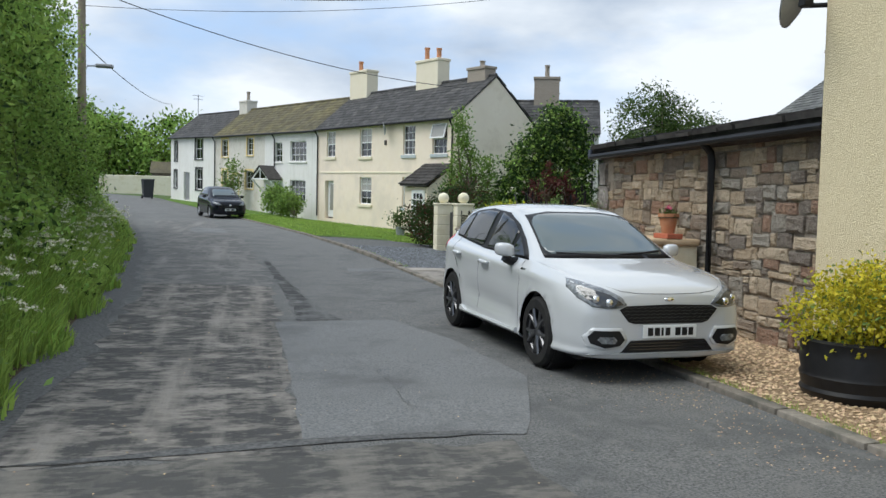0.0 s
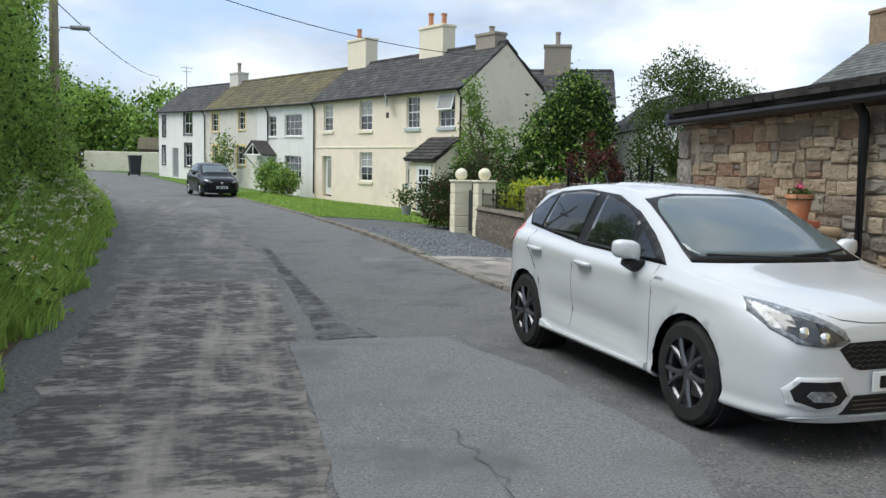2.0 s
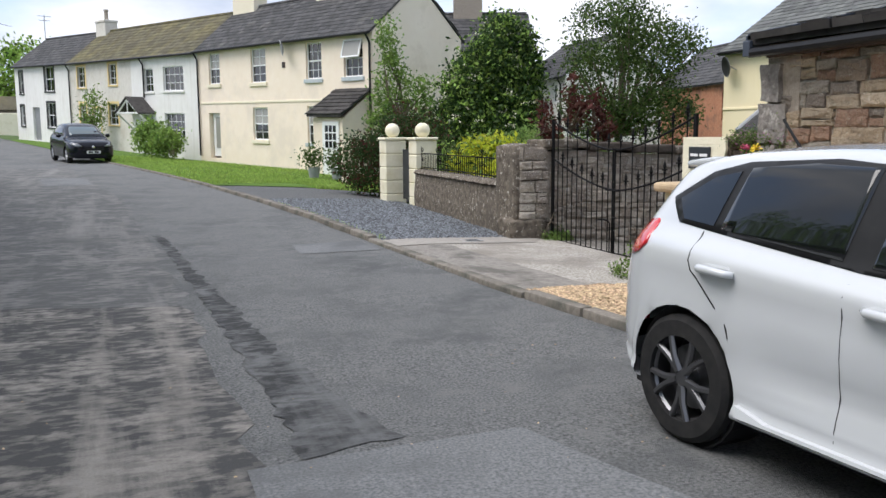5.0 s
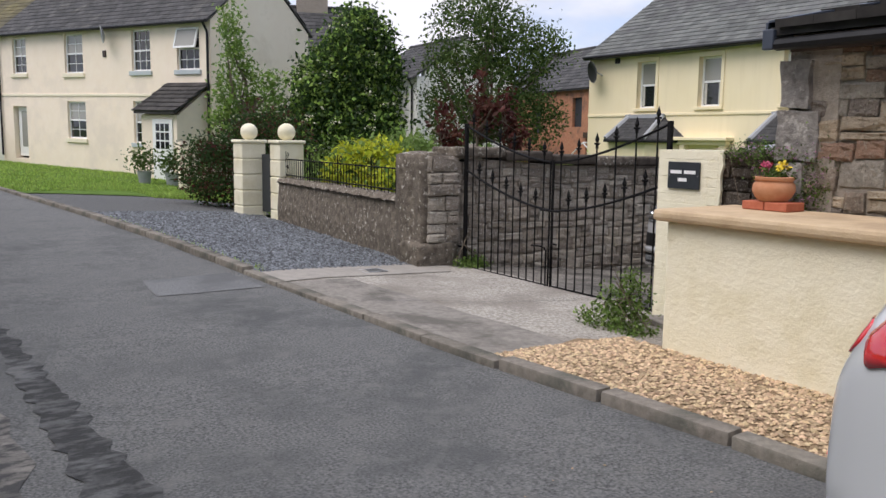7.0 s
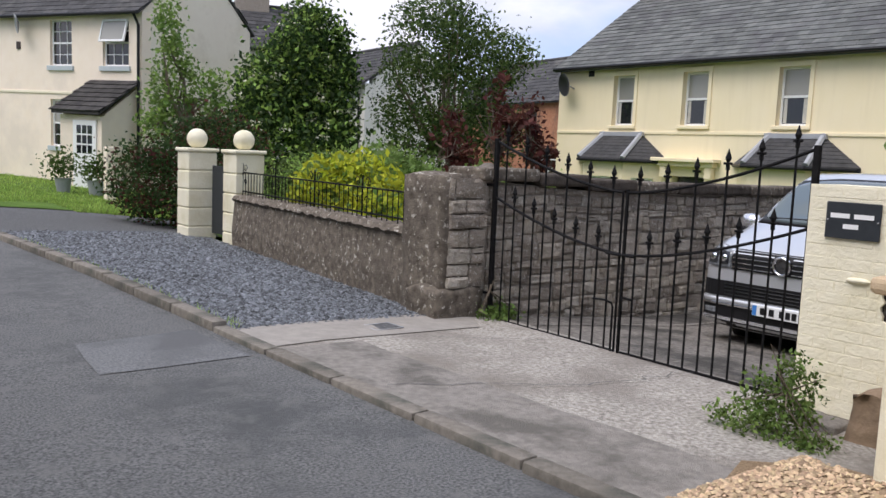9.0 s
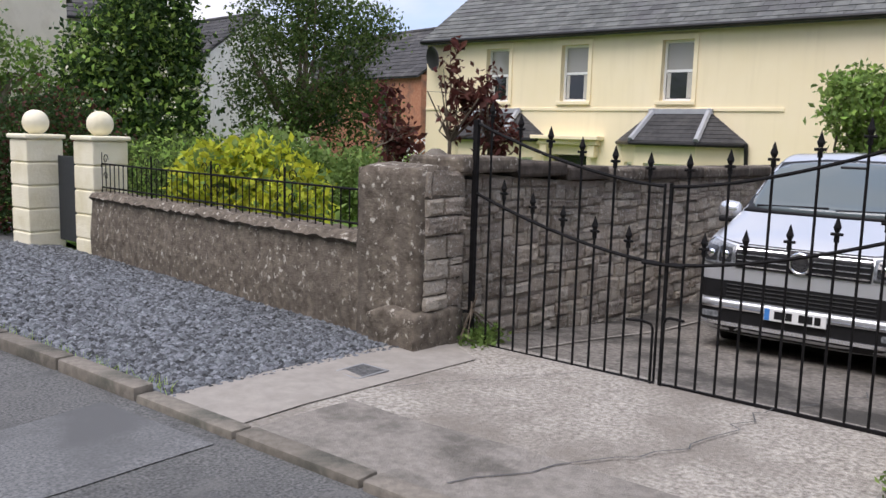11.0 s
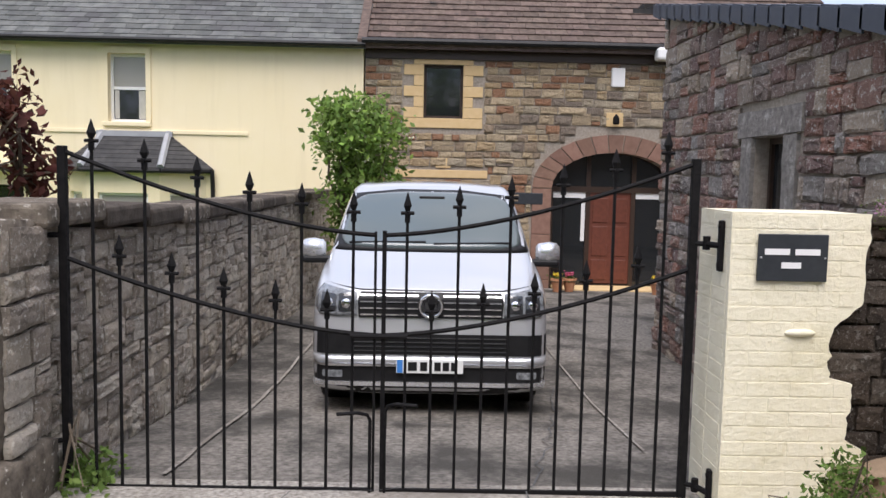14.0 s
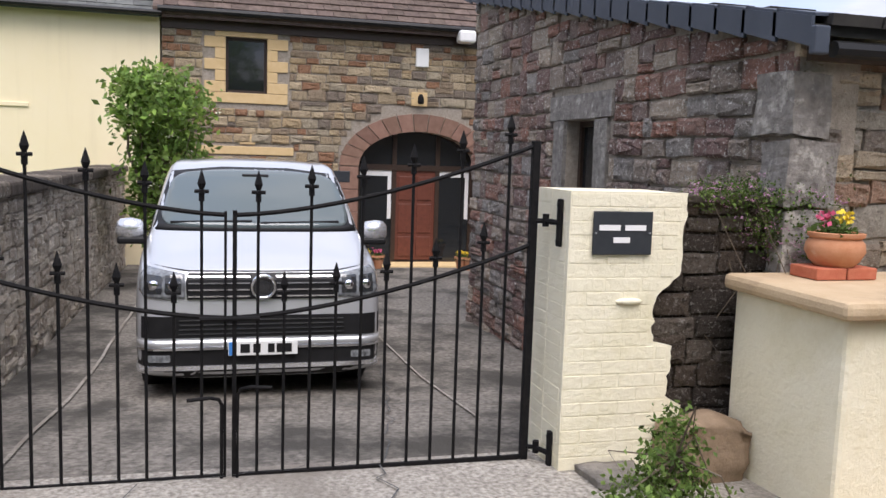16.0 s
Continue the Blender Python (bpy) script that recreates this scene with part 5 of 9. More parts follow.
# north side wall with its slit window
mO_side = Matrix(((1, 0, 0, OX), (0, -1, 0, OY1 - 0.03), (0, 0, 1, 0), (0, 0, 0, 1)))
side = wall_grid(OX1 - OX, -0.7, 2.5, [(2.57, 0.9, 3.2, 2.13)], 0.4).moved(mO_side)
wo.add(side.v, side.f)
wo.prism([(OX + 0.02, OY1 - 0.03, 2.5), (OX1, OY1 - 0.03, 2.5), (OX1, OY1 - 0.03, 3.68)], (0, -0.4, 0))
wo.box((OX1 - 0.4, OY0, -0.7), (OX1, OY1 - 0.44, 3.6)).box((OX + 0.4, OY0, -0.5), (OX1 - 0.4, OY0 + 0.3, 2.5))
wpart("wall", wo, M_MORTAR, hO)
slitw = wpart("window", wbox(mO_side, 2.57, 0.12, 0.9, 3.2, 0.2, 2.13), M_BROWNFRAME, hO, "narrow window in deep stone jambs")
wpart("pane", Mesh().box((2.62, 0.15, 0.95), (3.15, 0.165, 2.08)).moved(mO_side), M_GLASS, slitw)
wpart("net_curtain", Mesh().box((2.65, 0.14, 0.95), (2.9, 0.148, 1.7)).moved(mO_side), M_CURTAIN, slitw)
for x0, z0, x1, z1 in ((2.25, 2.14, 3.55, 2.36), (2.27, 0.9, 2.56, 1.5), (2.32, 1.51, 2.56, 2.13), (3.21, 0.9, 3.5, 1.45), (3.21, 1.46, 3.45, 2.13)):
    wpart("dressed_stone", lumpy((x0, -0.035, z0), (x1, 0.12, z1), 5, 0.012, x0 * 7).moved(mO_side), M_QUOIN, slitw)
sl = (3.68 - 2.5) / (OX1 - OX)
def roof_z(x):
    return 2.52 + (x - OX) * sl


deck = Mesh().prism([(OX - 0.18, OY0 - 0.05, roof_z(OX - 0.18)), (OX1 + 1.5, OY0 - 0.05, roof_z(OX1 + 1.5)), (OX1 + 1.5, OY0 - 0.05, roof_z(OX1 + 1.5) + 0.06), (OX - 0.18, OY0 - 0.05, roof_z(OX - 0.18) + 0.06)], (0, OY1 - OY0 + 0.1, 0))
roofO = wpart("roof", deck, M_OLDTILE, hO)
mO_roof = Matrix(((0, 1, 0, OX), (1, 0, 0, OY0 - 0.02), (0, 0, 1, 0), (0, 0, 0, 1)))
wpart("roof_tiling", slates(OY1 - OY0 - 0.05, -0.22, roof_z(OX - 0.22) + 0.06, 7.6, roof_z(OX + 7.6) + 0.06, mO_roof, 0.32, 0.3, 0.035, 21, 0.03), M_OLDTILE, roofO, kind="stuff")
nv = 22
for i in range(nv):
    xa = OX - 0.2 + (OX1 + 0.3 - OX + 0.2) * i / nv
    xb = xa + (OX1 + 0.5 - OX) / nv + 0.03
    za, zb = roof_z(xa) + 0.05, roof_z(xb) + 0.08
    wpart("verge_slate", Mesh().prism([(xa, OY1 + 0.055, za - 0.11), (xb, OY1 + 0.055, zb - 0.11), (xb, OY1 + 0.055, zb + 0.03), (xa, OY1 + 0.055, za + 0.05)], (0, 0.02, 0)).prism([(xa, OY1 - 0.15, za + 0.06), (xb, OY1 - 0.15, zb + 0.03), (xb, OY1 + 0.054, zb + 0.03), (xa, OY1 + 0.054, za + 0.05)], (0, 0, 0.015)), M_VERGE, roofO)
wpart("verge_end", Mesh().bev((OX - 0.24, OY1 - 0.02, 2.38), (OX - 0.19, OY1 + 0.075, 2.53), 0.01), M_VERGE, roofO)
wpart("gutter", Mesh().tube([(OX - 0.23, OY0, 2.44), (OX - 0.23, OY1 - 0.05, 2.41)], 0.045, 8), M_BLACK, hO)
wpart("downpipe", Mesh().tube([(OX - 0.23, 9.62, 2.42), (OX - 0.18, 9.62, 2.37), (OX - 0.11, 9.62, 2.3), (OX - 0.09, 9.62, 2.2), (OX - 0.09, 9.62, 0.1)], 0.05, 8), M_BLACK, hO)
wpart("fascia", Mesh().box((OX - 0.06, OY0 + 0.05, 2.37), (OX - 0.02, OY1 - 0.05, 2.46)), M_WOODDARK, hO)

# ---- cream roughcast house by the lane ----
hP = thing("roadside_house", "cream roughcast house wall beside the lane", "house", at=(5.62, 0, 0))
wpart("wall", Mesh().bev((5.62, -6, -0.3), (11, 7.33, 6.2), 0.02), M_ROUGHCREAM, hP)
wpart("roof", Mesh().prism([(5.3, -6.2, 6.15), (8.3, -6.2, 8.3), (11.3, -6.2, 6.15)], (0, 13.7, 0)), M_ROOFSLATE, hP)
dd = wpart("satellite_dish", Mesh().lathe([(0.02, 0.0), (0.18, 0.03), (0.3, 0.1), (0.3, 0.115), (0.18, 0.05), (0.02, 0.02)], 20).moved(pose(5.42, 7.42, 3.68, 75, 0, -140)), M_GREYMETAL, hP, "grey satellite dish", smooth=True)
wpart("dish_arm", Mesh().rod((5.7, 7.3, 3.62), (5.42, 7.45, 3.62), 0.025).rod((5.42, 7.45, 3.62), (5.22, 7.1, 3.56), 0.015).bev((5.17, 7.05, 3.52), (5.27, 7.15, 3.6), 0.01), M_BLACK, dd)

# ---- cream raised bed wall, sign pier, dark stone wall ----
hQ = thing("raised_bed_wall", "cream painted low wall with tan coping slab", "wall", at=(5.0, 10, 0), kind="structure")
wpart("wall", Mesh().bev((4.98, 9.95, -0.1), (5.86, 13.42, 1.1), 0.025), M_SCREAM, hQ)
wpart("coping", Mesh().bev((4.9, 9.9, 1.1), (5.868, 13.5, 1.19), 0.03), M_COPE, hQ)
hR = thing("sign_pier", "cream painted brick gate pier with ragged paint edge", "gate pier", at=(5.94, 14, 0))
rng = random.Random(31)
zs = [-0.1, 0.2, 0.29, 0.43, 0.47, 0.49, 0.775, 0.785, 1.02, 1.07, 1.16, 1.3, 1.62]
ed = [13.54, 13.56, 13.66, 13.68, 13.77, 13.77, 13.735, 13.87, 13.87, 13.83, 13.73, 13.71, 13.70]
fine_z = [-0.1 + 1.72 * i / 60 for i in range(61)]
ed = [float(np.interp(z, zs, ed)) + (rng.uniform(-0.012, 0.012) if 0 < i < 60 else 0) for i, z in enumerate(fine_z)]
zs = fine_z
wpart("core", Mesh().box((6.03, 13.88, -0.1), (6.4, 14.37, 1.6)), M_MORTAR_DARK, hR)
front = [(5.945, y, z) for y, z in zip(ed, zs)]
m_ = Mesh()
m_.prism(front + [(5.945, 14.4, 1.62), (5.945, 14.4, -0.1)], (0.03, 0, 0))
m_.box((5.9755, 14.371, -0.1), (6.42, 14.399, 1.619)).box((5.9755, 13.72, 1.601), (6.42, 14.3705, 1.618))
paint = wpart("painted_face", m_, M_SCREAM, hR)
for k in range(21):
    z = 0.0 + k * 0.077
    y0 = max(float(np.interp(z, zs, ed)), float(np.interp(z + 0.07, zs, ed))) + 0.02
    y1 = 14.396 - (0.11 if k % 2 else 0.0)
    if k % 2:
        wpart("brick", Mesh().bev((5.9435 + rng.uniform(-0.0015, 0.001), 14.293, z), (5.946, 14.397, z + 0.07), 0.002), M_SCREAM, hR)
    while y1 > y0 + 0.03:
        ya = max(y0, y1 - 0.215)
        wpart("brick", Mesh().bev((5.9432 + rng.uniform(-0.0015, 0.001), ya + 0.004, z), (5.946, y1 - 0.004, z + 0.07), 0.002), M_SCREAM, hR)
        y1 -= 0.22
    for xa in (5.98, 6.2):
        wpart("brick", Mesh().bev((xa + 0.004, 14.398, z), (xa + 0.212, 14.4012 + rng.uniform(-0.001, 0.001), z + 0.07), 0.002), M_SCREAM, hR)
wpart("cement_lump", Mesh().ball((5.94, 14.03, 1.02), 0.05, 8, (0.5, 1.6, 0.4)), M_SCREAM, hR, smooth=True)
hS = thing("dark_garden_wall", "damp dark rubble stone wall with ragged top", "wall", at=(5.97, 13.3, 0), kind="structure")
wpart("wall", Mesh().box((6.02, 13.0, -0.1), (6.4, 13.875, 1.56)), M_DARKRUBBLE, hS)
wpart("coping", Mesh().bev((5.97, 13.14, 1.562), (6.42, 13.69, 1.61), 0.012), M_DARKSTONE, hS)

# ---- gate pier, yard wall, low garden wall ----
hT = thing("stone_gate_pier", "rough rendered stone gate pier with worn edges", "gate pier", at=(5.6, 17.85, 0))
wpart("pier_core", lumpy((5.6, 17.86, -0.1), (6.12, 18.5, 1.52), 9, 0.03, 3, 0.06), M_OLDRENDER, hT, smooth="all")
wpart("pier_foot", lumpy((5.5, 17.8, -0.1), (6.1, 18.3, 0.42), 6, 0.04, 9, 0.1), M_OLDRENDER, hT, smooth="all")
hU = thing("yard_wall", "old rubble stone yard wall with flat coping", "wall", at=(6.1, 17.85, 0), kind="structure")
wpart("wall", Mesh().prism([(6.1, 17.9, -0.9), (18.98, 17.9, -0.9), (18.98, 17.9, 1.262), (12, 17.9, 1.302), (8, 17.9, 1.342), (6.1, 17.9, 1.462)], (0, 0.4, 0)), M_MORTAR, hU)
for i in range(16):
    xa, xb = 6.05 + 0.8 * i, 6.05 + 0.8 * (i + 1) - 0.01
    z = interp(xa, [6, 8, 12, 19], [1.46, 1.34, 1.3, 1.26])
    wpart("coping_stone", Mesh().bev((xa, 17.8, z), (xb, 18.38, z + 0.13), 0.03), M_DARKSTONE if i % 3 else M_OLDRENDER, hU)
hV = thing("low_garden_wall", "low stained grey rendered garden wall with rough coping", "wall", at=(5.8, 18.4, 0), kind="structure")
lv, n = Mesh(), 90
rows = []
for i in range(n + 1):
    f = i / n
    x, y = 5.68 + 0.47 * f, 18.42 + 5.3 * f
    top = 0.93 + 0.03 * noise.noise(Vector((i * 0.45, 3, 1)))
    ring = [(0.0, -0.1), (-0.02, 0.4), (0.02, top - 0.1), (-0.03, top - 0.06), (0.02, top), (0.26, top + 0.01), (0.33, top - 0.06), (0.3, -0.2)]
    rows.append([(x + dx + 0.02 * noise.noise(Vector((i * 0.6, z * 4, 2))), y, z + 0.012 * noise.noise(Vector((i * 0.9, dx * 9, 7)))) for dx, z in ring])
wpart("wall", lv.loft(rows), M_OLDRENDER, hV)


# ---- vehicles ----
from mathutils.bvhtree import BVHTree


def spline(rows, n):
    """Rows of numbers made finer by a smooth curve through them."""
    rows = [np.array(r, float) for r in rows]
    out = []
    for k in range(len(rows) - 1):
        p0, p1, p2, p3 = rows[max(k - 1, 0)], rows[k], rows[k + 1], rows[min(k + 2, len(rows) - 1)]
        for i in range(n):
            t = i / n
            out.append(0.5 * (2 * p1 + (p2 - p0) * t + (2 * p0 - 5 * p1 + 4 * p2 - p3) * t * t + (3 * p1 - p0 - 3 * p2 + p3) * t ** 3))
    return out + [rows[-1]]


def car_body(stations, wheels, arch_r, wheel_z, fine=5, round_=2, press=None):
    """A skinned shell; a station: y, bottom z, half widths and heights from sill to roof. Local front at y=0, rear at +y."""
    sts = spline(stations, fine)
    grid = []
    for s in sts:
        y, zb, ws, wm, zm, wh, zh, wb, zbt, wr, zr, zc = s
        half = [(0.0, zb), (ws * 0.6, zb), (ws, zb + 0.05), (wm - 0.01, (zm + zb) / 2), (wm, zm), (wh, zh), (wb, zbt), ((wb + wr) / 2 + 0.012, (zbt + zr) / 2), (wr, zr), (wr * 0.72, zr + (zc - zr) * 0.68), (wr * 0.35, zc - (zc - zr) * 0.06), (0.0, zc)]
        half = spline([(a, b) for a, b in half], round_)
        if press:
            half = [(x + press(y, z) * min(max((x - 0.6) / 0.12, 0), 1), z) for x, z in half]
        grid.append([(-x, y, z) for x, z in half[::-1]] + [(x, y, z) for x, z in half[1:]])
    n = len(grid[0])
    vs = [Vector(p) for r in grid for p in r]
    inside = [False] * len(vs)
    for i, p in enumerate(vs):
        if abs(p.x) > 0.45:
            for wy in wheels:
                d = Vector((p.y - wy, p.z - wheel_z))
                if d.length < arch_r:
                    inside[i] = True
                    if d.y < 0:
                        p.y = wy + math.copysign(math.sqrt(max(arch_r ** 2 - d.y ** 2, 0)), d.x)
                    else:
                        d = d.normalized() * arch_r if d.length > 1e-4 else Vector((0, arch_r))
                        p.y, p.z = wy + d.x, wheel_z + d.y
    fs = []
    for k in range(len(grid) - 1):
        for i in range(n - 1):
            q = (k * n + i, k * n + i + 1, (k + 1) * n + i + 1, (k + 1) * n + i)
            if not all(inside[j] for j in q):
                fs.append(q)
    end = (len(grid) - 1) * n
    for i in range(n // 2):
        j = n - 1 - i
        fs += [(i, i + 1, j - 1, j), (end + j, end + j - 1, end + i + 1, end + i)] if j - i > 2 else [(i, i + 1, j), (end + j, end + i + 1, end + i)]
    m = Mesh()
    m.add(vs, fs)
    return m


class Caster:
    """Meets a mesh with straight lines."""

    def __init__(self, mesh):
        self.tree = BVHTree.FromPolygons([Vector(p) for p in mesh.v], mesh.f)

    def hit(self, o, d):
        return self.tree.ray_cast(Vector(o), Vector(d))[0]


def rounded(pts, k=2, cut=0.05):
    """The outline with its corners cut round."""
    for _ in range(2 if k else 0):
        out = []
        for (x0, y0), (x1, y1) in zip(pts, pts[1:] + pts[:1]):
            f = min(0.3, cut / max(math.hypot(x1 - x0, y1 - y0), 1e-6))
            out += [(x0 + (x1 - x0) * f, y0 + (y1 - y0) * f), (x1 + (x0 - x1) * f, y1 + (y0 - y1) * f)]
        pts, cut = out, cut * 0.4
    return pts


def panel(caster, outline, way, off=0.006, step=0.06, soft=1, thick=0.012):
    """A panel laid on a body: outline in the plane across way ('front', 'back', 'left', 'right')."""
    pts = list(outline)
    size = math.hypot(max(p[0] for p in pts) - min(p[0] for p in pts), max(p[1] for p in pts) - min(p[1] for p in pts))
    pts = rounded(pts, soft, 0.045 * size)
    bm = bmesh.new()
    bm.faces.new([bm.verts.new((x, y, 0)) for x, y in pts])
    for axis in (0, 1):
        lo, hi = min(p[axis] for p in pts), max(p[axis] for p in pts)
        c = lo + step
        while c < hi - 0.005:
            no, co = [0, 0, 0], [0, 0, 0]
            no[axis], co[axis] = 1, c
            bmesh.ops.bisect_plane(bm, geom=bm.verts[:] + bm.edges[:] + bm.faces[:], plane_co=co, plane_no=no)
            c += step
    bm.verts.index_update()
    vs = []
    ca, cz = sum(p[0] for p in pts) / len(pts), sum(p[1] for p in pts) / len(pts)
    axis_, mid_ = (1, (ca, 0, cz)) if way in ("front", "back") else (0, (0, ca, cz))
    for p in bm.verts:
        a, z = p.co.x, p.co.y
        o, d = {"front": ((a, -3, z), (0, 1, 0)), "back": ((a, 12, z), (0, -1, 0)), "left": ((-4, a, z), (1, 0, 0)), "right": ((4, a, z), (-1, 0, 0))}[way]
        h = caster.hit(o, d)
        k = 0
        while h is None and k < 20:
            # past the body's edge: step towards the panel's middle
            k += 1
            o = tuple(v + (c - v) * 0.05 if i != axis_ else v for i, (v, c) in enumerate(zip(o, mid_)))
            h = caster.hit(o, d)
        if h is None:
            h = Vector(vs[-1]) + Vector(d) * off if vs else Vector(o)
        vs.append(h - Vector(d) * off)
    back = [v + Vector(d) * thick for v in vs]
    m, n = Mesh(), len(vs)
    fs = [tuple(q.index for q in f.verts) for f in bm.faces]
    rim = [(e.verts[0].index, e.verts[1].index) for e in bm.edges if len(e.link_faces) == 1]
    bm.free()
    m.add(vs + back, fs + [tuple(i + n for i in f) for f in fs] + [(a, b, b + n, a + n) for a, b in rim])
    return m


def mirror_pts(pts):
    return [(-x, y) for x, y in pts]


def wheel(parent, at, r, w, side, rim_m, spokes=5, name="wheel"):
    """Tyre with rim and forked spokes; side -1 faces -x."""
    wh = part(name, Mesh().lathe([(r * 0.66, -w / 2), (r * 0.9, -w / 2), (r * 0.985, -w * 0.38), (r, -w * 0.2), (r, w * 0.2), (r * 0.985, w * 0.38), (r * 0.9, w / 2), (r * 0.66, w / 2), (r * 0.64, 0), (r * 0.66, -w / 2)], 36, caps=False).moved(pose(*at, 0, 90, 0)), M_TYRE, parent, smooth=True)
    f = side
    rim = Mesh().lathe([(r * 0.68, -w * 0.5), (r * 0.7, -w * 0.46), (r * 0.62, -w * 0.3), (r * 0.62, w * 0.3), (r * 0.64, w * 0.3), (r * 0.68, -w * 0.4), (r * 0.68, -w * 0.5)], 32, caps=False)
    rim.lathe([(0.001, -w * 0.4), (r * 0.13, -w * 0.42), (r * 0.16, -w * 0.3), (r * 0.16, 0)], 16)
    for k in range(spokes):
        a = 2 * math.pi * k / spokes
        for s in (-0.26, 0.26):
            p0 = Vector((r * 0.12 * math.cos(a), r * 0.12 * math.sin(a), -w * 0.36))
            pm = Vector((r * 0.38 * math.cos(a + s * 0.55), r * 0.38 * math.sin(a + s * 0.55), -w * 0.4))
            p1 = Vector((r * 0.66 * math.cos(a + s), r * 0.66 * math.sin(a + s), -w * 0.42))
            rim.tube([p0, pm, p1], [r * 0.07, r * 0.055, r * 0.05], 6)
    part("rim", rim.moved(pose(*at, 0, 90 if f < 0 else -90, 0)), rim_m, wh, smooth=True)
    part("brake_disc", Mesh().lathe([(0.001, -w * 0.05), (r * 0.5, -w * 0.05), (r * 0.5, 0.0), (0.001, 0.0)], 24).moved(pose(*at, 0, 90 if f < 0 else -90, 0)), M_RIM, wh)
    return wh


def plate(parent, at, tilt, bars, blue=False, w=0.52, h=0.111, turn=0):
    """A number plate: dark bars stand for its characters."""
    fr = pose(*at, tilt, 0, turn)
    pl = part("number_plate", Mesh().bev((-w / 2, -0.012, -h / 2), (w / 2, 0.0, h / 2), 0.004).moved(fr), M_PLATE, parent, "white number plate with dark bars")
    b = Mesh()
    for x0, x1 in bars:
        b.box((x0, -0.0155, -0.034), (x1, -0.0125, 0.034))
    part("plate_marking", b.moved(fr), M_BLACK, pl)
    if blue:
        part("plate_band", Mesh().box((-w / 2 + 0.005, -0.0155, -h / 2 + 0.005), (-w / 2 + 0.05, -0.0125, h / 2 - 0.005)).moved(fr), M_PLATEBLUE, pl)


# white hatchback parked on the kerb
car = thing("hatchback_car", "white hatchback car parked half on the kerb", "car")
ST = [(0.0, 0.25, 0.48, 0.56, 0.42, 0.55, 0.58, 0.52, 0.67, 0.42, 0.738, 0.752),
      (0.05, 0.20, 0.66, 0.70, 0.42, 0.69, 0.60, 0.64, 0.722, 0.50, 0.79, 0.808),
      (0.14, 0.18, 0.755, 0.785, 0.42, 0.775, 0.63, 0.70, 0.775, 0.55, 0.828, 0.85),
      (0.35, 0.17, 0.82, 0.85, 0.44, 0.84, 0.69, 0.755, 0.838, 0.60, 0.88, 0.905),
      (0.65, 0.17, 0.84, 0.866, 0.47, 0.856, 0.76, 0.785, 0.888, 0.64, 0.922, 0.948),
      (0.98, 0.17, 0.845, 0.868, 0.48, 0.862, 0.80, 0.797, 0.925, 0.675, 0.965, 0.995),
      (1.15, 0.17, 0.845, 0.868, 0.48, 0.862, 0.815, 0.80, 0.94, 0.69, 1.015, 1.06),
      (1.5, 0.17, 0.845, 0.868, 0.48, 0.865, 0.835, 0.797, 0.955, 0.645, 1.19, 1.255),
      (1.95, 0.17, 0.845, 0.868, 0.48, 0.868, 0.86, 0.79, 0.975, 0.595, 1.375, 1.43),
      (2.5, 0.17, 0.845, 0.868, 0.48, 0.868, 0.89, 0.785, 1.0, 0.575, 1.43, 1.49),
      (3.1, 0.17, 0.845, 0.868, 0.48, 0.866, 0.92, 0.775, 1.035, 0.56, 1.415, 1.475),
      (3.55, 0.18, 0.84, 0.862, 0.48, 0.855, 0.94, 0.755, 1.06, 0.54, 1.365, 1.425),
      (3.74, 0.22, 0.80, 0.825, 0.5, 0.81, 0.93, 0.715, 1.06, 0.52, 1.28, 1.37),
      (3.87, 0.27, 0.735, 0.765, 0.52, 0.75, 0.86, 0.67, 0.98, 0.55, 1.06, 1.10),
      (3.96, 0.3, 0.65, 0.69, 0.52, 0.675, 0.76, 0.6, 0.86, 0.5, 0.91, 0.93),
      (4.0, 0.36, 0.5, 0.54, 0.52, 0.53, 0.66, 0.48, 0.73, 0.4, 0.77, 0.78)]


def bell(v, c, w):
    return math.exp(-((v - c) / w) ** 2)


def hatch_side(y, z):
    """Pressed lines of the flanks: a raised shoulder, a hollow low in the doors, flared arches, two bonnet folds."""
    ends = min(max((y - 0.35) / 0.5, 0), 1) * min(max((3.85 - y) / 0.4, 0), 1)
    doors = min(max((y - 1.22) / 0.3, 0), 1) * min(max((3.0 - y) / 0.35, 0), 1)
    out = 0.014 * bell(z, 0.79 + 0.045 * y, 0.028) * ends - 0.008 * bell(z, 0.70 + 0.045 * y, 0.05) * ends
    out -= 0.026 * bell(z, 0.43 + 0.045 * (y - 1.25), 0.075) * doors
    out += 0.01 * bell(z, 0.31 + 0.02 * (y - 1.25), 0.02) * doors
    for wy in (0.84, 3.33):
        out += 0.014 * bell(math.hypot(y - wy, z - 0.33), 0.385, 0.03)
    return out


bodym = car_body(ST, (0.84, 3.33), 0.365, 0.33, 6, 5, hatch_side)
C = Caster(bodym)
body = part("body", bodym, M_WHITEPAINT, car, smooth="all")
wst = [(-0.685, 0.985), (-0.568, 1.372), (-0.3, 1.412), (0.3, 1.412), (0.568, 1.372), (0.685, 0.985), (0.35, 0.988), (-0.35, 0.988)]
part("windscreen_trim", panel(C, wst, "front", 0.004, 0.045, 0), M_BLACK, car, smooth="all")
wsc = [(-0.66, 1.01), (-0.55, 1.362), (-0.3, 1.398), (0.3, 1.398), (0.55, 1.362), (0.66, 1.01), (0.35, 1.012), (-0.35, 1.012)]
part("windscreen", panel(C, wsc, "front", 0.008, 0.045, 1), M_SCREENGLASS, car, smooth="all")
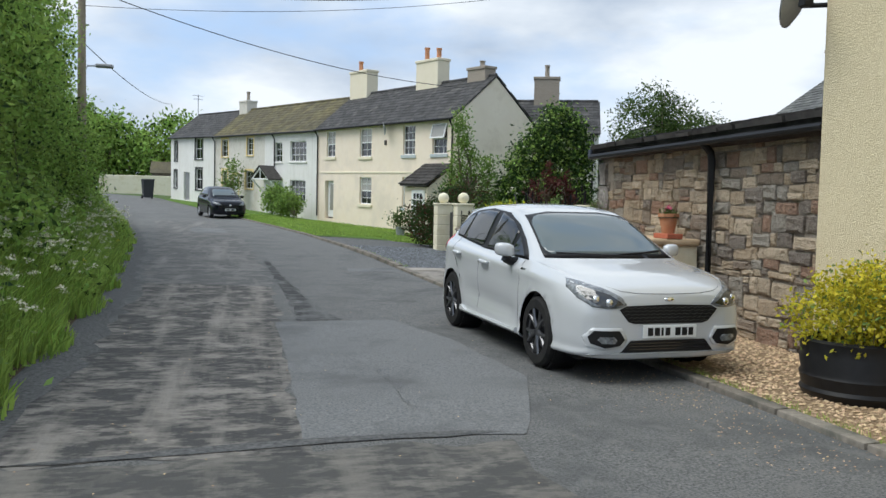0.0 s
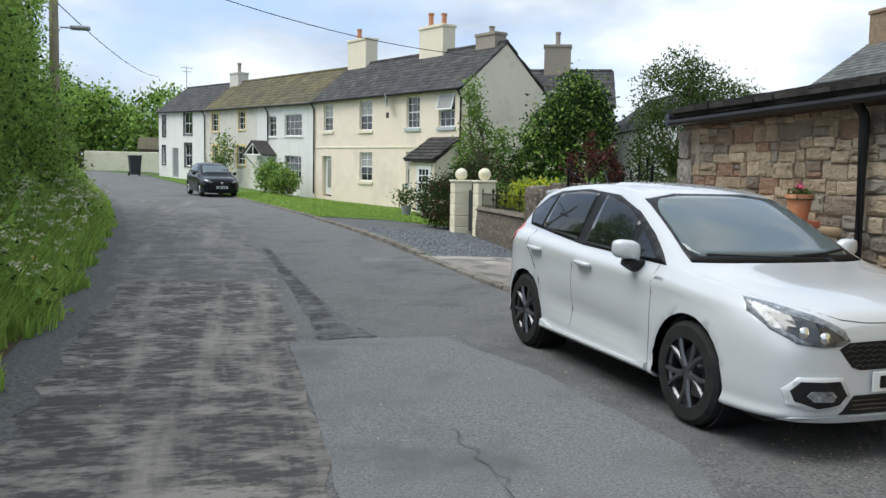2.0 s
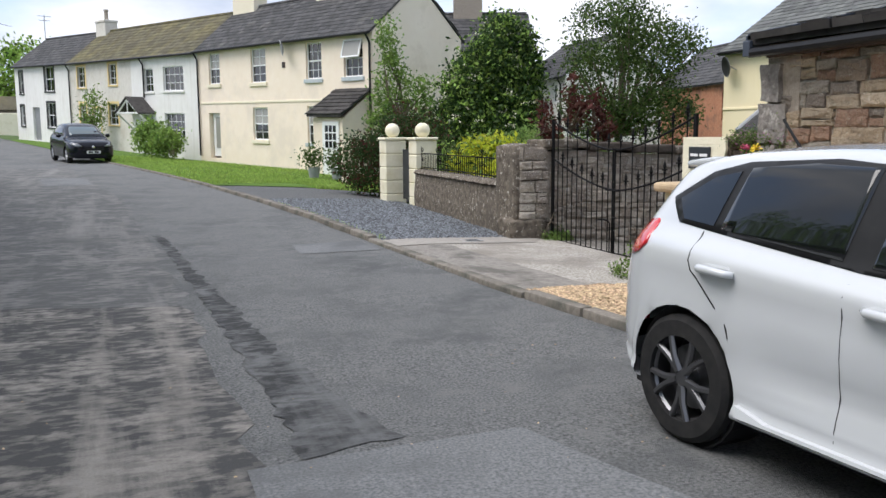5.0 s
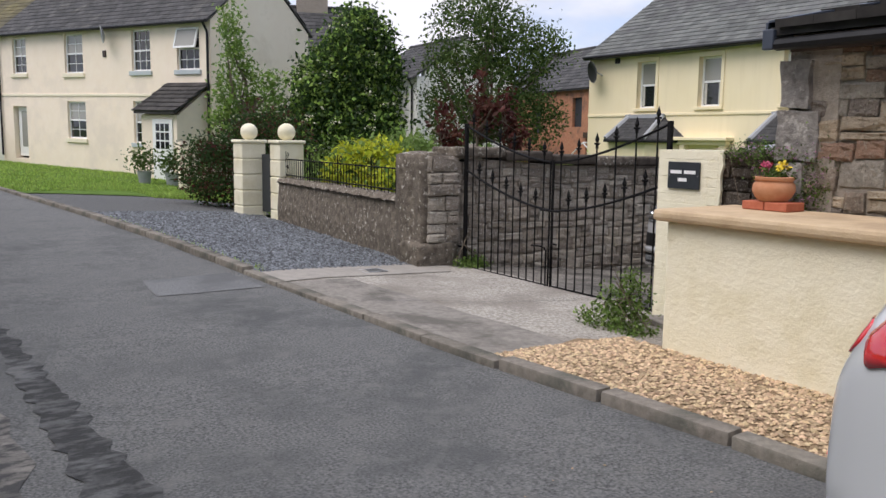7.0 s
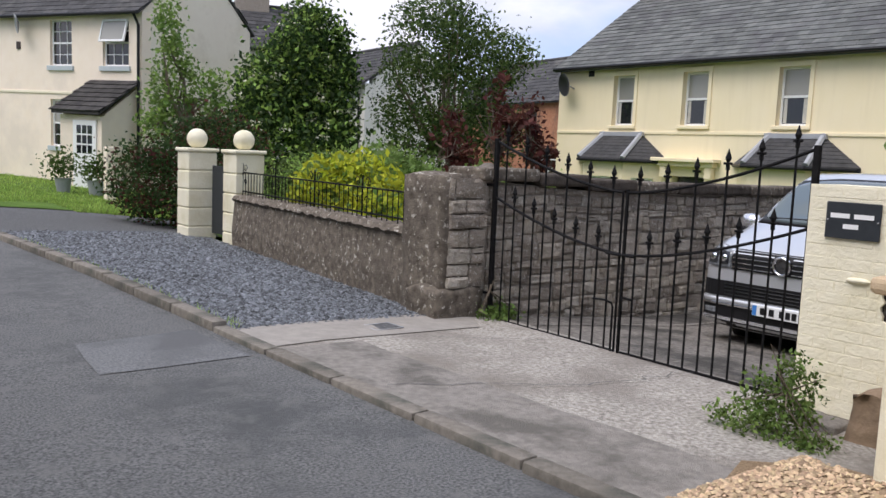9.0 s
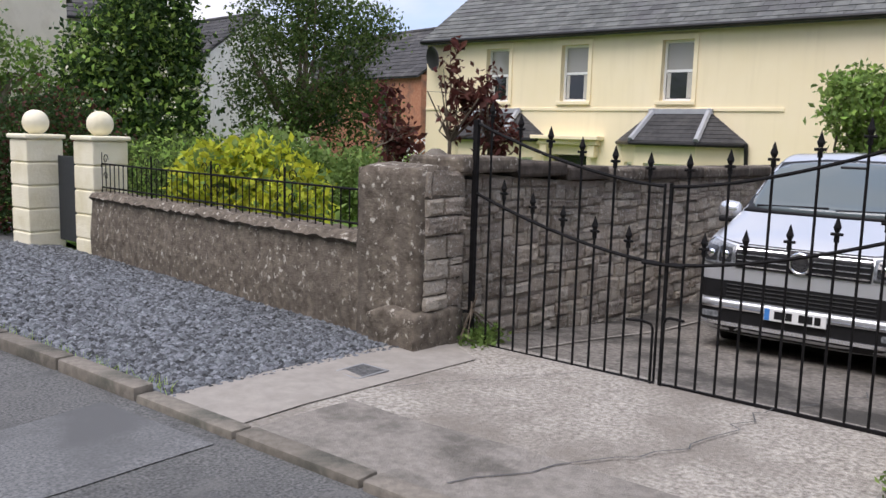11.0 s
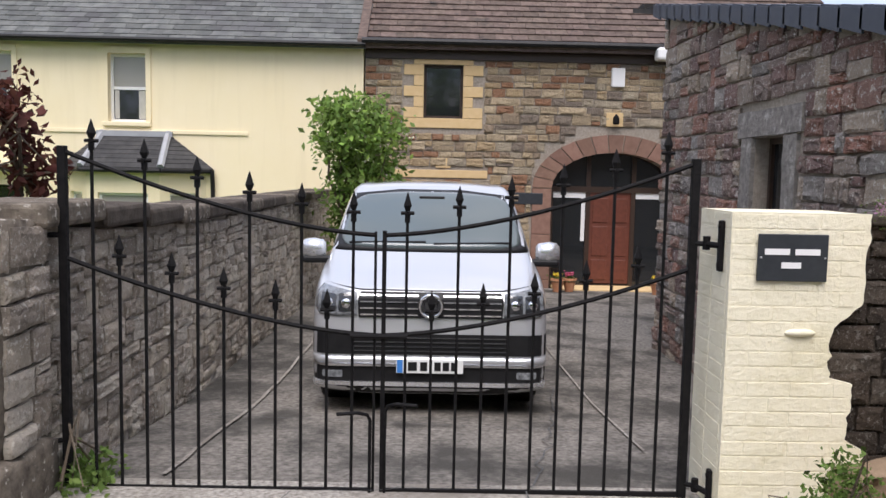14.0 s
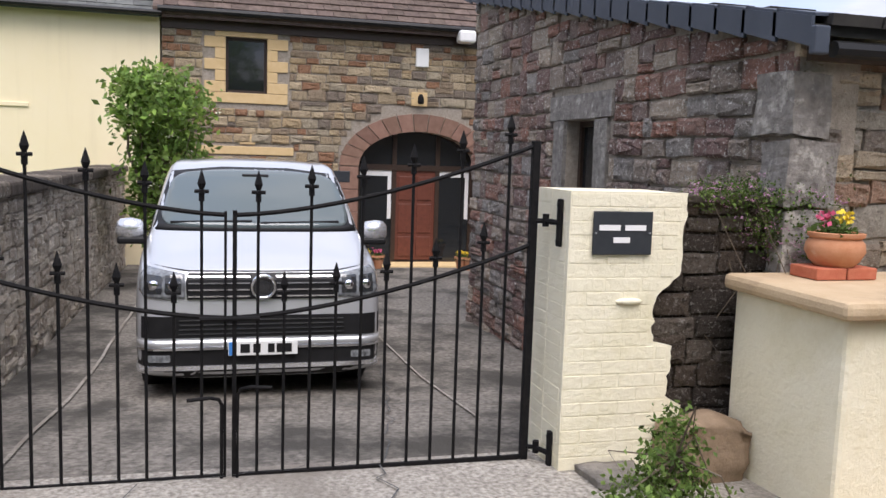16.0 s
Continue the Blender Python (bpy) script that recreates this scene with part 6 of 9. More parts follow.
part("rear_window", panel(C, [(-0.5, 1.09), (-0.46, 1.27), (0.46, 1.27), (0.5, 1.09)], "back", 0.004, 0.05, 1), M_CARGLASS, car, smooth="all")
part("number_recess", panel(C, [(-0.36, 0.74), (-0.33, 0.9), (0.33, 0.9), (0.36, 0.74)], "back", 0.003, 0.05, 0), M_BLACK, car)
part("rear_valance", panel(C, [(-0.6, 0.37), (-0.55, 0.46), (0.55, 0.46), (0.6, 0.37)], "back", 0.006, 0.05, 0), M_BLACK, car)
for side, sg in (("left", -1), ("right", 1)):
    part("window_trim", panel(C, [(1.2, 0.955), (1.5, 1.14), (1.78, 1.28), (2.15, 1.39), (2.7, 1.425), (3.2, 1.395), (3.42, 1.34), (3.64, 1.2), (3.5, 1.085), (2.4, 0.99)], side, 0.004, 0.05, 0), M_BLACK, car, smooth="all")
    part("front_side_window", panel(C, [(1.7, 0.985), (1.7, 1.2), (1.95, 1.31), (2.32, 1.385), (2.36, 1.015)], side, 0.009, 0.05, 0), M_CARGLASS, car, smooth="all")
    part("quarter_light", panel(C, [(1.34, 0.985), (1.64, 1.165), (1.64, 0.985)], side, 0.009, 0.05, 0), M_CARGLASS, car)
    part("rear_side_window", panel(C, [(2.5, 1.025), (2.46, 1.395), (2.8, 1.402), (3.16, 1.368), (3.2, 1.08)], side, 0.009, 0.05, 0), M_CARGLASS, car, smooth="all")
    part("rear_quarter_window", panel(C, [(3.25, 1.09), (3.22, 1.35), (3.38, 1.315), (3.57, 1.2), (3.47, 1.105)], side, 0.009, 0.05, 0), M_CARGLASS, car)
    part("side_skirt", panel(C, [(1.27, 0.2), (1.25, 0.3), (1.4, 0.275), (2.75, 0.275), (2.93, 0.31), (2.9, 0.2)], side, 0.03, 0.06, 0, 0.04), M_WHITEPAINT, car)
    part("skirt_strip", panel(C, [(1.3, 0.185), (1.3, 0.205), (2.88, 0.205), (2.88, 0.185)], side, 0.034, 0.08, 0), M_BLACK, car)
    for yy in (1.27, 2.42):
        part("door_gap", panel(C, [(yy, 0.3), (yy - 0.01, 0.6), (yy - 0.005, 0.95), (yy - 0.002, 0.95), (yy - 0.007, 0.6), (yy + 0.003, 0.3)], side, 0.0015, 0.05, 0), M_BLACK, car)
    part("door_gap", panel(C, [(2.99, 0.58), (3.03, 0.68), (3.27, 0.88), (3.3, 1.06), (3.306, 1.06), (3.276, 0.876), (3.036, 0.675), (2.996, 0.578)], side, 0.0015, 0.05, 0), M_BLACK, car)
    part("badge_strip", panel(C, [(1.14, 0.862), (1.13, 0.878), (1.23, 0.883), (1.24, 0.867)], side, 0.004, 0.05, 0), M_CHROME, car)
    for yy, zz in ((2.2, 0.86), (3.1, 0.9)):
        x = abs(C.hit((sg * 4, yy, zz), (-sg, 0, 0)).x)
        part("handle_cup", panel(C, [(yy - 0.09, zz - 0.03), (yy - 0.09, zz + 0.03), (yy + 0.09, zz + 0.03), (yy + 0.09, zz - 0.03)], side, 0.002, 0.05, 1), M_WHITEPAINT, car)
        part("door_handle", Mesh().tube([(sg * (x + 0.002), yy - 0.115, zz - 0.004), (sg * (x + 0.03), yy - 0.08, zz), (sg * (x + 0.034), yy, zz + 0.004), (sg * (x + 0.03), yy + 0.08, zz + 0.006), (sg * (x + 0.002), yy + 0.115, zz + 0.006)], [0.016, 0.02, 0.021, 0.02, 0.016], 8), M_WHITEPAINT, car, smooth="all")
    mi = Mesh()
    rings = []
    for t, ry, rz in ((0.0, 0.03, 0.04), (0.08, 0.055, 0.062), (0.3, 0.07, 0.074), (0.65, 0.068, 0.072), (0.88, 0.056, 0.06), (0.97, 0.036, 0.042), (1.0, 0.015, 0.02)):
        ring = []
        for i in range(20):
            a = i * math.pi / 10
            c, sn = math.copysign(abs(math.cos(a)) ** 0.65, math.cos(a)), math.copysign(abs(math.sin(a)) ** 0.65, math.sin(a))
            ring.append((sg * (0.845 + 0.185 * t), 1.47 + ry * c * (1 if c < 0 else 0.5) + 0.03 * t, 1.02 + 0.02 * t + rz * sn * (1 if sn > 0 else 0.85)))
        rings.append(ring)
    mi = part("mirror", Mesh().loft(rings), M_WHITEPAINT, car, smooth="all")
    part("mirror_foot", Mesh().tube([(sg * 0.93, 1.47, 0.965), (sg * 0.88, 1.48, 0.925), (sg * 0.80, 1.48, 0.915)], [0.055, 0.042, 0.05], 8), M_BLACK, mi, smooth=True)
    part("mirror_glass", Mesh().bev((sg * 0.93 - 0.06, 1.5, 0.975), (sg * 0.93 + 0.06, 1.512, 1.08), 0.005), M_CHROME, mi)
    hl = [(0.41, 0.668), (0.46, 0.735), (0.58, 0.80), (0.70, 0.845), (0.765, 0.862), (0.80, 0.79), (0.775, 0.71), (0.70, 0.65), (0.58, 0.635), (0.47, 0.642)]
    flip = (lambda q: q) if sg > 0 else mirror_pts
    lamp = part("headlight", panel(C, flip(hl), "front", 0.008, 0.03, 0), M_LAMP, car, smooth="all")
    hi = [(0.44, 0.672), (0.56, 0.755), (0.70, 0.80), (0.75, 0.80), (0.735, 0.715), (0.66, 0.665), (0.56, 0.65)]
    part("headlight_bezel", panel(C, flip(hi), "front", 0.012, 0.03, 0), M_LAMPDARK, lamp)
    for bx, bz, br in ((0.565, 0.685, 0.036), (0.665, 0.71, 0.036)):
        hh = C.hit((sg * bx, -3, bz), (0, 1, 0))
        part("projector", Mesh().ball((sg * bx, hh.y - 0.004, bz), br, 8, (1, 0.6, 1)), M_CHROME, lamp, smooth="all")
    fo = [(0.40, 0.375), (0.455, 0.475), (0.70, 0.475), (0.765, 0.40), (0.74, 0.325), (0.60, 0.285), (0.45, 0.31)]
    part("bumper_fold", panel(C, flip(fo), "front", 0.016, 0.04, 0, 0.02), M_WHITEPAINT, car, smooth="all")
    fg = [(0.425, 0.375), (0.475, 0.452), (0.69, 0.452), (0.735, 0.40), (0.715, 0.345), (0.60, 0.305), (0.47, 0.325)]
    fgp = part("fog_surround", panel(C, flip(fg), "front", 0.022, 0.04, 0), M_BLACK, car)
    fl = [(0.52, 0.345), (0.50, 0.375), (0.53, 0.402), (0.64, 0.402), (0.665, 0.375), (0.63, 0.345)]
    part("fog_lamp", panel(C, flip(fl), "front", 0.03, 0.04, 0), M_LAMP, fgp)
    tl = [(3.62, 0.97), (3.66, 1.09), (3.76, 1.08), (3.85, 0.97), (3.82, 0.88), (3.7, 0.92)]
    part("tail_light", panel(C, tl, side, 0.008, 0.04, 1), M_REDLAMP, car, smooth="all")
    tb = [(0.46, 0.9), (0.5, 1.0), (0.66, 1.01), (0.70, 0.93), (0.64, 0.88)]
    part("tail_light", panel(C, flip(tb), "back", 0.008, 0.04, 1), M_REDLAMP, car, smooth="all")
    rl = [(0.50, 0.44), (0.50, 0.5), (0.6, 0.56), (0.64, 0.52)]
    part("reflector", panel(C, flip(rl), "back", 0.01, 0.05, 0), M_REDLAMP, car)
    for yy in (0.84, 3.33):
        part("wheel_arch_liner", Mesh().lathe([(0.36, 0), (0.36, 0.25), (0.35, 0.25), (0.02, 0.02)], 24).moved(pose(sg * 0.56, yy, 0.33, 0, 90 if sg > 0 else -90, 0)), M_BLACK, car)
        wheel(car, (sg * 0.765, yy, 0.325), 0.325, 0.2, sg, M_RIM)
gr = [(-0.475, 0.625), (-0.41, 0.658), (0.0, 0.668), (0.41, 0.658), (0.475, 0.625), (0.385, 0.522), (0.33, 0.505), (-0.33, 0.505), (-0.385, 0.522)]
part("grille", panel(C, gr, "front", 0.006, 0.04, 0), M_BLACK, car, "black mesh grille")
mesh_bars = Mesh()
for j in range(5):
    z = 0.53 + j * 0.028
    hw = interp(z, [0.505, 0.522, 0.625, 0.658], [0.33, 0.385, 0.475, 0.41]) - 0.02
    pts = []
    n = 28
    for i in range(n + 1):
        x = -hw + 2 * hw * i / n
        zz = z + (0.006 if i % 2 else -0.006)
        pts.append((x, C.hit((x, -3, zz), (0, 1, 0)).y - 0.009, zz))
    mesh_bars.tube(pts, 0.003, 4)
part("grille_mesh", mesh_bars, M_BLACKPAINT, car)
part("lower_grille", panel(C, [(-0.45, 0.262), (-0.36, 0.365), (0.36, 0.365), (0.45, 0.262)], "front", 0.006, 0.04, 0), M_BLACK, car)
for z in (0.29, 0.315, 0.34):
    part("lower_grille_bar", panel(C, [(-0.38, z - 0.003), (-0.38, z + 0.003), (0.38, z + 0.003), (0.38, z - 0.003)], "front", 0.012, 0.08, 0), M_LAMPDARK, car)
part("splitter", panel(C, [(-0.74, 0.22), (-0.72, 0.25), (-0.4, 0.257), (0.4, 0.257), (0.72, 0.25), (0.74, 0.22), (0, 0.215)], "front", 0.03, 0.05, 0, 0.04), M_WHITEPAINT, car)
part("bonnet_gap", panel(C, [(-0.62, 0.835), (-0.45, 0.782), (-0.3, 0.764), (0, 0.758), (0.3, 0.764), (0.45, 0.782), (0.62, 0.835), (0.45, 0.778), (0.3, 0.76), (0, 0.754), (-0.3, 0.76), (-0.45, 0.778)], "front", 0.002, 0.04, 0), M_BLACK, car)
part("badge", Mesh().ball((0, C.hit((0, -3, 0.712), (0, 1, 0)).y, 0.712), 0.05, 10, (1, 0.3, 0.4)), M_CHROME, car, "plain oval chrome badge", smooth="all")
plate(car, (0, -0.018, 0.44), 0, [(-0.215, -0.165), (-0.15, -0.1), (-0.085, -0.065), (-0.045, 0.0), (0.05, 0.1), (0.115, 0.165), (0.18, 0.225)])
plate(car, (0, C.hit((0, 9, 0.82), (0, -1, 0)).y + 0.014, 0.82), 0, [(-0.2, -0.03), (0.05, 0.2)], turn=180)
part("spoiler", Mesh().bev((-0.5, 3.52, 1.365), (0.5, 3.74, 1.4), 0.017).moved(pose(0, 3.6, 1.38, -7, 0, 0) @ pose(0, -3.6, -1.38)), M_WHITEPAINT, car, smooth=True)
for x0, x1, za, zb in ((-0.55, 0.05, 1.03, 1.01), (0.1, 0.6, 1.02, 1.05)):
    part("wiper", Mesh().tube([(x0, C.hit((x0, -3, za), (0, 1, 0)).y - 0.02, za), ((x0 + x1) / 2, C.hit(((x0 + x1) / 2, -3, za), (0, 1, 0)).y - 0.025, (za + zb) / 2), (x1, C.hit((x1, -3, zb), (0, 1, 0)).y - 0.02, zb)], 0.011, 5), M_BLACK, car)
part("roof_aerial", Mesh().rod((0, 3.4, 1.42), (0, 3.55, 1.6), 0.008), M_BLACK, car)
part("underbody", Mesh().box((-0.7, 0.3, 0.16), (0.7, 3.85, 0.3)), M_BLACK, car)
car.matrix_basis = pose(3.66, 6.66, 0.065, 0.5, 0, 3.84) @ Matrix.Scale(1.02, 4)

# silver van in the yard
van = thing("panel_van", "silver passenger van parked behind the gates", "van")
VT = [(0.0, 0.30, 0.70, 0.78, 0.5, 0.76, 0.74, 0.70, 0.88, 0.60, 0.99, 1.0),
      (0.06, 0.25, 0.85, 0.89, 0.5, 0.885, 0.82, 0.85, 0.97, 0.68, 1.07, 1.085),
      (0.22, 0.22, 0.91, 0.94, 0.55, 0.935, 0.9, 0.905, 1.06, 0.75, 1.14, 1.165),
      (0.5, 0.22, 0.93, 0.95, 0.6, 0.945, 0.96, 0.925, 1.13, 0.80, 1.225, 1.26),
      (0.8, 0.22, 0.94, 0.95, 0.6, 0.948, 1.0, 0.93, 1.17, 0.835, 1.31, 1.36),
      (0.92, 0.22, 0.94, 0.95, 0.6, 0.948, 1.01, 0.93, 1.18, 0.83, 1.36, 1.42),
      (1.25, 0.22, 0.94, 0.952, 0.6, 0.95, 1.03, 0.93, 1.19, 0.795, 1.60, 1.66),
      (1.6, 0.22, 0.94, 0.952, 0.6, 0.95, 1.05, 0.93, 1.2, 0.755, 1.81, 1.87),
      (2.0, 0.22, 0.94, 0.952, 0.6, 0.95, 1.06, 0.93, 1.2, 0.745, 1.88, 1.945),
      (3.4, 0.22, 0.94, 0.952, 0.6, 0.95, 1.06, 0.93, 1.2, 0.745, 1.89, 1.96),
      (4.6, 0.25, 0.93, 0.945, 0.6, 0.94, 1.06, 0.92, 1.2, 0.74, 1.86, 1.94),
      (4.85, 0.3, 0.88, 0.9, 0.6, 0.9, 1.06, 0.88, 1.2, 0.70, 1.78, 1.86),
      (4.9, 0.36, 0.8, 0.84, 0.6, 0.84, 1.0, 0.82, 1.15, 0.64, 1.66, 1.72)]


def van_side(y, z):
    return 0.01 * bell(z, 1.02, 0.03) * min(max((y - 0.6) / 0.4, 0), 1) - 0.012 * bell(z, 0.7, 0.08) * min(max((y - 1.4) / 0.3, 0), 1)


vb = car_body(VT, (0.95, 3.95), 0.4, 0.35, 6, 4, van_side)
V = Caster(vb)
part("body", vb, M_SILVER, van, smooth="all")
part("windscreen_trim", panel(V, [(-0.865, 1.325), (-0.80, 1.6), (-0.74, 1.815), (-0.3, 1.862), (0.3, 1.862), (0.74, 1.815), (0.80, 1.6), (0.865, 1.325), (0.4, 1.325), (-0.4, 1.325)], "front", 0.004, 0.05, 0), M_BLACK, van, smooth="all")
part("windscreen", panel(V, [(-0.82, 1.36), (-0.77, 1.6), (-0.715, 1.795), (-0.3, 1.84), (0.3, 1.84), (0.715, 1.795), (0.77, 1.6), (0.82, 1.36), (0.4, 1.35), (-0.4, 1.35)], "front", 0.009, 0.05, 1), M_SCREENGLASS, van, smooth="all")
gv_ = [(-0.56, 0.862), (-0.57, 1.0), (-0.55, 1.06), (0.55, 1.06), (0.57, 1.0), (0.56, 0.862)]
part("grille", panel(V, gv_, "front", 0.012, 0.05, 0), M_BLACK, van, "black grille with chrome slats")
for z in (0.885, 0.935, 0.985, 1.035):
    for xa, xb in ((-0.55, -0.1), (0.1, 0.55)):
        part("grille_slat", panel(V, [(xa, z - 0.0055), (xa, z + 0.0055), (xb, z + 0.0055), (xb, z - 0.0055)], "front", 0.02, 0.06, 0, 0.012), M_CHROME, van)
ey = V.hit((0, -3, 0.96), (0, 1, 0)).y
part("emblem", Mesh().lathe([(0.098, 0), (0.098, 0.022), (0.09, 0.03), (0.078, 0.026), (0.076, 0.0)], 28, caps=False).moved(pose(0, ey - 0.02, 0.96, 96, 0, 0)), M_CHROME, van, "plain round chrome emblem", smooth="all")
part("emblem_back", Mesh().lathe([(0.001, 0.014), (0.05, 0.014), (0.056, 0.006), (0.08, 0.006), (0.08, 0.0), (0.001, 0.0)], 24).moved(pose(0, ey - 0.018, 0.96, 96, 0, 0)), M_LAMPDARK, van)
part("lower_grille", panel(V, [(-0.93, 0.57), (-0.935, 0.735), (0.935, 0.735), (0.93, 0.57)], "front", 0.01, 0.05, 0), M_BLACK, van)
for z in (0.6, 0.635, 0.67, 0.705):
    part("grille_bar", panel(V, [(-0.62, z - 0.005), (-0.62, z + 0.005), (0.62, z + 0.005), (0.62, z - 0.005)], "front", 0.018, 0.08, 0), M_LAMPDARK, van)
part("bumper_band", panel(V, [(-0.92, 0.36), (-0.93, 0.48), (0.93, 0.48), (0.92, 0.36)], "front", 0.014, 0.05, 0), M_BLACK, van)
part("chrome_strip", panel(V, [(-0.93, 0.5), (-0.93, 0.555), (0.93, 0.555), (0.93, 0.5)], "front", 0.03, 0.05, 0, 0.03), M_SILVER, van, smooth="all")
part("chrome_line", panel(V, [(-0.92, 0.48), (-0.92, 0.498), (0.92, 0.498), (0.92, 0.48)], "front", 0.032, 0.06, 0), M_CHROME, van)
part("lip", panel(V, [(-0.9, 0.325), (-0.91, 0.358), (0.91, 0.358), (0.9, 0.325)], "front", 0.03, 0.06, 0, 0.03), M_BRIGHTSILVER, van)
part("valance", panel(V, [(-0.86, 0.26), (-0.88, 0.322), (0.88, 0.322), (0.86, 0.26)], "front", 0.01, 0.08, 0), M_BLACK, van)
part("bonnet_gap", panel(V, [(-0.84, 1.115), (-0.55, 1.078), (0, 1.074), (0.55, 1.078), (0.84, 1.115), (0.55, 1.068), (0, 1.064), (-0.55, 1.068)], "front", 0.003, 0.05, 0), M_BLACK, van)
for side, sg in (("left", -1), ("right", 1)):
    flip = (lambda q: q) if sg > 0 else mirror_pts
    h = [(0.575, 0.875), (0.575, 1.055), (0.70, 1.075), (0.86, 1.10), (0.905, 1.04), (0.915, 0.93), (0.87, 0.88), (0.72, 0.865)]
    hd = part("headlight", panel(V, flip(h), "front", 0.012, 0.035, 0), M_LAMP, van, smooth="all")
    for x0, x1 in ((0.60, 0.72), (0.74, 0.86)):
        z0, z1 = 0.905, 1.035
        part("headlight_bezel", panel(V, flip([(x0, z0), (x0, z1), (x1, z1 + 0.01), (x1, z0)]), "front", 0.017, 0.04, 1), M_LAMPDARK, hd)
        cx = (x0 + x1) / 2
        q = V.hit((sg * cx, -3, 0.965), (0, 1, 0))
        part("projector", Mesh().ball((sg * cx, q.y - 0.01, 0.965), 0.042, 8, (1, 0.5, 1)), M_CHROME, hd, smooth="all")
    f2 = [(0.68, 0.39), (0.68, 0.445), (0.84, 0.445), (0.84, 0.39)]
    part("fog_lamp", panel(V, flip(f2), "front", 0.02, 0.05, 1), M_LAMP, van)
    rings = []
    for t, ry, rz in ((0.0, 0.04, 0.055), (0.1, 0.065, 0.085), (0.5, 0.075, 0.1), (0.85, 0.065, 0.09), (1.0, 0.03, 0.05)):
        rings.append([(sg * (0.95 + 0.22 * t), 1.1 + ry * math.cos(a), 1.31 + rz * math.sin(a)) for a in [i * math.pi / 8 for i in range(16)]])
    mi = part("mirror", Mesh().loft(rings), M_BRIGHTSILVER, van, smooth="all")
    part("mirror_foot", Mesh().bev((min(sg * 0.86, sg * 1.16), 1.04, 1.185), (max(sg * 0.86, sg * 1.16), 1.16, 1.25), 0.02), M_BLACK, mi)
    part("side_window", panel(V, [(1.3, 1.25), (1.75, 1.74), (2.3, 1.8), (2.3, 1.25)], side, 0.006, 0.1, 0), M_CARGLASS, van, smooth="all")
    part("rear_side_window", panel(V, [(2.42, 1.25), (2.42, 1.8), (4.4, 1.8), (4.4, 1.25)], side, 0.006, 0.12, 1), M_CARGLASS, van, smooth="all")
    part("door_gap", panel(V, [(1.3, 0.3), (1.3, 1.15), (1.312, 1.15), (1.312, 0.3)], side, 0.002, 0.1, 0), M_BLACK, van)
    for yy in (0.95, 3.95):
        wheel(van, (sg * 0.83, yy, 0.345), 0.345, 0.22, sg, M_RIM_SILVER)
        part("wheel_arch_liner", Mesh().lathe([(0.39, 0), (0.39, 0.3), (0.38, 0.3), (0.02, 0.02)], 24).moved(pose(sg * 0.6, yy, 0.35, 0, 90 if sg > 0 else -90, 0)), M_BLACK, van)
for x0, x1 in ((-0.72, -0.05), (0.02, 0.7)):
    part("wiper", Mesh().tube([(x0, V.hit((x0, -3, 1.385), (0, 1, 0)).y - 0.02, 1.385), (x1, V.hit((x1, -3, 1.40), (0, 1, 0)).y - 0.02, 1.40)], 0.013, 5), M_BLACK, van)
part("rear_view_mirror", Mesh().bev((-0.12, V.hit((0, -3, 1.78), (0, 1, 0)).y - 0.014, 1.755), (0.12, V.hit((0, -3, 1.78), (0, 1, 0)).y + 0.01, 1.8), 0.01), M_BLACK, van)
plate(van, (0, -0.045, 0.49), 0, [(-0.17, -0.1), (-0.075, -0.02), (0.035, 0.085), (0.1, 0.15), (0.165, 0.215)], blue=True)
part("underbody", Mesh().box((-0.75, 0.3, 0.2), (0.75, 4.6, 0.35)), M_BLACK, van)
van.matrix_basis = pose(8.3, 15.865, -0.215, -1.2, 0, -90)

# black hatchback further up the lane, built from the same kind of shell
bcar = thing("parked_car", "black hatchback car parked on the lane edge", "car")
BT = [tuple(v * (1.05 if i in (8, 10, 11) and r[0] > 1.0 else 1.0) for i, v in enumerate(r)) for r in ST]
bbm = car_body(BT, (0.84, 3.33), 0.35, 0.32, 4)
B = Caster(bbm)
part("body", bbm, M_BLACKCAR, bcar, smooth="all")
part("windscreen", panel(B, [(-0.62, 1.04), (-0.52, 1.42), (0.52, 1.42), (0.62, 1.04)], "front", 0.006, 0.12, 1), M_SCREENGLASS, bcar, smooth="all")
part("grille", panel(B, [(-0.4, 0.5), (-0.36, 0.6), (0.36, 0.6), (0.4, 0.5)], "front", 0.006, 0.1, 0), M_BLACK, bcar)
part("badge", Mesh().ball((0, 0.0, 0.64), 0.06, 8, (1, 0.4, 0.9)), M_CHROME, bcar)
plate(bcar, (0, -0.03, 0.44), 0, [(-0.2, -0.03), (0.03, 0.2)])
for side, sg in (("left", -1), ("right", 1)):
    h = [(0.4, 0.66), (0.56, 0.76), (0.8, 0.86), (0.8, 0.74), (0.6, 0.64)]
    part("headlight", panel(B, h if sg > 0 else mirror_pts(h), "front", 0.01, 0.06, 1), M_LAMP, bcar, smooth="all")
    part("side_window", panel(B, [(1.4, 1.04), (1.9, 1.36), (2.5, 1.44), (3.4, 1.38), (3.4, 1.1)], side, 0.006, 0.15, 1), M_CARGLASS, bcar, smooth="all")
    part("mirror", Mesh().ball((sg * 0.95, 1.5, 1.06), 0.1, 8, (1, 0.7, 0.8)), M_BLACKCAR, bcar, smooth="all")
    for yy in (0.84, 3.33):
        wheel(bcar, (sg * 0.75, yy, 0.31), 0.31, 0.19, sg, M_RIM_SILVER)
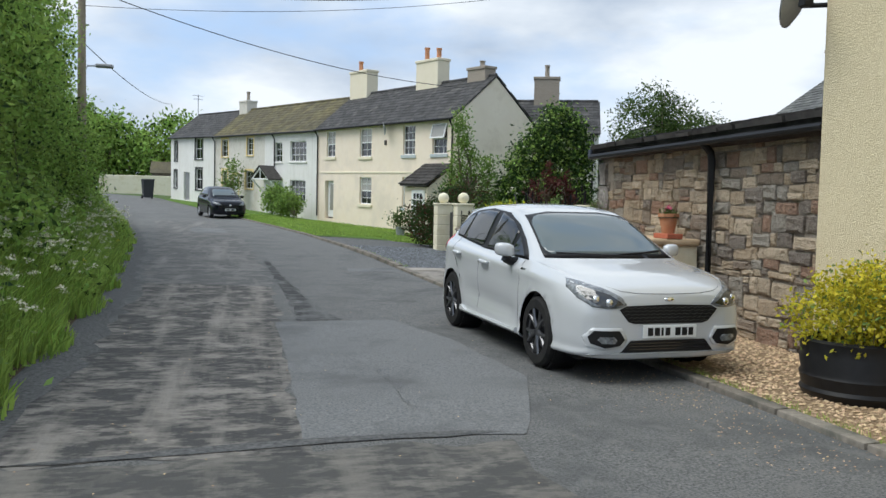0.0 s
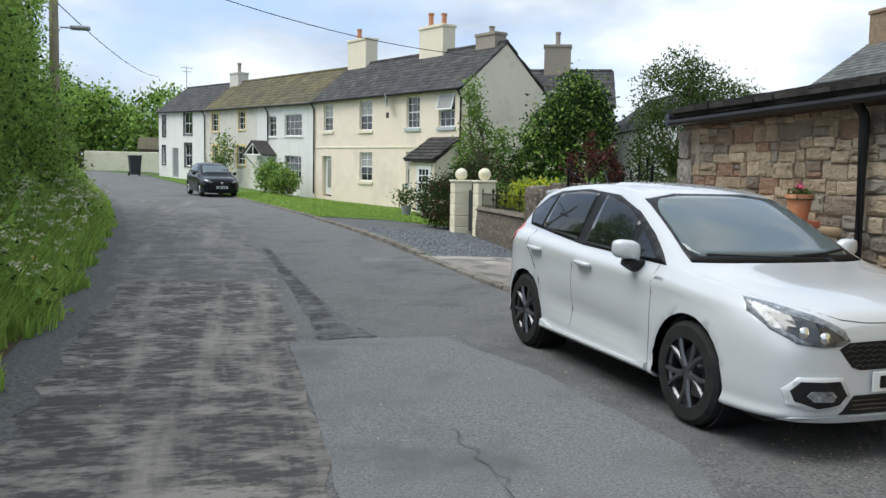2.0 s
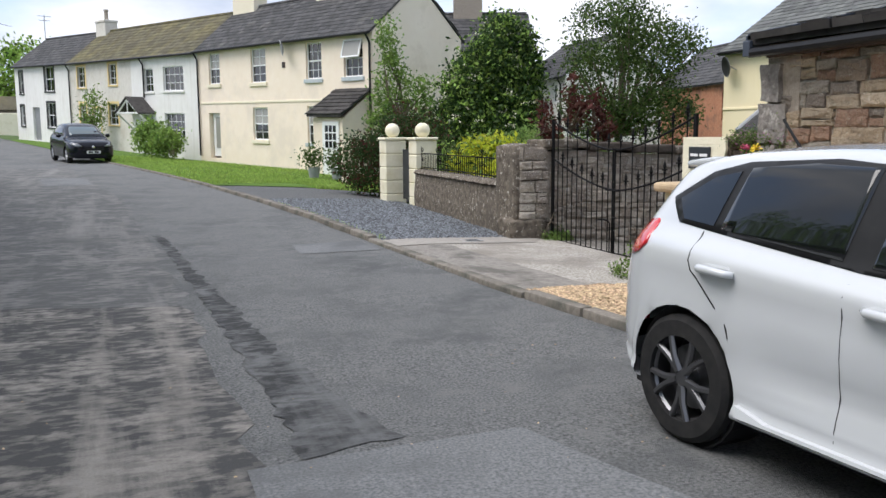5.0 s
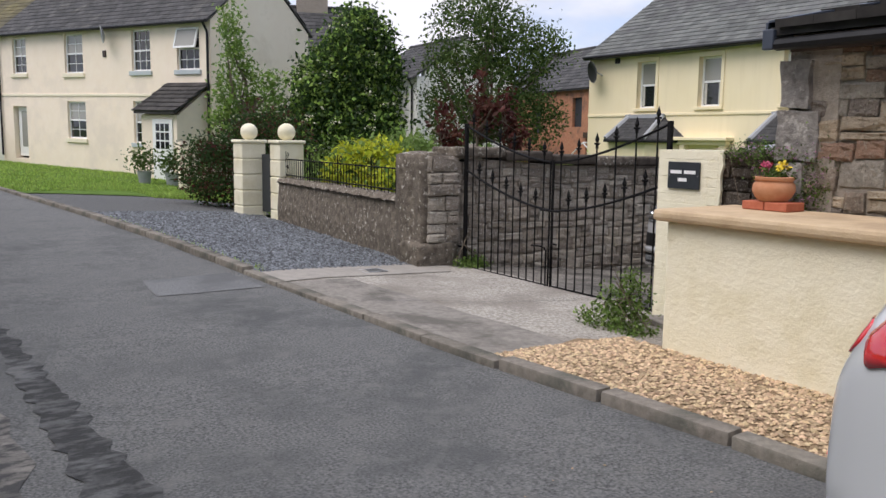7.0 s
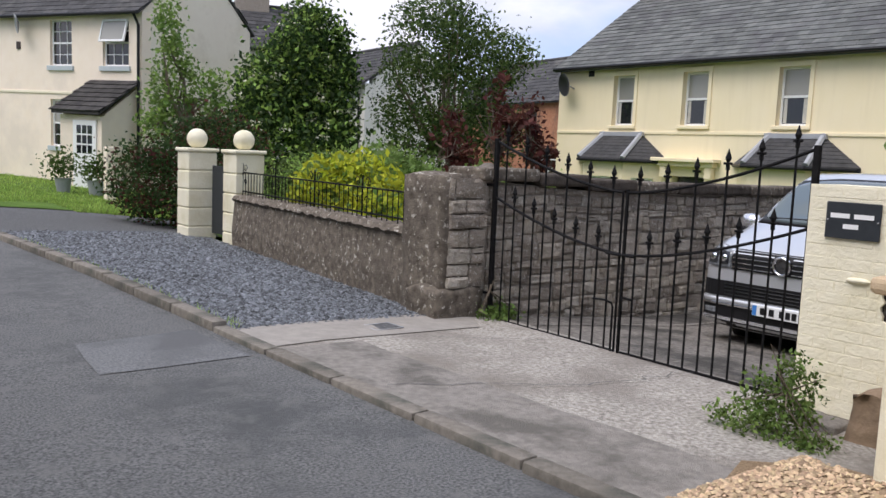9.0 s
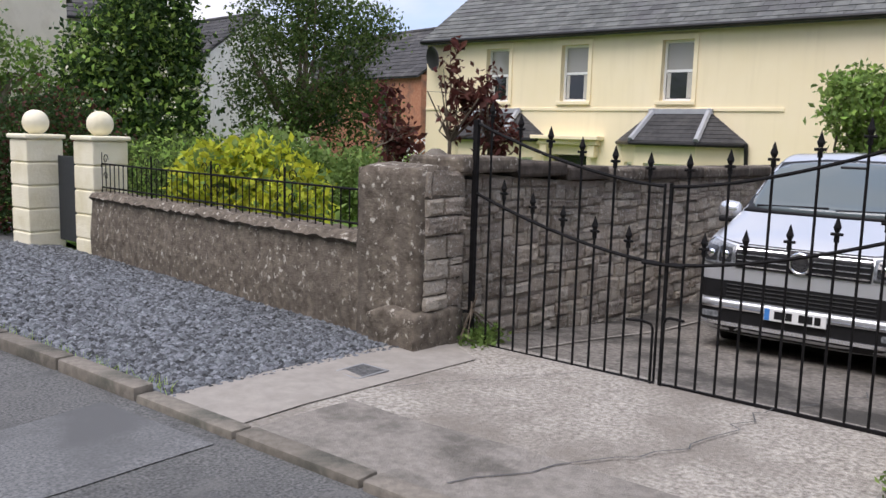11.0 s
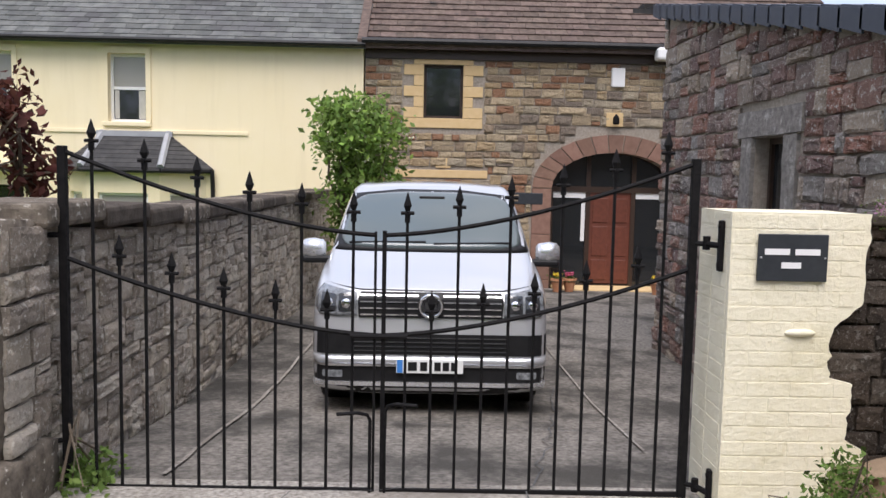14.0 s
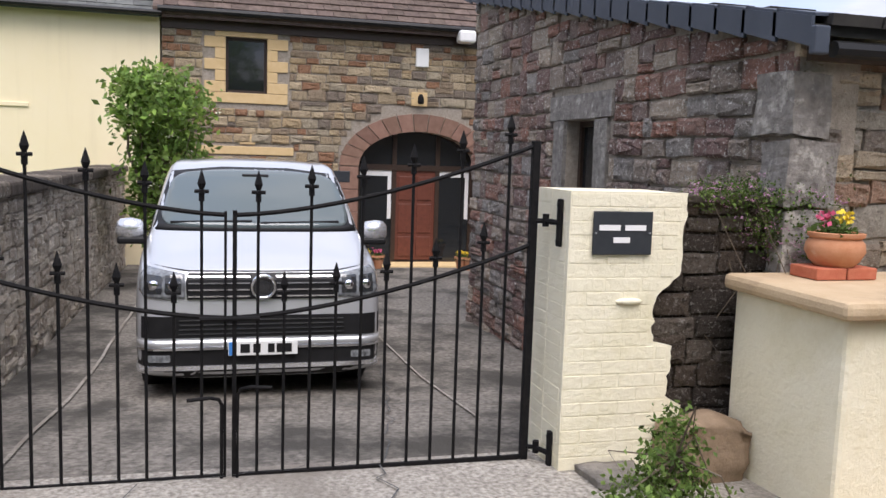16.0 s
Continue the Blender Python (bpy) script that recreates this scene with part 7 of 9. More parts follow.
bcar.matrix_basis = pose(-0.35, 43.0, road_h(43) + 0.01, 1.2, 0, 14)

# ---- wrought iron gates ----
gates = thing("driveway_gate", "black wrought iron double gates with spear finials, closed", "gate", at=(6.2, 16.15, 0.03))
def rail_z(y, hi, lo):
    """Height of a hanging rail along the gates, which dips to the middle."""
    f = abs(y - 16.15) / 1.65
    return lo + (hi - lo) * f ** 1.6


def finial(m, y, z, s=1.0):
    m.rod((6.2, y, z - 0.03), (6.2, y, z + 0.02 * s), 0.016 * s, None, 6)
    m.rod((6.2 - 0.035 * s, y, z + 0.02 * s), (6.2 + 0.035 * s, y, z + 0.02 * s), 0.01 * s, None, 5)
    m.rod((6.2, y - 0.035 * s, z + 0.02 * s), (6.2, y + 0.035 * s, z + 0.02 * s), 0.01 * s, None, 5)
    m.rod((6.2, y, z + 0.03 * s), (6.2, y, z + 0.06 * s), 0.012 * s, 0.024 * s, 6)
    m.rod((6.2, y, z + 0.06 * s), (6.2, y, z + 0.13 * s), 0.024 * s, 0.002, 6)


for sgn, hinge in ((1, 17.79), (-1, 14.51)):
    leaf = wpart("gate_leaf", Mesh().bev((6.18, hinge - 0.022, 0.02), (6.22, hinge + 0.022, 1.88), 0.004), M_IRON, gates)
    wpart("meeting_stile", Mesh().bev((6.185, 16.15 + sgn * 0.016, -0.02), (6.205, 16.15 + sgn * 0.03, 1.47), 0.004), M_IRON, leaf)
    span = [16.15 + sgn * 0.03 + (hinge - 16.15 - sgn * 0.03) * i / 16 for i in range(17)]
    wpart("top_rail", Mesh().tube([(6.2, y, rail_z(y, 1.86, 1.45)) for y in span], 0.013, 6), M_IRON, leaf)
    wpart("lower_rail", Mesh().tube([(6.2, y, rail_z(y, 1.31, 0.92)) for y in span], 0.013, 6), M_IRON, leaf)
    wpart("bottom_rail", Mesh().bev((6.19, min(hinge, 16.18 * 1.0), 0.06), (6.21, max(hinge, 16.12), 0.09), 0.003), M_IRON, leaf)
    for k in range(6):
        y = hinge - sgn * (0.15 + 0.27 * k)
        b = Mesh().rod((6.2, y, 0.075), (6.2, y, rail_z(y, 1.86, 1.45) + 0.08), 0.009, None, 6)
        finial(b, y, rail_z(y, 1.86, 1.45) + 0.09)
        wpart("tall_bar", b, M_IRON, leaf)
        if k < 5:
            y -= sgn * 0.135
            b = Mesh().rod((6.2, y, 0.075), (6.2, y, rail_z(y, 1.31, 0.92) + 0.08), 0.009, None, 6)
            finial(b, y, rail_z(y, 1.31, 0.92) + 0.09)
            wpart("short_bar", b, M_IRON, leaf)
    for z in (0.33, 1.42) if sgn > 0 else (0.14, 1.44):
        if sgn < 0:
            wpart("hinge_plate", Mesh().bev((6.03, 14.4, z - 0.13), (6.075, 14.424, z + 0.13), 0.006).rod((6.05, 14.42, z - 0.1), (6.05, 14.43, z - 0.1), 0.012).rod((6.05, 14.42, z + 0.1), (6.05, 14.43, z + 0.1), 0.012), M_IRON, leaf)
            wpart("hinge", Mesh().rod((6.05, 14.41, z), (6.16, 14.45, z), 0.016).rod((6.16, 14.45, z - 0.03), (6.16, 14.45, z + 0.04), 0.02).rod((6.16, 14.45, z), (6.2, hinge, z), 0.014), M_IRON, leaf)
            continue
        wpart("hinge", Mesh().rod((6.2, hinge, z), (6.16, hinge + sgn * 0.16, z), 0.014).bev((6.14, hinge + sgn * 0.13 - 0.02, z - 0.1), (6.17, hinge + sgn * 0.13 + 0.02, z + 0.1), 0.006), M_IRON, leaf)
wpart("latch", Mesh().rod((6.17, 16.0, 0.92), (6.17, 16.3, 0.92), 0.012), M_IRON, gates, "iron gate latch")
for y, z, e in ((16.19, 0.5, 1), (16.11, 0.55, -1)):
    wpart("drop_bolt", Mesh().tube([(6.17, y, 0.02), (6.17, y, z - 0.03), (6.165, y + e * 0.015, z), (6.13, y + e * 0.06, z + 0.02), (6.1, y + e * 0.17, z + 0.02)], 0.01), M_IRON, gates, "iron drop bolt with bent handle")

# ---- garden pillars with balls, railing ----
def pillar(x, y, s, top):
    p = thing("gate_pillar", "cream painted banded pillar with ball finial", "pillar", "garden gate pillars", at=(x, y, 0.2))
    z0 = ground_h(x, y) - 0.1
    n, h = 5, (top - z0) / 5
    for k in range(n):
        wpart("block", Mesh().bev((x - s, y - s, z0 + k * h + 0.006), (x + s, y + s, z0 + (k + 1) * h - 0.006), 0.018), M_SCREAM, p)
    wpart("core", Mesh().box((x - s + 0.02, y - s + 0.02, z0), (x + s - 0.02, y + s - 0.02, top)), M_SCREAM, p)
    wpart("cap", Mesh().bev((x - s - 0.03, y - s - 0.03, top), (x + s + 0.03, y + s + 0.03, top + 0.06), 0.02), M_SCREAM, p)
    wpart("ball", Mesh().ball((x, y, top + 0.21), 0.165, 16), M_SCREAM, p, smooth="all")


pillar(6.05, 24.9, 0.24, 1.56)
pillar(6.42, 23.95, 0.24, 1.56)
gg = thing("garden_gate", "small dark blue metal garden gate", "gate", at=(6.2, 24.4, 0.3))
wpart("gate_panel", Mesh().bev((6.2, 24.2, 0.25), (6.23, 24.64, 1.35), 0.006), M_SIGN, gg)
rail = thing("garden_railing", "low black wrought iron railing on the garden wall", "railing", at=(5.9, 18.5, 0.95))
def rail_xy(f):
    return 5.84 + 0.46 * f, 18.52 + 5.2 * f


for z in (0.99, 1.28):
    a, b = rail_xy(0), rail_xy(1)
    wpart("rail", Mesh().rod((*a, z), (*b, z), 0.011, None, 6), M_IRON, rail)
for k in range(45):
    x, y = rail_xy(k / 44)
    big = k % 11 == 0
    wpart("post" if big else "upright", Mesh().rod((x, y, 0.9), (x, y, 1.42 if big else 1.29), 0.012 if big else 0.007, None, 6), M_IRON, rail)
def scroll(x, y, z, r, d):
    pts = []
    for i in range(15):
        a = i * 0.5
        rr = r * (1 - i / 17)
        pts.append((x + 0.09 * d * rr * math.cos(a), y + d * rr * math.cos(a), z + rr * math.sin(a)))
    return Mesh().tube(pts, 0.006, 4)


for k in range(0, 45, 11):
    for d in (-1, 1):
        f = (k + d * 1.0) / 44
        if 0 <= f <= 1:
            x, y = rail_xy(f)
            wpart("scroll", scroll(x, y, 1.34, 0.07, d), M_IRON, rail)
            wpart("scroll", scroll(x, y, 1.13, 0.06, -d), M_IRON, rail)

# ---- sign ----
sign = thing("house_sign", "dark slate house sign with pale lettering bars", "sign", at=(5.93, 14.08, 1.4))
wpart("board", Mesh().bev((5.922, 13.92, 1.28), (5.936, 14.27, 1.515), 0.004), M_SIGN, sign)
for z, y0, words in ((1.412, 14.238, (5, 5)), (1.345, 14.152, (4,))):
    y = y0
    for n in words:
        wpart("lettering", Mesh().box((5.9185, y - 0.0265 * n + 0.008, z), (5.9215, y, z + 0.03)), M_SIGNINK, sign)
        y -= 0.0265 * n + 0.02
for y, z in ((13.935, 1.3975), (14.255, 1.3975)):
    wpart("screw", Mesh().ball((5.921, y, z), 0.006, 6), M_GREYMETAL, sign)


# ---- plants ----
def leaf_mesh(name, pos, size, rng, material, up=0.4, aspect=0.55):
    """Many small folded leaves at the given places."""
    n = len(pos)
    d = rng.normal(size=(n, 3))
    d[:, 2] -= 0.15
    d /= np.linalg.norm(d, axis=1)[:, None]
    s = rng.normal(size=(n, 3)) + np.array([0, 0, up])
    s = np.cross(d, s)
    s /= np.linalg.norm(s, axis=1)[:, None] + 1e-9
    nn = np.cross(d, s)
    L = (size * rng.uniform(0.6, 1.35, n))[:, None]
    v = np.stack([pos, pos + d * L * 0.5 + s * L * aspect * 0.5 + nn * L * 0.12, pos + d * L, pos + d * L * 0.5 - s * L * aspect * 0.5 + nn * L * 0.12], 1).reshape(-1, 3)
    me = bpy.data.meshes.new(name)
    me.vertices.add(len(v))
    me.vertices.foreach_set("co", v.astype(np.float32).ravel())
    idx = np.arange(n)[:, None] * 4
    loops = (idx + np.array([0, 1, 2, 0, 2, 3])).ravel()
    me.loops.add(len(loops))
    me.loops.foreach_set("vertex_index", loops.astype(np.int32))
    me.polygons.add(n * 2)
    me.polygons.foreach_set("loop_start", np.arange(0, n * 6, 3, dtype=np.int32))
    me.materials.append(material)
    me.update()
    me.validate()
    return me


def clumps(blobs, n, spread, per, rng, shell=0.55):
    """Places of leaves: clumps near the skin of several ellipsoids, leaves scattered about each clump."""
    vol = np.array([b[1][0] * b[1][1] * b[1][2] for b in blobs]) ** 0.67
    pick = rng.choice(len(blobs), n, p=vol / vol.sum())
    c, r = np.array([b[0] for b in blobs], float)[pick], np.array([b[1] for b in blobs], float)[pick]
    d = rng.normal(size=(n, 3))
    d /= np.linalg.norm(d, axis=1)[:, None]
    rad = shell + (1.06 - shell) * rng.random(n) ** 0.6
    centre = c + d * r * rad[:, None]
    out = np.repeat(centre, per, 0) + rng.normal(size=(n * per, 3)) * spread * rng.uniform(0.5, 1.4, (n * per, 1))
    return centre, out


def limbs(base, fork, tips, r0, rng):
    m = Mesh()
    base, fork = Vector(base), Vector(fork)
    m.tube([base, base.lerp(fork, 0.5) + Vector(rng.normal(size=3) * 0.04), fork], [r0 * 1.25, r0, r0 * 0.8], 8)
    for t in tips:
        t = Vector(t)
        mid = fork.lerp(t, 0.5) + Vector(rng.normal(size=3) * 0.15)
        m.tube([fork, mid, t], [r0 * 0.6, r0 * 0.35, r0 * 0.1], 6)
    return m


def plant(name, label, category, at, blobs, leaf_m, n, per, leaf, spread, seed, trunk=None, flowers=None, mix=None, shell=0.5, tips=26, group="", bark=None):
    """A tree or shrub: trunk with limbs, a crown of many leaves, blossoms if it has them."""
    rng = np.random.default_rng(seed)
    t = thing(name, label, category, group, at=at)
    centre, pos = clumps(blobs, n, spread, per, rng, shell)
    zg = ground_h(at[0], at[1])
    pos[:, 2] = np.maximum(pos[:, 2], zg + 0.02)
    fork = trunk[1] if trunk else (at[0], at[1], zg + 0.3)
    r0 = trunk[2] if trunk else 0.012
    tp = centre[rng.choice(len(centre), min(tips, len(centre)), replace=False)]
    ob = part("trunk", limbs((at[0], at[1], zg - 0.1), fork, tp, r0, rng), bark or M_BARK, t)
    ob.matrix_parent_inverse = t.matrix_basis.inverted()
    if mix:
        k = int(len(pos) * mix[1])
        sel = rng.permutation(len(pos))
        groups = ((pos[sel[k:]], leaf_m), (pos[sel[:k]], mix[0]))
    else:
        groups = ((pos, leaf_m),)
    for p, m in groups:
        ob = part("crown", leaf_mesh("crown", p, leaf, rng, m), m, t)
        ob.matrix_parent_inverse = t.matrix_basis.inverted()
    if flowers:
        fm, fn, fs = flowers
        c2 = centre[rng.choice(len(centre), fn)] + rng.normal(size=(fn, 3)) * spread * 0.6
        out = np.array([b[0] for b in blobs], float).mean(0)
        c2 = c2 + (c2 - out) / np.linalg.norm(c2 - out, axis=1)[:, None] * spread * 0.9
        fp = np.repeat(c2, 9, 0) + rng.normal(size=(fn * 9, 3)) * fs * np.array([1, 1, 0.35])
        ob = part("blossom", leaf_mesh("blossom", fp, fs * 0.9, rng, fm, 3.0, 0.9), fm, t)
        ob.matrix_parent_inverse = t.matrix_basis.inverted()
    return t


# hedge bank along the lane
def bank(name, label, y0, y1, step, depth, hts, leaf_m, n, per, leaf, spread, seed, off):
    blobs, y, rng = [], y0, random.Random(seed)
    while y < y1:
        h = interp(y, *hts) * rng.uniform(0.86, 1.1)
        x = left_x(y) - off - rng.uniform(0, 0.5)
        z = road_h(y)
        k = 0.0
        while k < h:
            blobs.append(((x - depth * 0.45 - 0.12 * k + rng.uniform(-0.6, 0.35), y + rng.uniform(-0.5, 0.5), z + k + 0.3), (depth * rng.uniform(0.3, 0.6), step * rng.uniform(0.5, 0.95), rng.uniform(0.45, 0.85))))
            k += 0.8
        y += step
    return blobs


HB = bank("hedge", "", 7.0, 34, 1.1, 2.2, ([7, 12, 20, 26, 34], [7.2, 7.0, 6.8, 6.2, 3.8]), None, 0, 0, 0, 0, 3, 0.75)
hedge = plant("hedge", "tall overgrown green hawthorn hedge beside the lane", "hedge", (-4.0, 18.0, 0.1), HB, M_LEAF_HEDGE, 13000, 16, 0.1, 0.13, 5, mix=(M_LEAF_DARK, 0.12), shell=0.8, tips=60)
HB2 = bank("hedge", "", 34, 58, 1.6, 2.0, ([34, 40, 50, 58], [2.6, 1.6, 1.3, 1.2]), None, 0, 0, 0, 0, 9, 1.0)
plant("hedge", "lower green hedge further up the lane", "hedge", (-6.5, 44.0, 0.6), HB2, M_LEAF_HEDGE, 1600, 12, 0.13, 0.2, 6, mix=(M_LEAF_FRESH, 0.3), shell=0.6, tips=20)
# solid block in dark wood colour, standing in for the shade deep inside the hedge
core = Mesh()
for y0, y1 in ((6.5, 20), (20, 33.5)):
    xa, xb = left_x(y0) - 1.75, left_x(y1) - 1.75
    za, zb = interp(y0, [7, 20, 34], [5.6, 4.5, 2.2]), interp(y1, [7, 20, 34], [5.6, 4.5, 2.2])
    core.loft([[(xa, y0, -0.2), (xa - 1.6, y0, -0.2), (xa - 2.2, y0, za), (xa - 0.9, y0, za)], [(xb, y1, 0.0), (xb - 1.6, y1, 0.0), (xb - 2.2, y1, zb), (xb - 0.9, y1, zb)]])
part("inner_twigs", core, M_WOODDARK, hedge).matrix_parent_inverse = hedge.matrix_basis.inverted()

# verge of long grass and cow parsley
rng = np.random.default_rng(8)
N = 42000
gyy = 3.0 + 50 * rng.random(N) ** 1.5
lx = np.interp(gyy, [-40, 0, 7, 8.2, 13.5, 17.5, 25.3, 36, 57, 76, 90], [-2.0, -1.75, -1.62, -1.66, -1.85, -2.25, -2.9, -4.4, -8.0, -12.0, -16.0])
gxx = lx - 0.02 - 1.5 * rng.random(N) ** 0.8 + 0.15 * np.sin(gyy * 2.3)
gz = 0.009 * np.clip(gyy, -20, 20) + 0.02 * np.clip(gyy - 20, 0, 30)
blade_h = np.clip(0.22 + 0.55 * (lx - gxx), 0.15, 1.0) * rng.uniform(0.6, 1.25, N)
lean = rng.normal(size=(N, 2)) * 0.22 + np.array([0.14, 0])
wv = rng.normal(size=(N, 2))
wv /= np.linalg.norm(wv, axis=1)[:, None]
w = (0.008 + 0.005 * rng.random(N))[:, None] * (1 + gyy / 25)[:, None]
b0 = np.stack([gxx, gyy, gz - 0.02], 1)
mid = b0 + np.concatenate([lean * blade_h[:, None] * 0.35, (blade_h * 0.6)[:, None]], 1)
tip = b0 + np.concatenate([lean * blade_h[:, None] * 1.1, blade_h[:, None]], 1)
side = np.concatenate([wv * w, np.zeros((N, 1))], 1)
gv = np.stack([b0 - side, b0 + side, mid + side * 0.8, mid - side * 0.8, tip], 1).reshape(-1, 3)
gi = np.arange(N)[:, None] * 5


def tri_mesh(name, v, tris, material):
    me = bpy.data.meshes.new(name)
    me.vertices.add(len(v))
    me.vertices.foreach_set("co", v.astype(np.float32).ravel())
    loops = tris.ravel()
    me.loops.add(len(loops))
    me.loops.foreach_set("vertex_index", loops.astype(np.int32))
    me.polygons.add(len(loops) // 3)
    me.polygons.foreach_set("loop_start", np.arange(0, len(loops), 3, dtype=np.int32))
    me.materials.append(material)
    me.update()
    me.validate()
    return me


gt = (gi[:, :, None] + np.array([[0, 1, 2], [0, 2, 3], [3, 2, 4]])[None]).reshape(-1, 3)
verge = tagged(part("verge_grass", tri_mesh("verge_grass", gv, gt, M_GRASS), M_GRASS), "long green verge grass under the hedge", "grass", kind="stuff")
structure("verge_soil", sheet([(left_x(y) - 0.1, y) for y in range(2, 60, 4)] + [(left_x(y) - 3.2, y) for y in range(58, 0, -4)], 2.0, 0.012, height=flat_h), M_SOIL, "dark soil bank under the hedge", "verge")
VB = bank("weeds", "", 4.5, 34, 0.9, 1.0, ([4, 12, 34], [0.9, 0.8, 0.6]), None, 0, 0, 0, 0, 21, 0.45)
wild = plant("wild_flowers", "tall weeds with white cow parsley flowers", "wild plants", (-2.6, 12.0, 0.1), VB, M_LEAF_FRESH, 3000, 12, 0.085, 0.13, 7, mix=(M_LEAF_HEDGE, 0.3), shell=0.3, tips=40)
# cow parsley: thin stalks with flat heads of tiny white flowers, and a few yellow buttercups
fr_ = np.random.default_rng(17)
stalks, heads, cups = Mesh(), [], []
for i in range(330):
    y = 3.6 + 26 * fr_.random() ** 1.5
    x = left_x(y) - 0.15 - 1.15 * fr_.random()
    h = fr_.uniform(0.45, 0.85) + 0.45 * (left_x(y) - x)
    top = Vector((x + fr_.normal() * 0.1 + 0.08, y + fr_.normal() * 0.1, road_h(y) + h))
    stalks.tube([(x, y, road_h(y)), Vector((x, y, road_h(y) + h * 0.6)), top], [0.005, 0.004, 0.003], 3)
    if i % 7 == 0:
        cups.append(fr_.normal(size=(6, 3)) * 0.012 + np.array(top))
        continue
    for _ in range(fr_.integers(2, 5)):
        c = np.array(top) + np.array([fr_.normal() * 0.05, fr_.normal() * 0.05, fr_.normal() * 0.025])
        heads.append(c + fr_.normal(size=(14, 3)) * np.array([0.018, 0.018, 0.005]))
for nm, pos_, mt in (("blossom", np.concatenate(heads), M_FLOWER), ("buttercup", np.concatenate(cups), M_YELLOWPETAL)):
    part(nm, leaf_mesh(nm, pos_, 0.02, fr_, mt, 3.0, 0.9), mt, wild).matrix_parent_inverse = wild.matrix_basis.inverted()
part("stalks", stalks, M_GRASS, wild, kind="stuff").matrix_parent_inverse = wild.matrix_basis.inverted()

plant("garden_tree", "large dark elder tree with creamy blossom", "tree", (12.9, 34.2, 0.0),
      [((12.9, 34.2, 3.3), (1.6, 1.6, 1.5)), ((12.4, 33.6, 1.9), (2.0, 1.8, 1.3)), ((13.5, 34.0, 4.7), (0.9, 0.9, 0.9)), ((13.0, 33.8, 5.3), (0.55, 0.55, 0.55)), ((14.1, 34.2, 3.9), (0.7, 0.8, 0.7)), ((13.7, 34.3, 2.2), (1.0, 1.1, 1.2)), ((11.7, 33.4, 3.1), (0.9, 1.0, 0.9)), ((12.3, 33.3, 4.2), (0.75, 0.75, 0.7)), ((11.0, 33.2, 2.1), (0.7, 0.7, 0.7))],
      M_LEAF_DARK, 2000, 14, 0.17, 0.2, 31, trunk=None, flowers=(M_FLOWER, 230, 0.1), mix=(M_LEAF_HEDGE, 0.3))
plant("garden_tree", "tall spreading cherry tree with thin drooping sprays", "tree", (16.8, 32.1, -0.2),
      [((16.9, 32.1, 3.4), (2.2, 2.2, 1.5)), ((16.0, 31.9, 4.9), (1.3, 1.4, 1.2)), ((17.9, 31.6, 4.6), (1.5, 1.5, 1.0)), ((16.7, 32.5, 6.0), (0.95, 0.95, 0.85)), ((18.6, 31.0, 4.7), (0.8, 0.8, 0.6)), ((15.7, 32.0, 2.3), (1.1, 1.2, 0.9)), ((17.9, 31.2, 2.3), (1.5, 1.4, 0.95)), ((17.5, 31.9, 5.4), (0.9, 0.9, 0.7))],
      M_LEAF_MID, 1600, 13, 0.12, 0.17, 32, trunk=((16.8, 32.1, 0), (16.8, 32.1, 1.6), 0.14), mix=(M_LEAF_DARK, 0.35), shell=0.45)
plant("climbing_tree", "pruned tree with bare limbs and fresh leaves", "tree", (9.1, 33.4, 0.1),
      [((9.0, 33.6, 3.3), (0.55, 0.5, 1.1)), ((8.9, 33.7, 4.6), (0.38, 0.35, 1.0)), ((9.8, 33.2, 3.0), (0.45, 0.45, 0.7)), ((8.6, 33.7, 2.2), (0.5, 0.4, 0.8)), ((9.7, 33.2, 1.9), (0.5, 0.5, 0.6))],
      M_LEAF_FRESH, 330, 11, 0.13, 0.11, 33, trunk=((9.1, 33.4, 0), (9.3, 33.4, 2.0), 0.13), mix=(M_LEAF_HEDGE, 0.3), shell=0.3, tips=18)
plant("shrub", "dense dark green rounded shrub by the pillars", "shrub", (6.9, 26.6, 0.1),
      [((6.4, 26.5, 1.0), (0.95, 0.95, 0.85)), ((7.3, 26.8, 1.3), (1.05, 0.95, 0.9)), ((5.9, 27.0, 1.0), (0.65, 0.75, 0.65)), ((6.8, 26.6, 1.9), (0.5, 0.5, 0.3))], M_LEAF_DARK, 1150, 12, 0.08, 0.12, 34, mix=(M_LEAF_PURPLE, 0.25))
plant("shrub", "spreading green juniper behind the low wall", "shrub", (8.0, 24.6, 0.0),
      [((7.6, 24.4, 1.0), (0.9, 0.7, 0.42)), ((9.0, 25.0, 0.95), (1.2, 0.9, 0.5)), ((10.3, 26.5, 0.85), (1.3, 1.1, 0.6)), ((10.6, 28.6, 0.9), (1.0, 1.2, 0.7))], M_LEAF_MID, 1000, 12, 0.09, 0.13, 35, mix=(M_LEAF_HEDGE, 0.4))
plant("shrub", "bright lime-yellow mock orange shrub behind the railing", "shrub", (7.3, 22.0, 0.0),
      [((7.1, 21.8, 1.05), (0.75, 0.85, 0.55)), ((7.5, 22.6, 1.0), (0.75, 0.7, 0.5)), ((6.75, 20.8, 0.75), (0.4, 0.6, 0.35))], M_LEAF_LIME, 760, 12, 0.12, 0.08, 36, mix=(M_LEAF_FRESH, 0.25))
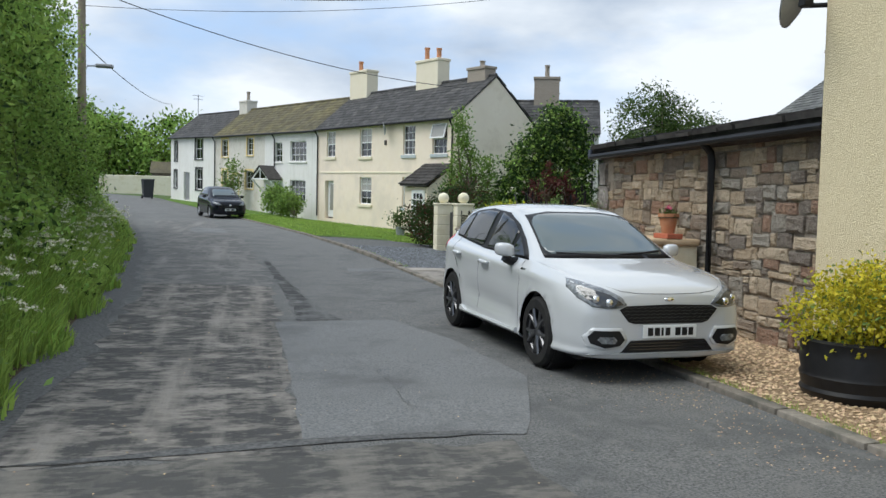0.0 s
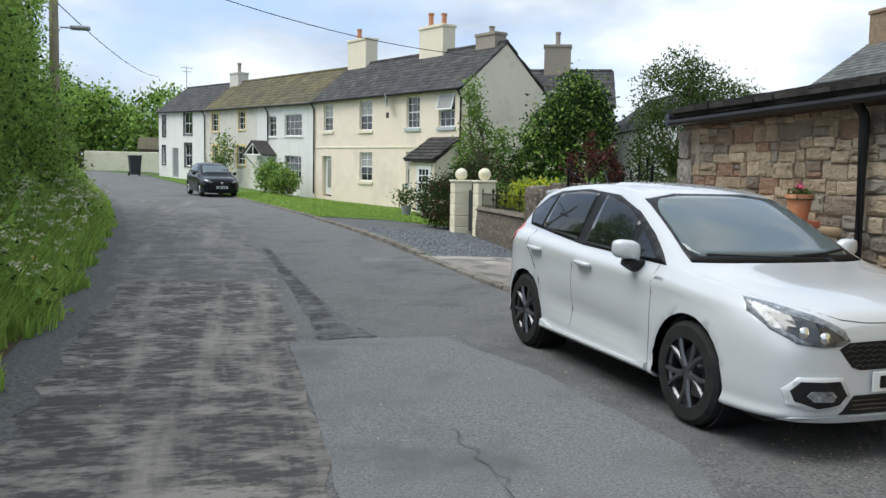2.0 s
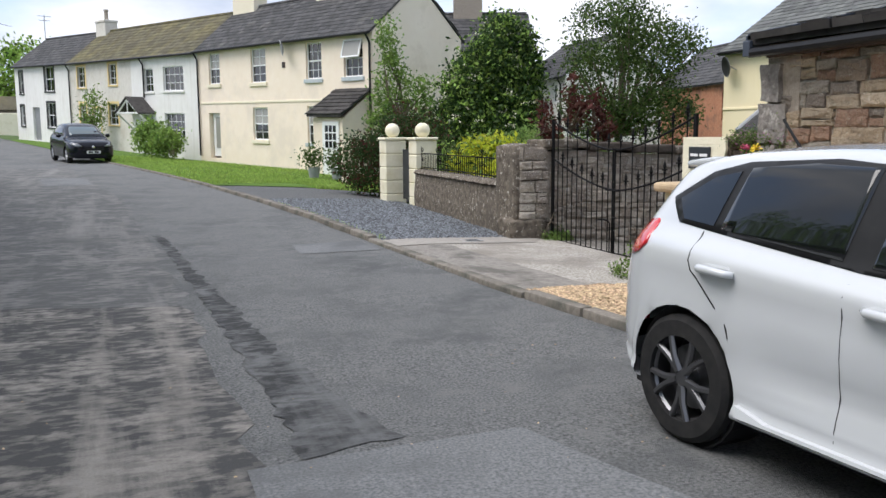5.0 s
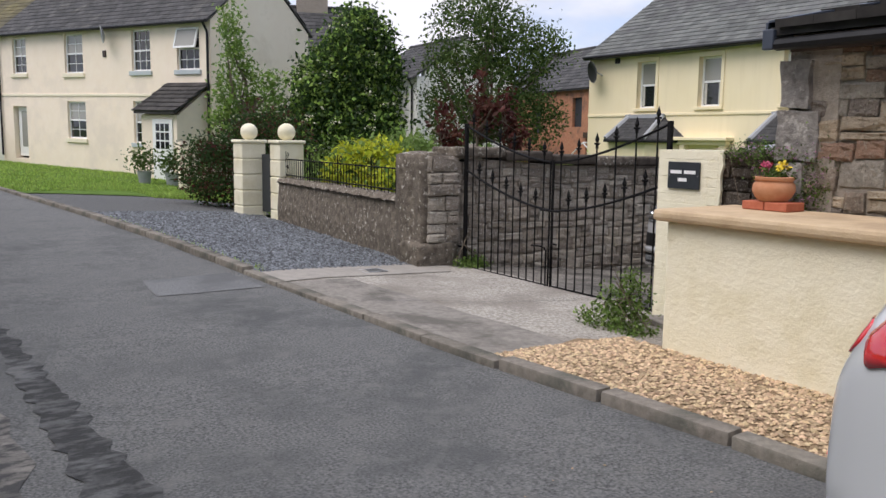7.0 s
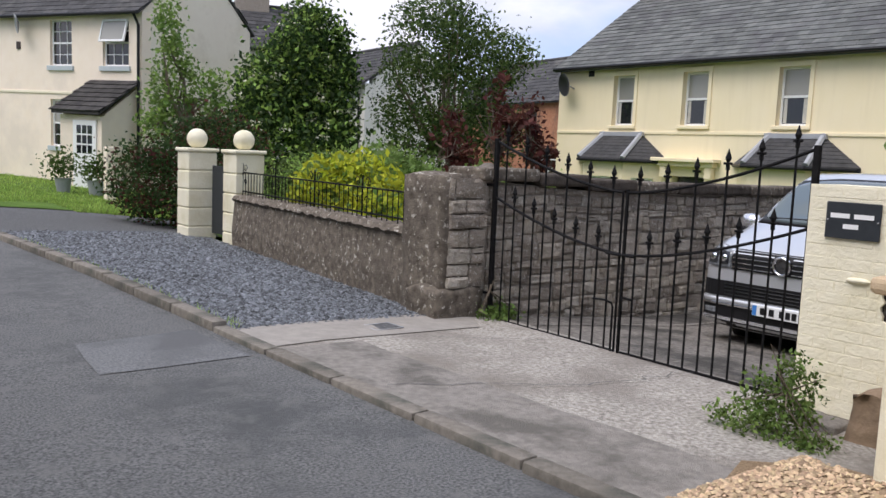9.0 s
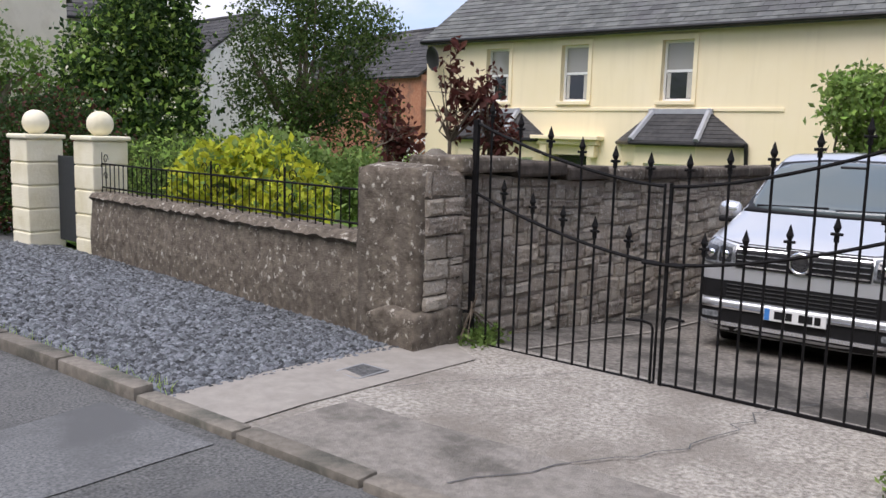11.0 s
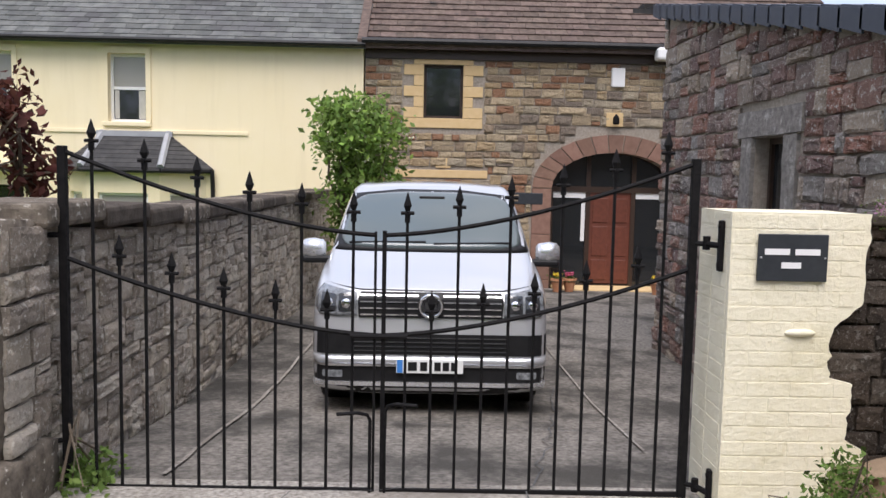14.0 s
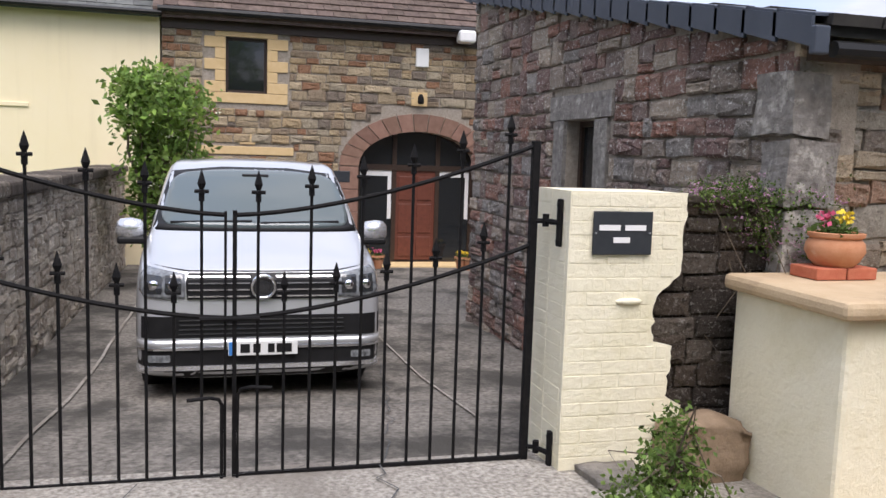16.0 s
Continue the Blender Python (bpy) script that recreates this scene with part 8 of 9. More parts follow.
plant("shrub", "fresh green leafy shrub in the garden", "shrub", (9.3, 23.2, 0.0),
      [((9.0, 23.4, 1.15), (0.7, 0.6, 0.45)), ((9.6, 22.4, 1.0), (0.7, 0.6, 0.4)), ((9.2, 24.3, 1.25), (0.5, 0.5, 0.45))], M_LEAF_FRESH, 620, 12, 0.11, 0.12, 37)
plant("shrub", "clipped dark round bush near the barn", "shrub", (19.0, 31.0, -0.3), [((18.6, 31.2, 0.6), (0.9, 0.9, 0.8)), ((20.6, 30.8, 0.5), (0.7, 0.7, 0.7)), ((16.5, 32.0, 0.7), (1.2, 1.0, 0.8))], M_LEAF_DARK, 420, 12, 0.09, 0.12, 38)
plant("shrub", "overgrown green hedge across the garden", "hedge", (14.0, 27.5, -0.2), [((12.5, 28.0, 0.5), (1.4, 0.5, 0.6)), ((14.5, 27.6, 0.5), (1.4, 0.5, 0.6)), ((16.5, 27.2, 0.5), (1.4, 0.5, 0.6))], M_LEAF_HEDGE, 700, 12, 0.09, 0.12, 39)
# purple plum: three slender upright stems behind the yard wall
for x, y, top, sd in ((7.05, 18.75, 2.62, 41), (6.95, 19.45, 2.25, 42), (7.5, 18.62, 2.3, 43)):
    plant("plum_sapling", "slender purple-leaved plum tree behind the wall", "tree", (x, y, 0.0),
          [((x, y, top - 0.25), (0.1, 0.1, 0.32)), ((x + 0.05, y - 0.06, top - 0.62), (0.14, 0.15, 0.22)), ((x + 0.1, y - 0.14, top - 0.5), (0.1, 0.12, 0.18))],
          M_LEAF_PURPLE, 52, 7, 0.09, 0.05, sd, trunk=((x, y, 0), (x, y, 1.7), 0.025), shell=0.1, tips=14, group="plum trees")
plant("yard_tree", "light green elder bush with cream flowers by the house", "tree", (15.3, 17.1, -0.5),
      [((15.2, 17.0, 2.3), (0.75, 0.72, 0.5)), ((15.3, 16.9, 1.55), (0.6, 0.6, 0.55)), ((15.2, 17.2, 2.65), (0.45, 0.45, 0.3)), ((15.4, 17.0, 0.9), (0.45, 0.45, 0.5))], M_LEAF_FRESH, 520, 13, 0.11, 0.09, 44, trunk=((15.3, 17.1, -0.5), (15.3, 17.1, 0.7), 0.06), flowers=(M_FLOWER, 40, 0.05), mix=(M_LEAF_HEDGE, 0.35), shell=0.4)
plant("weed_bush", "green weedy bush at the foot of the sign pier", "shrub", (5.28, 14.08, 0.1),
      [((5.3, 14.07, 0.3), (0.2, 0.2, 0.22)), ((5.22, 14.23, 0.2), (0.2, 0.2, 0.14)), ((5.24, 13.9, 0.14), (0.16, 0.16, 0.08)), ((5.32, 14.06, 0.5), (0.1, 0.12, 0.12)), ((5.24, 14.22, 0.4), (0.05, 0.06, 0.12)), ((5.12, 14.42, 0.2), (0.06, 0.08, 0.06))], M_LEAF_FRESH, 260, 9, 0.036, 0.032, 45, mix=(M_LEAF_MID, 0.3), shell=0.15, tips=16)
plant("trailing_plant", "trailing creeper with tiny lilac flowers on the wall", "shrub", (5.95, 13.1, 1.2),
      [((6.0, 13.2, 1.62), (0.2, 0.45, 0.07)), ((5.93, 13.05, 1.5), (0.1, 0.34, 0.16)), ((5.92, 12.95, 1.36), (0.09, 0.28, 0.18)), ((6.05, 12.85, 1.72), (0.16, 0.22, 0.1)), ((5.9, 12.9, 1.26), (0.08, 0.18, 0.1)), ((5.97, 13.5, 1.6), (0.1, 0.2, 0.04))], M_LEAF_MID, 560, 12, 0.022, 0.035, 46, mix=(M_LEAF_FRESH, 0.25), flowers=(M_LILAC, 420, 0.012), shell=0.35)
plant("wall_weeds", "small green weeds at the wall foot", "weeds", (6.15, 17.75, 0.1), [((6.12, 17.68, 0.12), (0.14, 0.12, 0.1)), ((6.35, 17.75, 0.1), (0.15, 0.1, 0.1))], M_LEAF_FRESH, 60, 8, 0.05, 0.04, 47, tips=5)
plant("terrace_bush", "green hydrangea bush in front of the cottage", "shrub", (3.2, 49.0, 0.8), [((2.9, 50.0, 1.4), (0.7, 0.8, 0.55)), ((2.3, 51.6, 1.65), (0.75, 0.8, 0.75))], M_LEAF_FRESH, 480, 11, 0.16, 0.18, 48, mix=(M_LEAF_HEDGE, 0.4))
plant("young_tree", "thin young tree before the end cottage", "tree", (-0.4, 60.5, 1.1), [((-0.4, 60.5, 3.2), (0.7, 0.7, 1.2)), ((-0.4, 60.5, 2.0), (0.6, 0.6, 0.7))], M_LEAF_FRESH, 120, 9, 0.18, 0.2, 49, trunk=((-0.4, 60.5, 1), (-0.4, 60.5, 2.2), 0.04))
for k, (x, y, h, r) in enumerate(((-16, 112, 9, 6), (-27, 116, 10, 7), (-8, 120, 10, 7), (-38, 108, 9, 7), (-50, 112, 10, 8), (2, 126, 9, 6), (-22, 124, 11, 7))):
    z = ground_h(x, y)
    plant("roadside_tree", "broad green tree beyond the lane's bend", "tree", (x, y, z), [((x, y, z + h * 0.55), (r * 0.75, r * 0.7, h * 0.42)), ((x + r * 0.5, y - 1, z + h * 0.4), (r * 0.5, r * 0.5, h * 0.35)), ((x - r * 0.5, y - 1, z + h * 0.4), (r * 0.5, r * 0.5, h * 0.35)), ((x + 1, y, z + h * 0.8), (r * 0.4, r * 0.4, h * 0.2))],
          M_LEAF_HEDGE, 620, 12, 0.55, 0.6, 60 + k, trunk=((x, y, z), (x, y, z + 2), 0.3), mix=(M_LEAF_DARK, 0.15), group="far trees")
plant("far_tree", "dark tree behind the brick barn", "tree", (33.0, 37.0, -0.5), [((33, 36.5, 4.2), (2.2, 2.2, 2.6)), ((32.5, 35.0, 2.5), (2.0, 1.8, 2.0))], M_LEAF_DARK, 520, 12, 0.25, 0.3, 71, trunk=((33, 37, -0.5), (33, 37, 2), 0.2))

# planter with golden shrub
tub = thing("planter", "large black tub planted with a golden shrub", "planter", at=(4.95, 5.85, 0.05))
wpart("tub", Mesh().lathe([(0.36, 0.0), (0.42, 0.03), (0.455, 0.1), (0.44, 0.13), (0.46, 0.22), (0.445, 0.25), (0.465, 0.36), (0.45, 0.39), (0.47, 0.5), (0.44, 0.52), (0.42, 0.46)], 36, (4.95, 5.85, 0.04)), M_BLACK, tub, smooth=True)
wpart("soil", Mesh().lathe([(0.001, 0.46), (0.42, 0.46), (0.42, 0.44), (0.001, 0.44)], 20, (4.95, 5.85, 0.04)), M_SOIL, tub)
plant("golden_shrub", "dense golden-yellow spirea shrub in a black tub", "shrub", (4.95, 5.85, 0.5), [((4.95, 5.85, 0.72), (0.52, 0.55, 0.3)), ((5.0, 5.8, 0.95), (0.4, 0.42, 0.22)), ((5.1, 5.6, 0.85), (0.4, 0.4, 0.25))], M_LEAF_GOLD, 900, 11, 0.045, 0.055, 51, mix=(M_LEAF_FRESH, 0.15), shell=0.5)

# ---- lane furniture and small things ----
pole = thing("telegraph_pole", "weathered wooden telegraph pole in the hedge", "pole", at=(-4.75, 28.5, 0.2))
wpart("shaft", Mesh().rod((-4.75, 28.5, 0.1), (-4.75, 28.5, 8.6), 0.15, 0.11, 12), M_POLE, pole)
wpart("cross_arm", Mesh().bev((-5.3, 28.44, 8.05), (-4.2, 28.54, 8.15), 0.01), M_POLE, pole)
lampt = thing("street_lamp", "small grey street lamp on a bracket arm", "lamp", at=(-4.7, 30.8, 6.0))
wpart("arm", Mesh().tube([(-4.75, 28.62, 5.3), (-4.72, 29.2, 5.75), (-4.5, 29.8, 5.85)], 0.03, 6), M_GREYMETAL, lampt)
wpart("lantern", Mesh().bev((-4.55, 29.7, 5.8), (-4.0, 29.95, 5.92), 0.04), M_GREYMETAL, lampt)


def cable(a, b, sag, r=0.016):
    pts = []
    for i in range(25):
        f = i / 24
        p = Vector(a).lerp(Vector(b), f)
        p.z -= sag * 4 * f * (1 - f)
        pts.append(p)
    ob = part("overhead_cable", Mesh().tube(pts, r, 5), M_CABLE)
    return tagged(ob, "thin black overhead cable sagging from the pole", "cable", "overhead cables")


cable((-4.75, 28.5, 8.1), (10.5, 39.6, 7.2), 0.55)
cable((-4.75, 28.5, 8.3), (16.0, 31.0, 11.5), 1.1)
cable((-4.75, 28.5, 7.5), (16.0, 31.0, 10.9), 0.7, 0.009)
cable((-4.75, 28.5, 6.4), (-5.5, 75.8, 9.6), 0.5)

for x, y, tp in ((-7.3, 74.6, 14),):
    bn = thing("wheelie_bin", "dark grey wheeled bin outside the end cottage", "bin", at=pose(x, y, ground_h(x, y) + 0.02, 0, 0, tp))
    part("tub", Mesh().loft([[(-0.24, -0.26, 0.06), (0.24, -0.26, 0.06), (0.24, 0.26, 0.06), (-0.24, 0.26, 0.06)], [(-0.3, -0.36, 1.0), (0.3, -0.36, 1.0), (0.3, 0.36, 1.0), (-0.3, 0.36, 1.0)]]), M_SIGN, bn)
    part("lid", Mesh().bev((-0.32, -0.39, 1.0), (0.32, 0.4, 1.09), 0.03), M_SIGN, bn)
    for sx in (-0.27, 0.27):
        part("wheel", Mesh().rod((sx - 0.03, 0.28, 0.1), (sx + 0.03, 0.28, 0.1), 0.1, None, 12), M_TYRE, bn)
    bn.scale = (1.5, 1.5, 1.5)
farw = thing("far_wall", "low cream wall at the bend of the lane", "wall", kind="structure", at=(-11, 92, 1.9))
wpart("wall", Mesh().bev((-13.8, 92.5, 1.5), (-5.5, 93.0, 3.9), 0.05), M_SCREAM, farw)
fw2 = thing("far_stone_wall", "low grey rubble wall at the bend", "wall", kind="structure", at=(-22, 90, 1.9))
wpart("wall", Mesh().bev((-26, 89.5, 1.4), (-15.5, 90.0, 4.2), 0.05), M_OLDRENDER, fw2)
fwg = thing("far_gate", "dark wooden gate between the walls", "gate", at=(-14.6, 91.5, 1.9))
wpart("panel", Mesh().bev((-15.4, 91.3, 1.7), (-13.9, 91.4, 4.1), 0.03), M_WOODDARK, fwg)
fhs = thing("far_shed", "small stone shed roof behind the wall", "shed", at=(-7, 97, 2))
wpart("wall", Mesh().box((-9, 96, 1.5), (-4, 99, 4.4)), M_OLDRENDER, fhs)
wpart("roof", Mesh().prism([(-9.2, 95.8, 4.3), (-9.2, 99.2, 4.3), (-9.2, 97.5, 5.6)], (5.4, 0, 0)), M_MOSSROOF, fhs)


def flower_pot(at, s, label, petals, brick=True, wide=True):
    p = thing("flower_pot", label, "flower pot", at=at)
    prof = [(0.16, 0), (0.21, 0.05), (0.25, 0.13), (0.24, 0.2), (0.21, 0.24), (0.235, 0.26), (0.24, 0.29), (0.21, 0.295), (0.19, 0.25)] if wide else [(0.11, 0), (0.17, 0.3), (0.19, 0.3), (0.19, 0.36), (0.16, 0.36), (0.15, 0.32)]
    z = 0.066 if brick else 0.0
    part("pot", Mesh().lathe([(r * s, z + h * s) for r, h in prof], 28), M_TERRA, p, smooth=True)
    top = z + prof[-1][1] * s
    part("soil", Mesh().lathe([(0.001, top - 0.01), (0.19 * s, top - 0.01), (0.19 * s, top - 0.03), (0.001, top - 0.03)], 16), M_SOIL, p)
    if brick:
        for k in (-1, 1):
            part("brick", Mesh().bev((-0.11, min(0.004 * k, 0.19 * k), 0.001), (0.11, max(0.004 * k, 0.19 * k), 0.064), 0.006), M_REDBRICK, p)
    r = np.random.default_rng(int(at[1] * 10))
    pos = r.normal(size=(150, 3)) * np.array([0.08, 0.08, 0.035]) * s + np.array([0, 0, top + 0.03])
    part("leaves", leaf_mesh("leaves", pos, 0.05, r, M_LEAF_MID), M_LEAF_MID, p)
    for m, dx in petals:
        pos = r.normal(size=(45, 3)) * np.array([0.02, 0.02, 0.016]) + np.array([0.0, dx, top + 0.11])
        part("petals", leaf_mesh("petals", pos, 0.026, r, m, 1.0, 0.9), m, p)


flower_pot((5.63, 12.98, 1.192), 0.62, "round terracotta pot with bright flowers on red bricks", [(M_YELLOWPETAL, -0.06), (M_PINK, 0.08)])
flower_pot((5.5, 10.1, 1.192), 0.72, "tall terracotta pot with pink flowers on a brick", [(M_PINK, 0.02)], True, False)
for k, (y, m, g) in enumerate(((13.05, M_PINK, 1), (13.3, M_YELLOWPETAL, 1), (11.35, M_YELLOWPETAL, 0), (11.2, M_YELLOWPETAL, 0), (14.3, M_PINK, 0))):
    flower_pot((18.45 - 0.1 * k, y, ground_h(18.4, y) + 0.02), 0.75, "small pot of flowers by the front door", [(m, 0.0), (m, 0.06), (m, -0.05)], False, False)
for k, (x, y) in enumerate(((6.85, 36.0), (7.5, 35.3))):
    z = ground_h(x, y) + 0.02
    wp = thing("plant_pot", "pale grey pot with a leafy plant by the house", "flower pot", at=(x, y, z))
    part("pot", Mesh().lathe([(0.16, 0), (0.22, 0.38), (0.24, 0.4), (0.2, 0.4), (0.18, 0.36)], 18), M_LEAD, wp)
    r = np.random.default_rng(k)
    part("leaves", leaf_mesh("leaves", r.normal(size=(420, 3)) * np.array([0.22, 0.22, 0.2]) + np.array([0, 0, 0.75]), 0.12, r, M_LEAF_MID), M_LEAF_MID, wp)
# small white gate post by the porch, grey boulder at the pier, drain cover
tagged(part("garden_post", Mesh().bev((7.2, 33.4, 0.0), (7.45, 33.65, 1.5), 0.03), M_CREAM), "cream garden post by the porch", "post")
rock = tagged(part("boulder", lumpy((5.6, 13.45, -0.02), (5.92, 13.84, 0.42), 7, 0.05, 14, 0.16), M_ROCK, smooth="all"), "rough brown boulder at the foot of the wall", "rock")
tagged(part("flat_stone", lumpy((5.62, 13.95, -0.02), (5.93, 14.3, 0.14), 5, 0.03, 15, 0.05), M_CONC_ROUGH, smooth="all"), "flat broken concrete lump by the pier", "rock")
dc = thing("drain_cover", "small dark square drain cover in the concrete", "drain cover", at=(4.78, 17.62, 0.17))
zc = ground_h(4.78, 17.6) + 0.028
wpart("frame", wbox(Matrix(((1, 0, 0, 0), (0, 0, 1, 0), (0, 1, 0, zc - 0.05), (0, 0, 0, 1))), 4.62, 0.05, 17.5, 4.92, 0.056, 17.75, 0.02), M_GREYMETAL, dc)
wpart("lid", Mesh().box((4.642, 17.522, zc - 0.03), (4.898, 17.728, zc + 0.003)), M_TAR_DARK, dc)
md = part("satellite_dish", Mesh().lathe([(0.02, 0.0), (0.2, 0.04), (0.32, 0.1), (0.32, 0.115), (0.02, 0.02)], 16).moved(mA @ pose(5.5, -0.35, 5.3, 100, 0, 30)), M_GREYMETAL, hA, "grey satellite dish", smooth=True)
md.matrix_parent_inverse = hA.matrix_basis.inverted()
md2 = part("vent", Mesh().bev((5.95, -0.04, 4.5), (6.15, 0.01, 4.75), 0.01).moved(mA), M_BROWNFRAME, hA)
md2.matrix_parent_inverse = hA.matrix_basis.inverted()
ghouse = thing("greenhouse", "small aluminium greenhouse behind the garden", "greenhouse", at=(23.5, 33.4, -0.5))
gm_ = Mesh()
for x in (22.6, 23.5, 24.4):
    for y in (32.6, 34.2):
        gm_.rod((x, y, -0.6), (x, y, 1.0), 0.025)
        gm_.rod((x, y, 1.0), (x, 33.4, 1.6), 0.025)
for z, y in ((1.0, 32.6), (1.0, 34.2), (1.6, 33.4), (0.3, 32.6)):
    gm_.rod((22.6, y, z), (24.4, y, z), 0.025)
wpart("frame", gm_, M_PVC, ghouse)
wpart("pane", Mesh().box((22.62, 32.61, -0.5), (24.38, 32.62, 0.98)), M_GLASS_LIGHT, ghouse)


# ---- gravel, grass tufts ----
def scatter(n, inside, rng, size, lift, flat=0.5):
    """Small angular stones lying on the ground."""
    v, f, k = [], [], 0
    for x, y in inside:
        s = size * rng.uniform(0.5, 1.3)
        a = rng.uniform(0, 6.28)
        z = ground_h(x, y) + lift
        pts = []
        for i in range(4):
            b = a + i * 1.57 + rng.uniform(-0.4, 0.4)
            pts.append((x + s * math.cos(b), y + s * math.sin(b) * 0.75, z + rng.uniform(-0.2, 0.25) * s))
        pts.append((x + rng.uniform(-0.3, 0.3) * s, y + rng.uniform(-0.3, 0.3) * s, z + s * flat * rng.uniform(0.6, 1.4)))
        v += pts
        f += [(k, k + 1, k + 4), (k + 1, k + 2, k + 4), (k + 2, k + 3, k + 4), (k + 3, k, k + 4)]
        k += 5
    return tri_mesh("stones", np.array(v), np.array(f), M_GRAVEL_GOLD)


rg = random.Random(77)
gold = []
while len(gold) < 15000:
    y = 4.0 + 9.8 * (1 - rg.random() ** 1.4)
    x = rg.uniform(kerb_x(y) + 0.13, 5.0 if y > 9.9 else 5.9)
    gold.append((x, y))
gs = tagged(part("golden_gravel", scatter(0, gold, rg, 0.022, 0.036), M_GRAVEL_GOLD), "loose golden gravel chippings", "gravel", kind="stuff")
slate = []
while len(slate) < 26000:
    y = 17.95 + 7.2 * rg.random() ** 1.25
    x = rg.uniform(kerb_x(y) + 0.13, 5.66 + (y - 18.4) * 0.085)
    if y < 18.1 and x < 5.5 and rg.random() < 0.5:
        continue
    slate.append((x, y))
sm = scatter(0, slate, rg, 0.032, 0.016, 0.55)
sm.materials[0] = M_GRAVEL_SLATE
tagged(part("slate_chippings", sm, M_GRAVEL_SLATE), "loose blue-grey slate chippings", "gravel", kind="stuff")
spill = [(rg.gauss(3.6, 0.35), rg.uniform(4.2, 8.0)) for _ in range(500)] + [(rg.uniform(-1.2, 3.4), rg.uniform(3, 12)) for _ in range(160)]
sp = scatter(0, [(x, y) for x, y in spill if x < 3.95], rg, 0.009, 0.004)
tagged(part("spilt_gravel", sp, M_GRAVEL_GOLD), "gravel spilt on the tarmac", "gravel", kind="stuff")
# lawn blades and kerb weeds
lr = np.random.default_rng(4)
pts = []
while len(pts) < 26000:
    y = 28.6 + 22 * lr.random() ** 1.6
    x = lr.uniform(kerb_x(y) + 0.1, 9.7 - 0.404 * (y - 38.2) if y > 38 else 8.0 + (y - 29) * 0.2)
    if y > 29.5 + 0.2 * x or x > 5.2:
        pts.append((x, y))
for _ in range(900):
    y = lr.uniform(4, 9)
    pts.append((kerb_x(y) + 0.12 + abs(lr.normal()) * 0.04, y))
for _ in range(400):
    y = lr.uniform(18, 24)
    pts.append((kerb_x(y) + 0.15 + abs(lr.normal()) * 0.05, y))
P = np.array([(x, y, ground_h(x, y)) for x, y in pts])
hgt = lr.uniform(0.04, 0.11, len(P))
wv = lr.normal(size=(len(P), 2))
wv /= np.linalg.norm(wv, axis=1)[:, None]
wd = np.where(P[:, 1] > 25, 0.02, 0.005)[:, None]
sd = np.concatenate([wv * wd, np.zeros((len(P), 1))], 1)
tipv = P + np.concatenate([lr.normal(size=(len(P), 2)) * 0.03, hgt[:, None]], 1)
lv = np.stack([P - sd, P + sd, tipv], 1).reshape(-1, 3)
tagged(part("lawn_grass", tri_mesh("lawn_grass", lv, np.arange(len(P) * 3).reshape(-1, 3), M_GRASS), M_GRASS), "short green lawn grass and kerb weeds", "grass", kind="stuff")

# ---- kerb stones ----
def kerb_mesh(h):
    return Mesh().bev((-0.07, -0.44, -0.15), (0.07, 0.44, h), 0.018).data("kerb_stone", M_KERB, True)


KM = [kerb_mesh(0.0)]
for k, (a, b) in enumerate(KERBS):
    y = (a + b) / 2
    up = interp(y, [0, 5, 9, 13, 14, 17.6, 18.6, 22, 30, 44], [0.05, 0.05, 0.06, 0.085, 0.06, 0.045, 0.085, 0.09, 0.06, 0.04])
    ob = new("kerb_stone", KM[0])
    ob.parent = kerb_line
    turn = math.degrees(math.atan2(kerb_x(b) - kerb_x(a), b - a))
    ob.matrix_basis = pose(kerb_x(y) + 0.06, y, road_h(y) + up, 0.5, rg.uniform(-1.5, 1.5), -turn)


# ---- rubble stones ----
def unit_stone(seed):
    """A rock-faced block about one unit wide and high; its face looks along -y."""
    r = random.Random(seed)
    n, rings = 12, []
    wob = [(r.uniform(0.92, 1.03), r.uniform(0.9, 1.04)) for _ in range(n)]
    for y, s in ((0.0, 1.0), (-0.8, 0.965), (-1.15, 0.62)):
        ring = []
        for i in range(n):
            a = 2 * math.pi * (i + 0.5) / n
            cx, cz = math.cos(a), math.sin(a)
            k = 1 / max(abs(cx), abs(cz)) ** 0.97
            ring.append((0.5 * cx * k * s * wob[i][0], y + (r.uniform(-0.3, 0.3) if s < 0.9 else r.uniform(-0.12, 0.12) if y < 0 else 0), 0.5 * cz * k * s * wob[i][1]))
        rings.append(ring)
    return Mesh().loft(rings)


UNITS = [unit_stone(100 + i) for i in range(10)]


